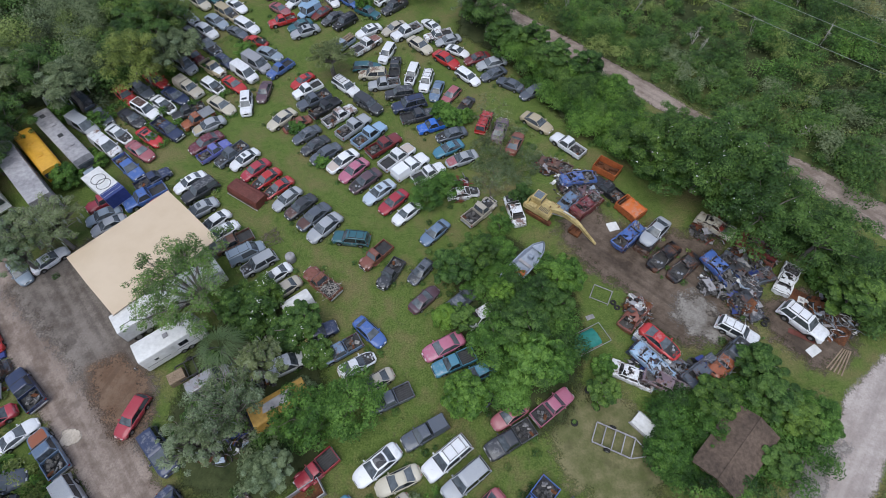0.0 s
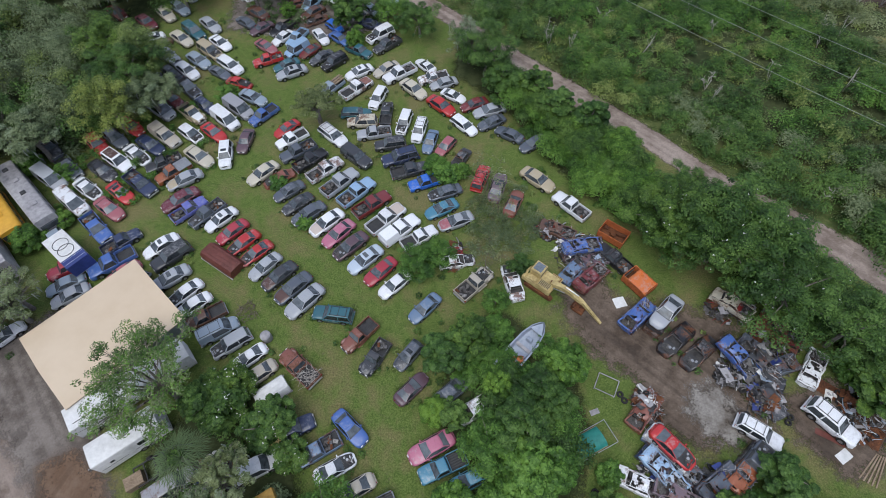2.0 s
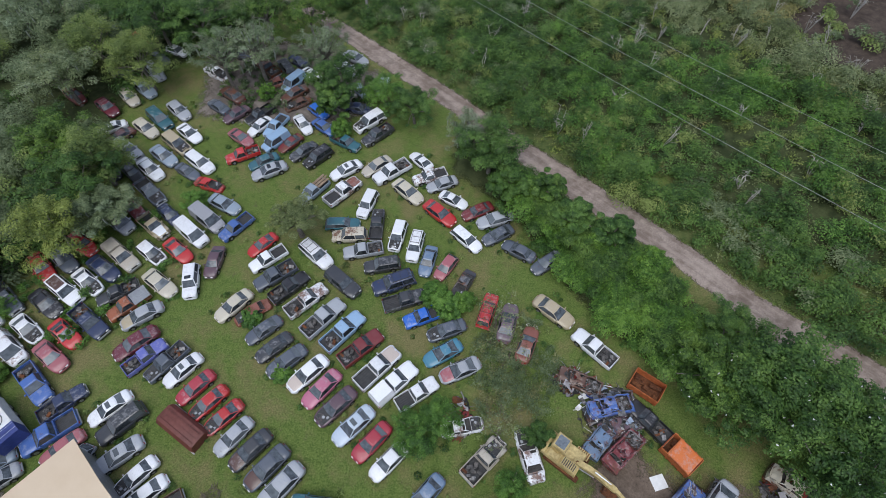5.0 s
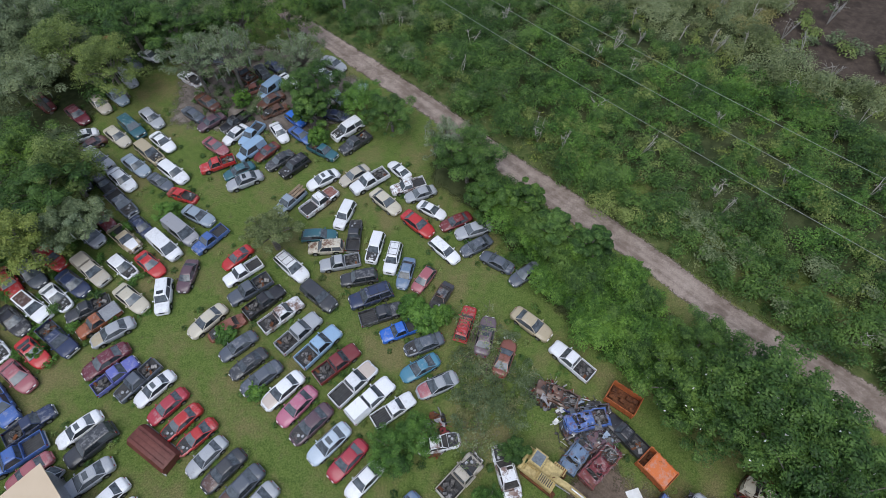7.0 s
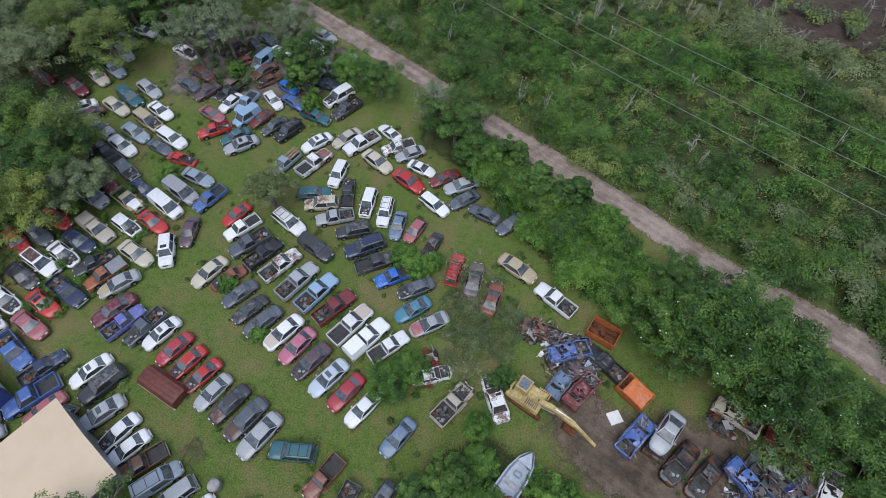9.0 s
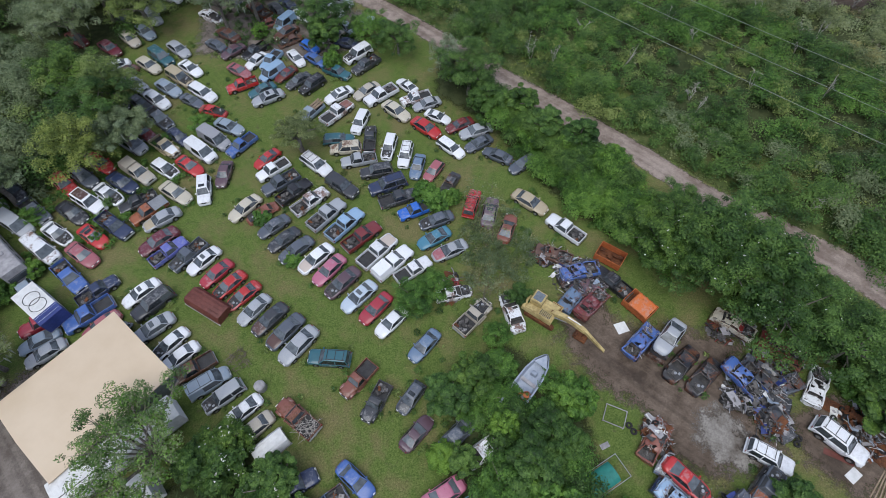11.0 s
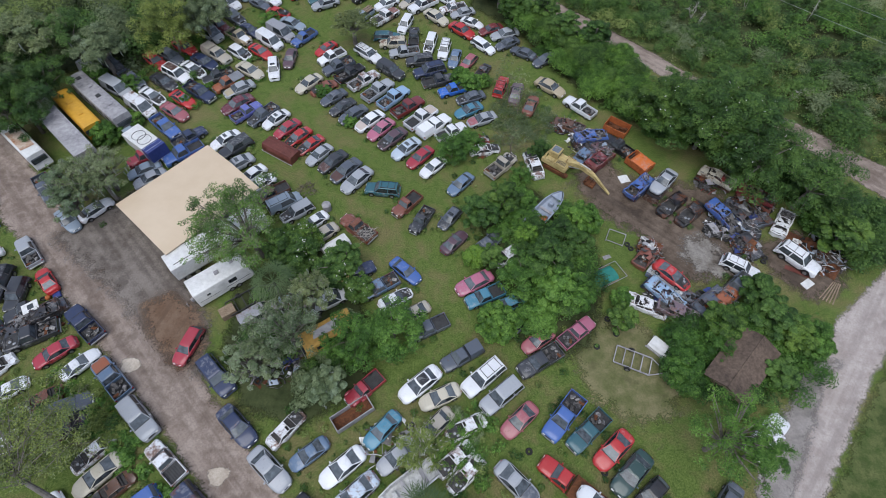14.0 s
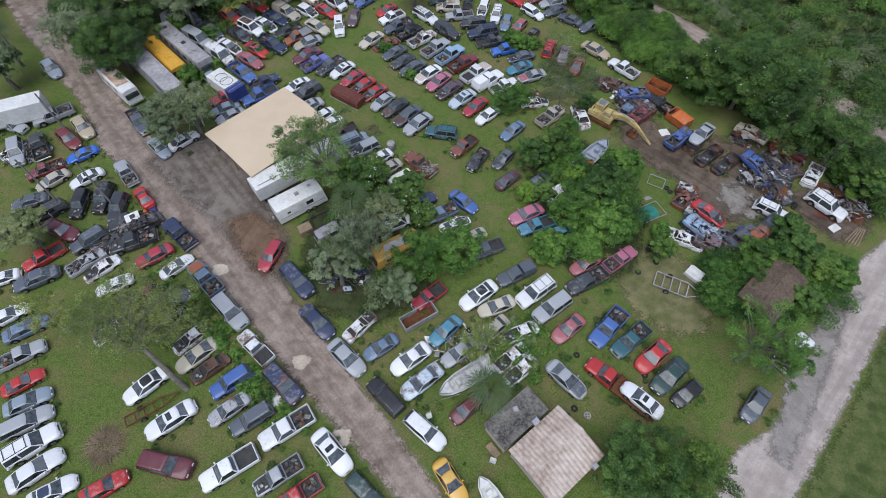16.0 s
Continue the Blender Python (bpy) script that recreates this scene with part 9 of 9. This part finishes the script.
# ---- stands of brush ----
FAR = [(-26, 124), (-14, 124), (15, 118), (40, 99), (62, 78), (76, 46), (74, 18), (92, 18), (96, 124), (40, 128)]
NEAR_FAR = [(-34, 126), (-17.2, 108.2), (1.0, 89.8), (12.8, 77.2), (29.4, 59.6), (39.8, 49.4), (47.4, 42), (57.8, 31), (76, 14), (78, 46), (62, 80), (40, 100), (15, 122), (-10, 128)]
brush("near_brush", NEAR_FAR, 1450, 2.0, 0.145, 400, [LEAF_BRIGHT, LEAF_YELLOW, LEAF, LEAF_DULL, LEAF_PALE], [0.32, 0.06, 0.36, 0.21, 0.05], 11, "dense low green brush beyond the dirt track", (0.8, 3.0), patchy=True)
brush("brush_grass", NEAR_FAR, 800, 1.0, 0.12, 75, [LEAF_YELLOW, LEAF_DULL, STRAW], [0.35, 0.4, 0.25], 34, "rough grass between the shrubs beyond the track", (0.2, 0.7), 0, (0.7, 1.6))
brush("far_brush", FAR, 620, 2.0, 0.15, 520, [LEAF_BRIGHT, LEAF_YELLOW, LEAF_DULL, LEAF_PALE, STRAW, LEAF_BROWN], [0.08, 0.26, 0.20, 0.20, 0.16, 0.10], 12, "distant mixed green and brown scrub", (0.5, 2.6), wide=(1.2, 3.0), bare=POND, patchy=True)
brush("marsh_grass", [(20, 128), (40, 102), (62, 82), (78, 48), (96, 40), (96, 126)], 420, 1.0, 0.15, 90, [STRAW, LEAF_YELLOW, LEAF_BROWN], [0.5, 0.3, 0.2], 33, "tussocks of pale marsh grass in the scrub", (0.3, 0.9), 0, (0.6, 1.5), bare=POND)
FAR_WRECKS = [(-34, 86), (-26, 84), (-20, 83), (-12, 84), (-9, 90), (-16, 97), (-26, 99), (-35, 96)]
brush("wreck_weeds", FAR_WRECKS, 130, 1.0, 0.11, 150, [LEAF_DULL, LEAF, LEAF_BRIGHT], [0.3, 0.4, 0.3], 36, "rank weeds and vines among the far wrecks", (0.2, 1.3), 1.3, (0.4, 1.1))
VINES = [(-50, 8), (-44, 10), (-38, 8), (-33, 4), (-34, 0), (-40, 1), (-46, 2), (-50, 4)]
brush("yard_vines", VINES, 60, 1.0, 0.13, 190, [LEAF_BRIGHT, LEAF_YELLOW], [0.5, 0.5], 28, "vines and weeds overgrowing wrecked cars", (0.2, 1.1), 1.2, (0.4, 1.1))
LANE_WEEDS = [(-37, 7), (-33, 3.4), (-27.5, -2.2), (-22, -7.5), (-25, -9), (-29, -5), (-33, -2), (-36, 2), (-39, 5)]
brush("lane_weeds", LANE_WEEDS, 60, 1.0, 0.13, 170, [LEAF_BRIGHT, LEAF], [0.6, 0.4], 29, "rank green weeds between cars beside the lane", (0.2, 1.0), 1.2, (0.4, 1.0))
ROW_WEEDS = [(-52, 66), (-44, 70), (-34, 66), (-30, 54), (-40, 46), (-48, 42), (-56, 50)]
brush("row_weeds", ROW_WEEDS, 90, 1.0, 0.13, 150, [LEAF_BRIGHT, LEAF], [0.6, 0.4], 30, "green weeds growing between rows of cars", (0.2, 1.1), 1.1, (0.4, 1.0))
VERGE = [(-36, 125.6), (-10, 99.6), (20, 69.6), (40, 49.6), (60, 29.4), (64, 32), (44, 51.5), (24, 71.5), (-6, 101.5), (-33, 128.5)]
brush("verge_shrubs", VERGE, 420, 1.0, 0.07, 80, [LEAF_YELLOW, LEAF, LEAF_DULL], [0.35, 0.35, 0.3], 27, "low green growth along the track verge", (0.03, 0.16), 0, (0.4, 1.0))
THICKET = [(3.25, 78.25), (9.25, 70.25), (16.25, 62.75), (23.25, 56.25), (28.25, 50.25), (32.25, 44.25), (39.25, 40.25), (43.25, 36.75), (45.25, 30.25), (42, 26), (39, 31), (33, 38), (27, 41), (22, 45), (17, 50), (13, 56), (9, 65), (3, 74)]
brush("thicket", THICKET, 240, 2.0, 0.13, 1250, [LEAF_DULL, LEAF, LEAF_BRIGHT], [0.14, 0.46, 0.40], 13, "dense green thicket between yard and track", (1.0, 3.4), 2.0, patchy=True)
COPSE = [(1.5, 29), (4.5, 30), (7, 27), (11, 25.5), (13, 20), (10.5, 13), (6, 11), (2.5, 14), (1, 22)]
brush("copse_undergrowth", COPSE, 52, 2.0, 0.12, 1000, [LEAF_BRIGHT, LEAF], [0.6, 0.4], 14, "leafy undergrowth of the copse", (0.6, 2.2), 2.3)
WOOD_EDGE = [(-46, 57), (-47, 66), (-47, 78), (-46, 92), (-34, 104), (-26, 110), (-38, 124), (-92, 124), (-92, 64), (-80, 62), (-62, 55), (-50, 56)]
brush("wood_undergrowth", WOOD_EDGE, 230, 2.2, 0.22, 380, [LEAF_DULL, LEAF, LEAF_YELLOW], [0.5, 0.35, 0.15], 15, "dark undergrowth of the wood", (1.0, 4.5), 2.6, (1.5, 3.4))
WOOD_INNER = [(-50, 60), (-50, 66), (-49, 80), (-48, 94), (-36, 106), (-30, 114), (-40, 124), (-88, 124), (-88, 66), (-80, 64), (-64, 58)]
brush("wood_canopy", WOOD_INNER, 110, 2.2, 0.15, 1900, [LEAF, LEAF_DULL, LEAF_YELLOW], [0.3, 0.45, 0.25], 25, "dense mixed canopy of the wood", (4.0, 8.0), 3.0, (2.2, 4.2))
DRY = [(4, 52), (9, 52), (12, 46), (11, 41), (8, 38), (4, 38.5), (2, 42), (2.5, 48)]
brush("dry_weeds", DRY, 170, 1.0, 0.085, 120, [LEAF_YELLOW, LEAF_DULL, STRAW, LEAF_BROWN], [0.3, 0.3, 0.22, 0.18], 26, "tall dry weeds and twigs on rough grass", (0.2, 0.9), 1.2, (0.4, 1.1))
VINE_EDGE = [(9.3, 60.5), (13.4, 56.1), (17, 51.6), (18.6, 47.6), (22.2, 44.6), (26.4, 38.4), (27.4, 42.4), (23.7, 47.6), (20, 53), (16.3, 57.6), (12.6, 62)]
brush("vine_edge", VINE_EDGE, 120, 1.0, 0.105, 240, [LEAF, LEAF_BRIGHT], [0.5, 0.5], 35, "low vines creeping out of the thicket", (0.2, 1.1), 1.5, (0.5, 1.2))
GROVE = [(-26, 19), (-20, 25), (-16, 21), (-13, 14), (-13, 9), (-18, 5), (-23, 7), (-26, 12)]
brush("grove_undergrowth", GROVE, 26, 2.0, 0.15, 700, [LEAF, LEAF_DULL], [0.6, 0.4], 16, "leafy undergrowth of the grove", (0.4, 1.8), 2.3)
CORNER = [(20, 14), (25, 15.5), (30, 15), (33, 11.5), (33, 8.5), (28, 6), (22, 5), (19, 8), (18.5, 11)]
brush("corner_brush", CORNER, 70, 2.0, 0.12, 900, [LEAF, LEAF_BRIGHT], [0.5, 0.5], 17, "green shrubs round the brown shed", (0.6, 2.4), 1.8)
EAST = [(42, 26), (44, 31), (52, 27), (47, 22), (43.5, 20.5)]
brush("east_brush", EAST, 40, 2.0, 0.16, 800, [LEAF, LEAF_BRIGHT], [0.6, 0.4], 18, "green shrubs at the yard's east edge", (1.0, 3.0), 2.0)
WEST = [(-98, 26), (-84, 26), (-84, 52), (-92, 66), (-98, 66)]
brush("west_wood", WEST, 160, 2.2, 0.22, 380, [LEAF_DULL, LEAF], [0.5, 0.5], 19, "dark green trees west of the lane", (1.0, 5.0), 2.6, (1.5, 3.2))
SOUTH_EAST = [(42, 6), (58, 22), (80, 20), (70, -14), (30, -30), (30, -8)]
brush("verge_growth", SOUTH_EAST, 200, 2.0, 0.14, 260, [LEAF_BRIGHT, LEAF], [0.6, 0.4], 20, "low bright green growth on the road verge", (0.2, 0.8), 0, (0.8, 2.0))
dead_sticks("dead_brushwood", NEAR_FAR, 46, 21, "bare grey dead trees standing in the brush")
dead_sticks("far_dead_brushwood", FAR, 80, 22, "bare grey dead trees in distant scrub")
weeds(23)
WRECK_VINES = [(-6.4, 2.2), (-4.2, 5.6), (-1.4, 6.3), (1.6, 4.4), (1.6, 2.2), (-0.2, 0.0), (-0.3, -2.3), (-3.3, -2.3)]
brush("wreck_vines", WRECK_VINES, 95, 1.0, 0.10, 90, [LEAF_YELLOW, LEAF_BRIGHT, LEAF_DULL], [0.5, 0.3, 0.2], 31, "pale green vines creeping over stripped car shells", (0.3, 1.2), 0, (0.3, 0.9))
for bx, by, bh, br in ((5.6, 30.8, 2.4, 1.8), (10.6, 28.6, 2.2, 1.6), (6.2, 27.0, 2.4, 1.9), (8.6, 25.8, 2.2, 1.7), (4.0, 28.2, 2.4, 1.9)):
    tree("bright", bx, by, bh, br)
brush("pond_scrub", POND, 34, 2.0, 0.2, 300, [LEAF_YELLOW, LEAF_DULL, LEAF_BROWN], [0.4, 0.35, 0.25], 32, "scattered yellow-green scrub on dark peat", (0.6, 2.6), 0, (1.0, 2.6))
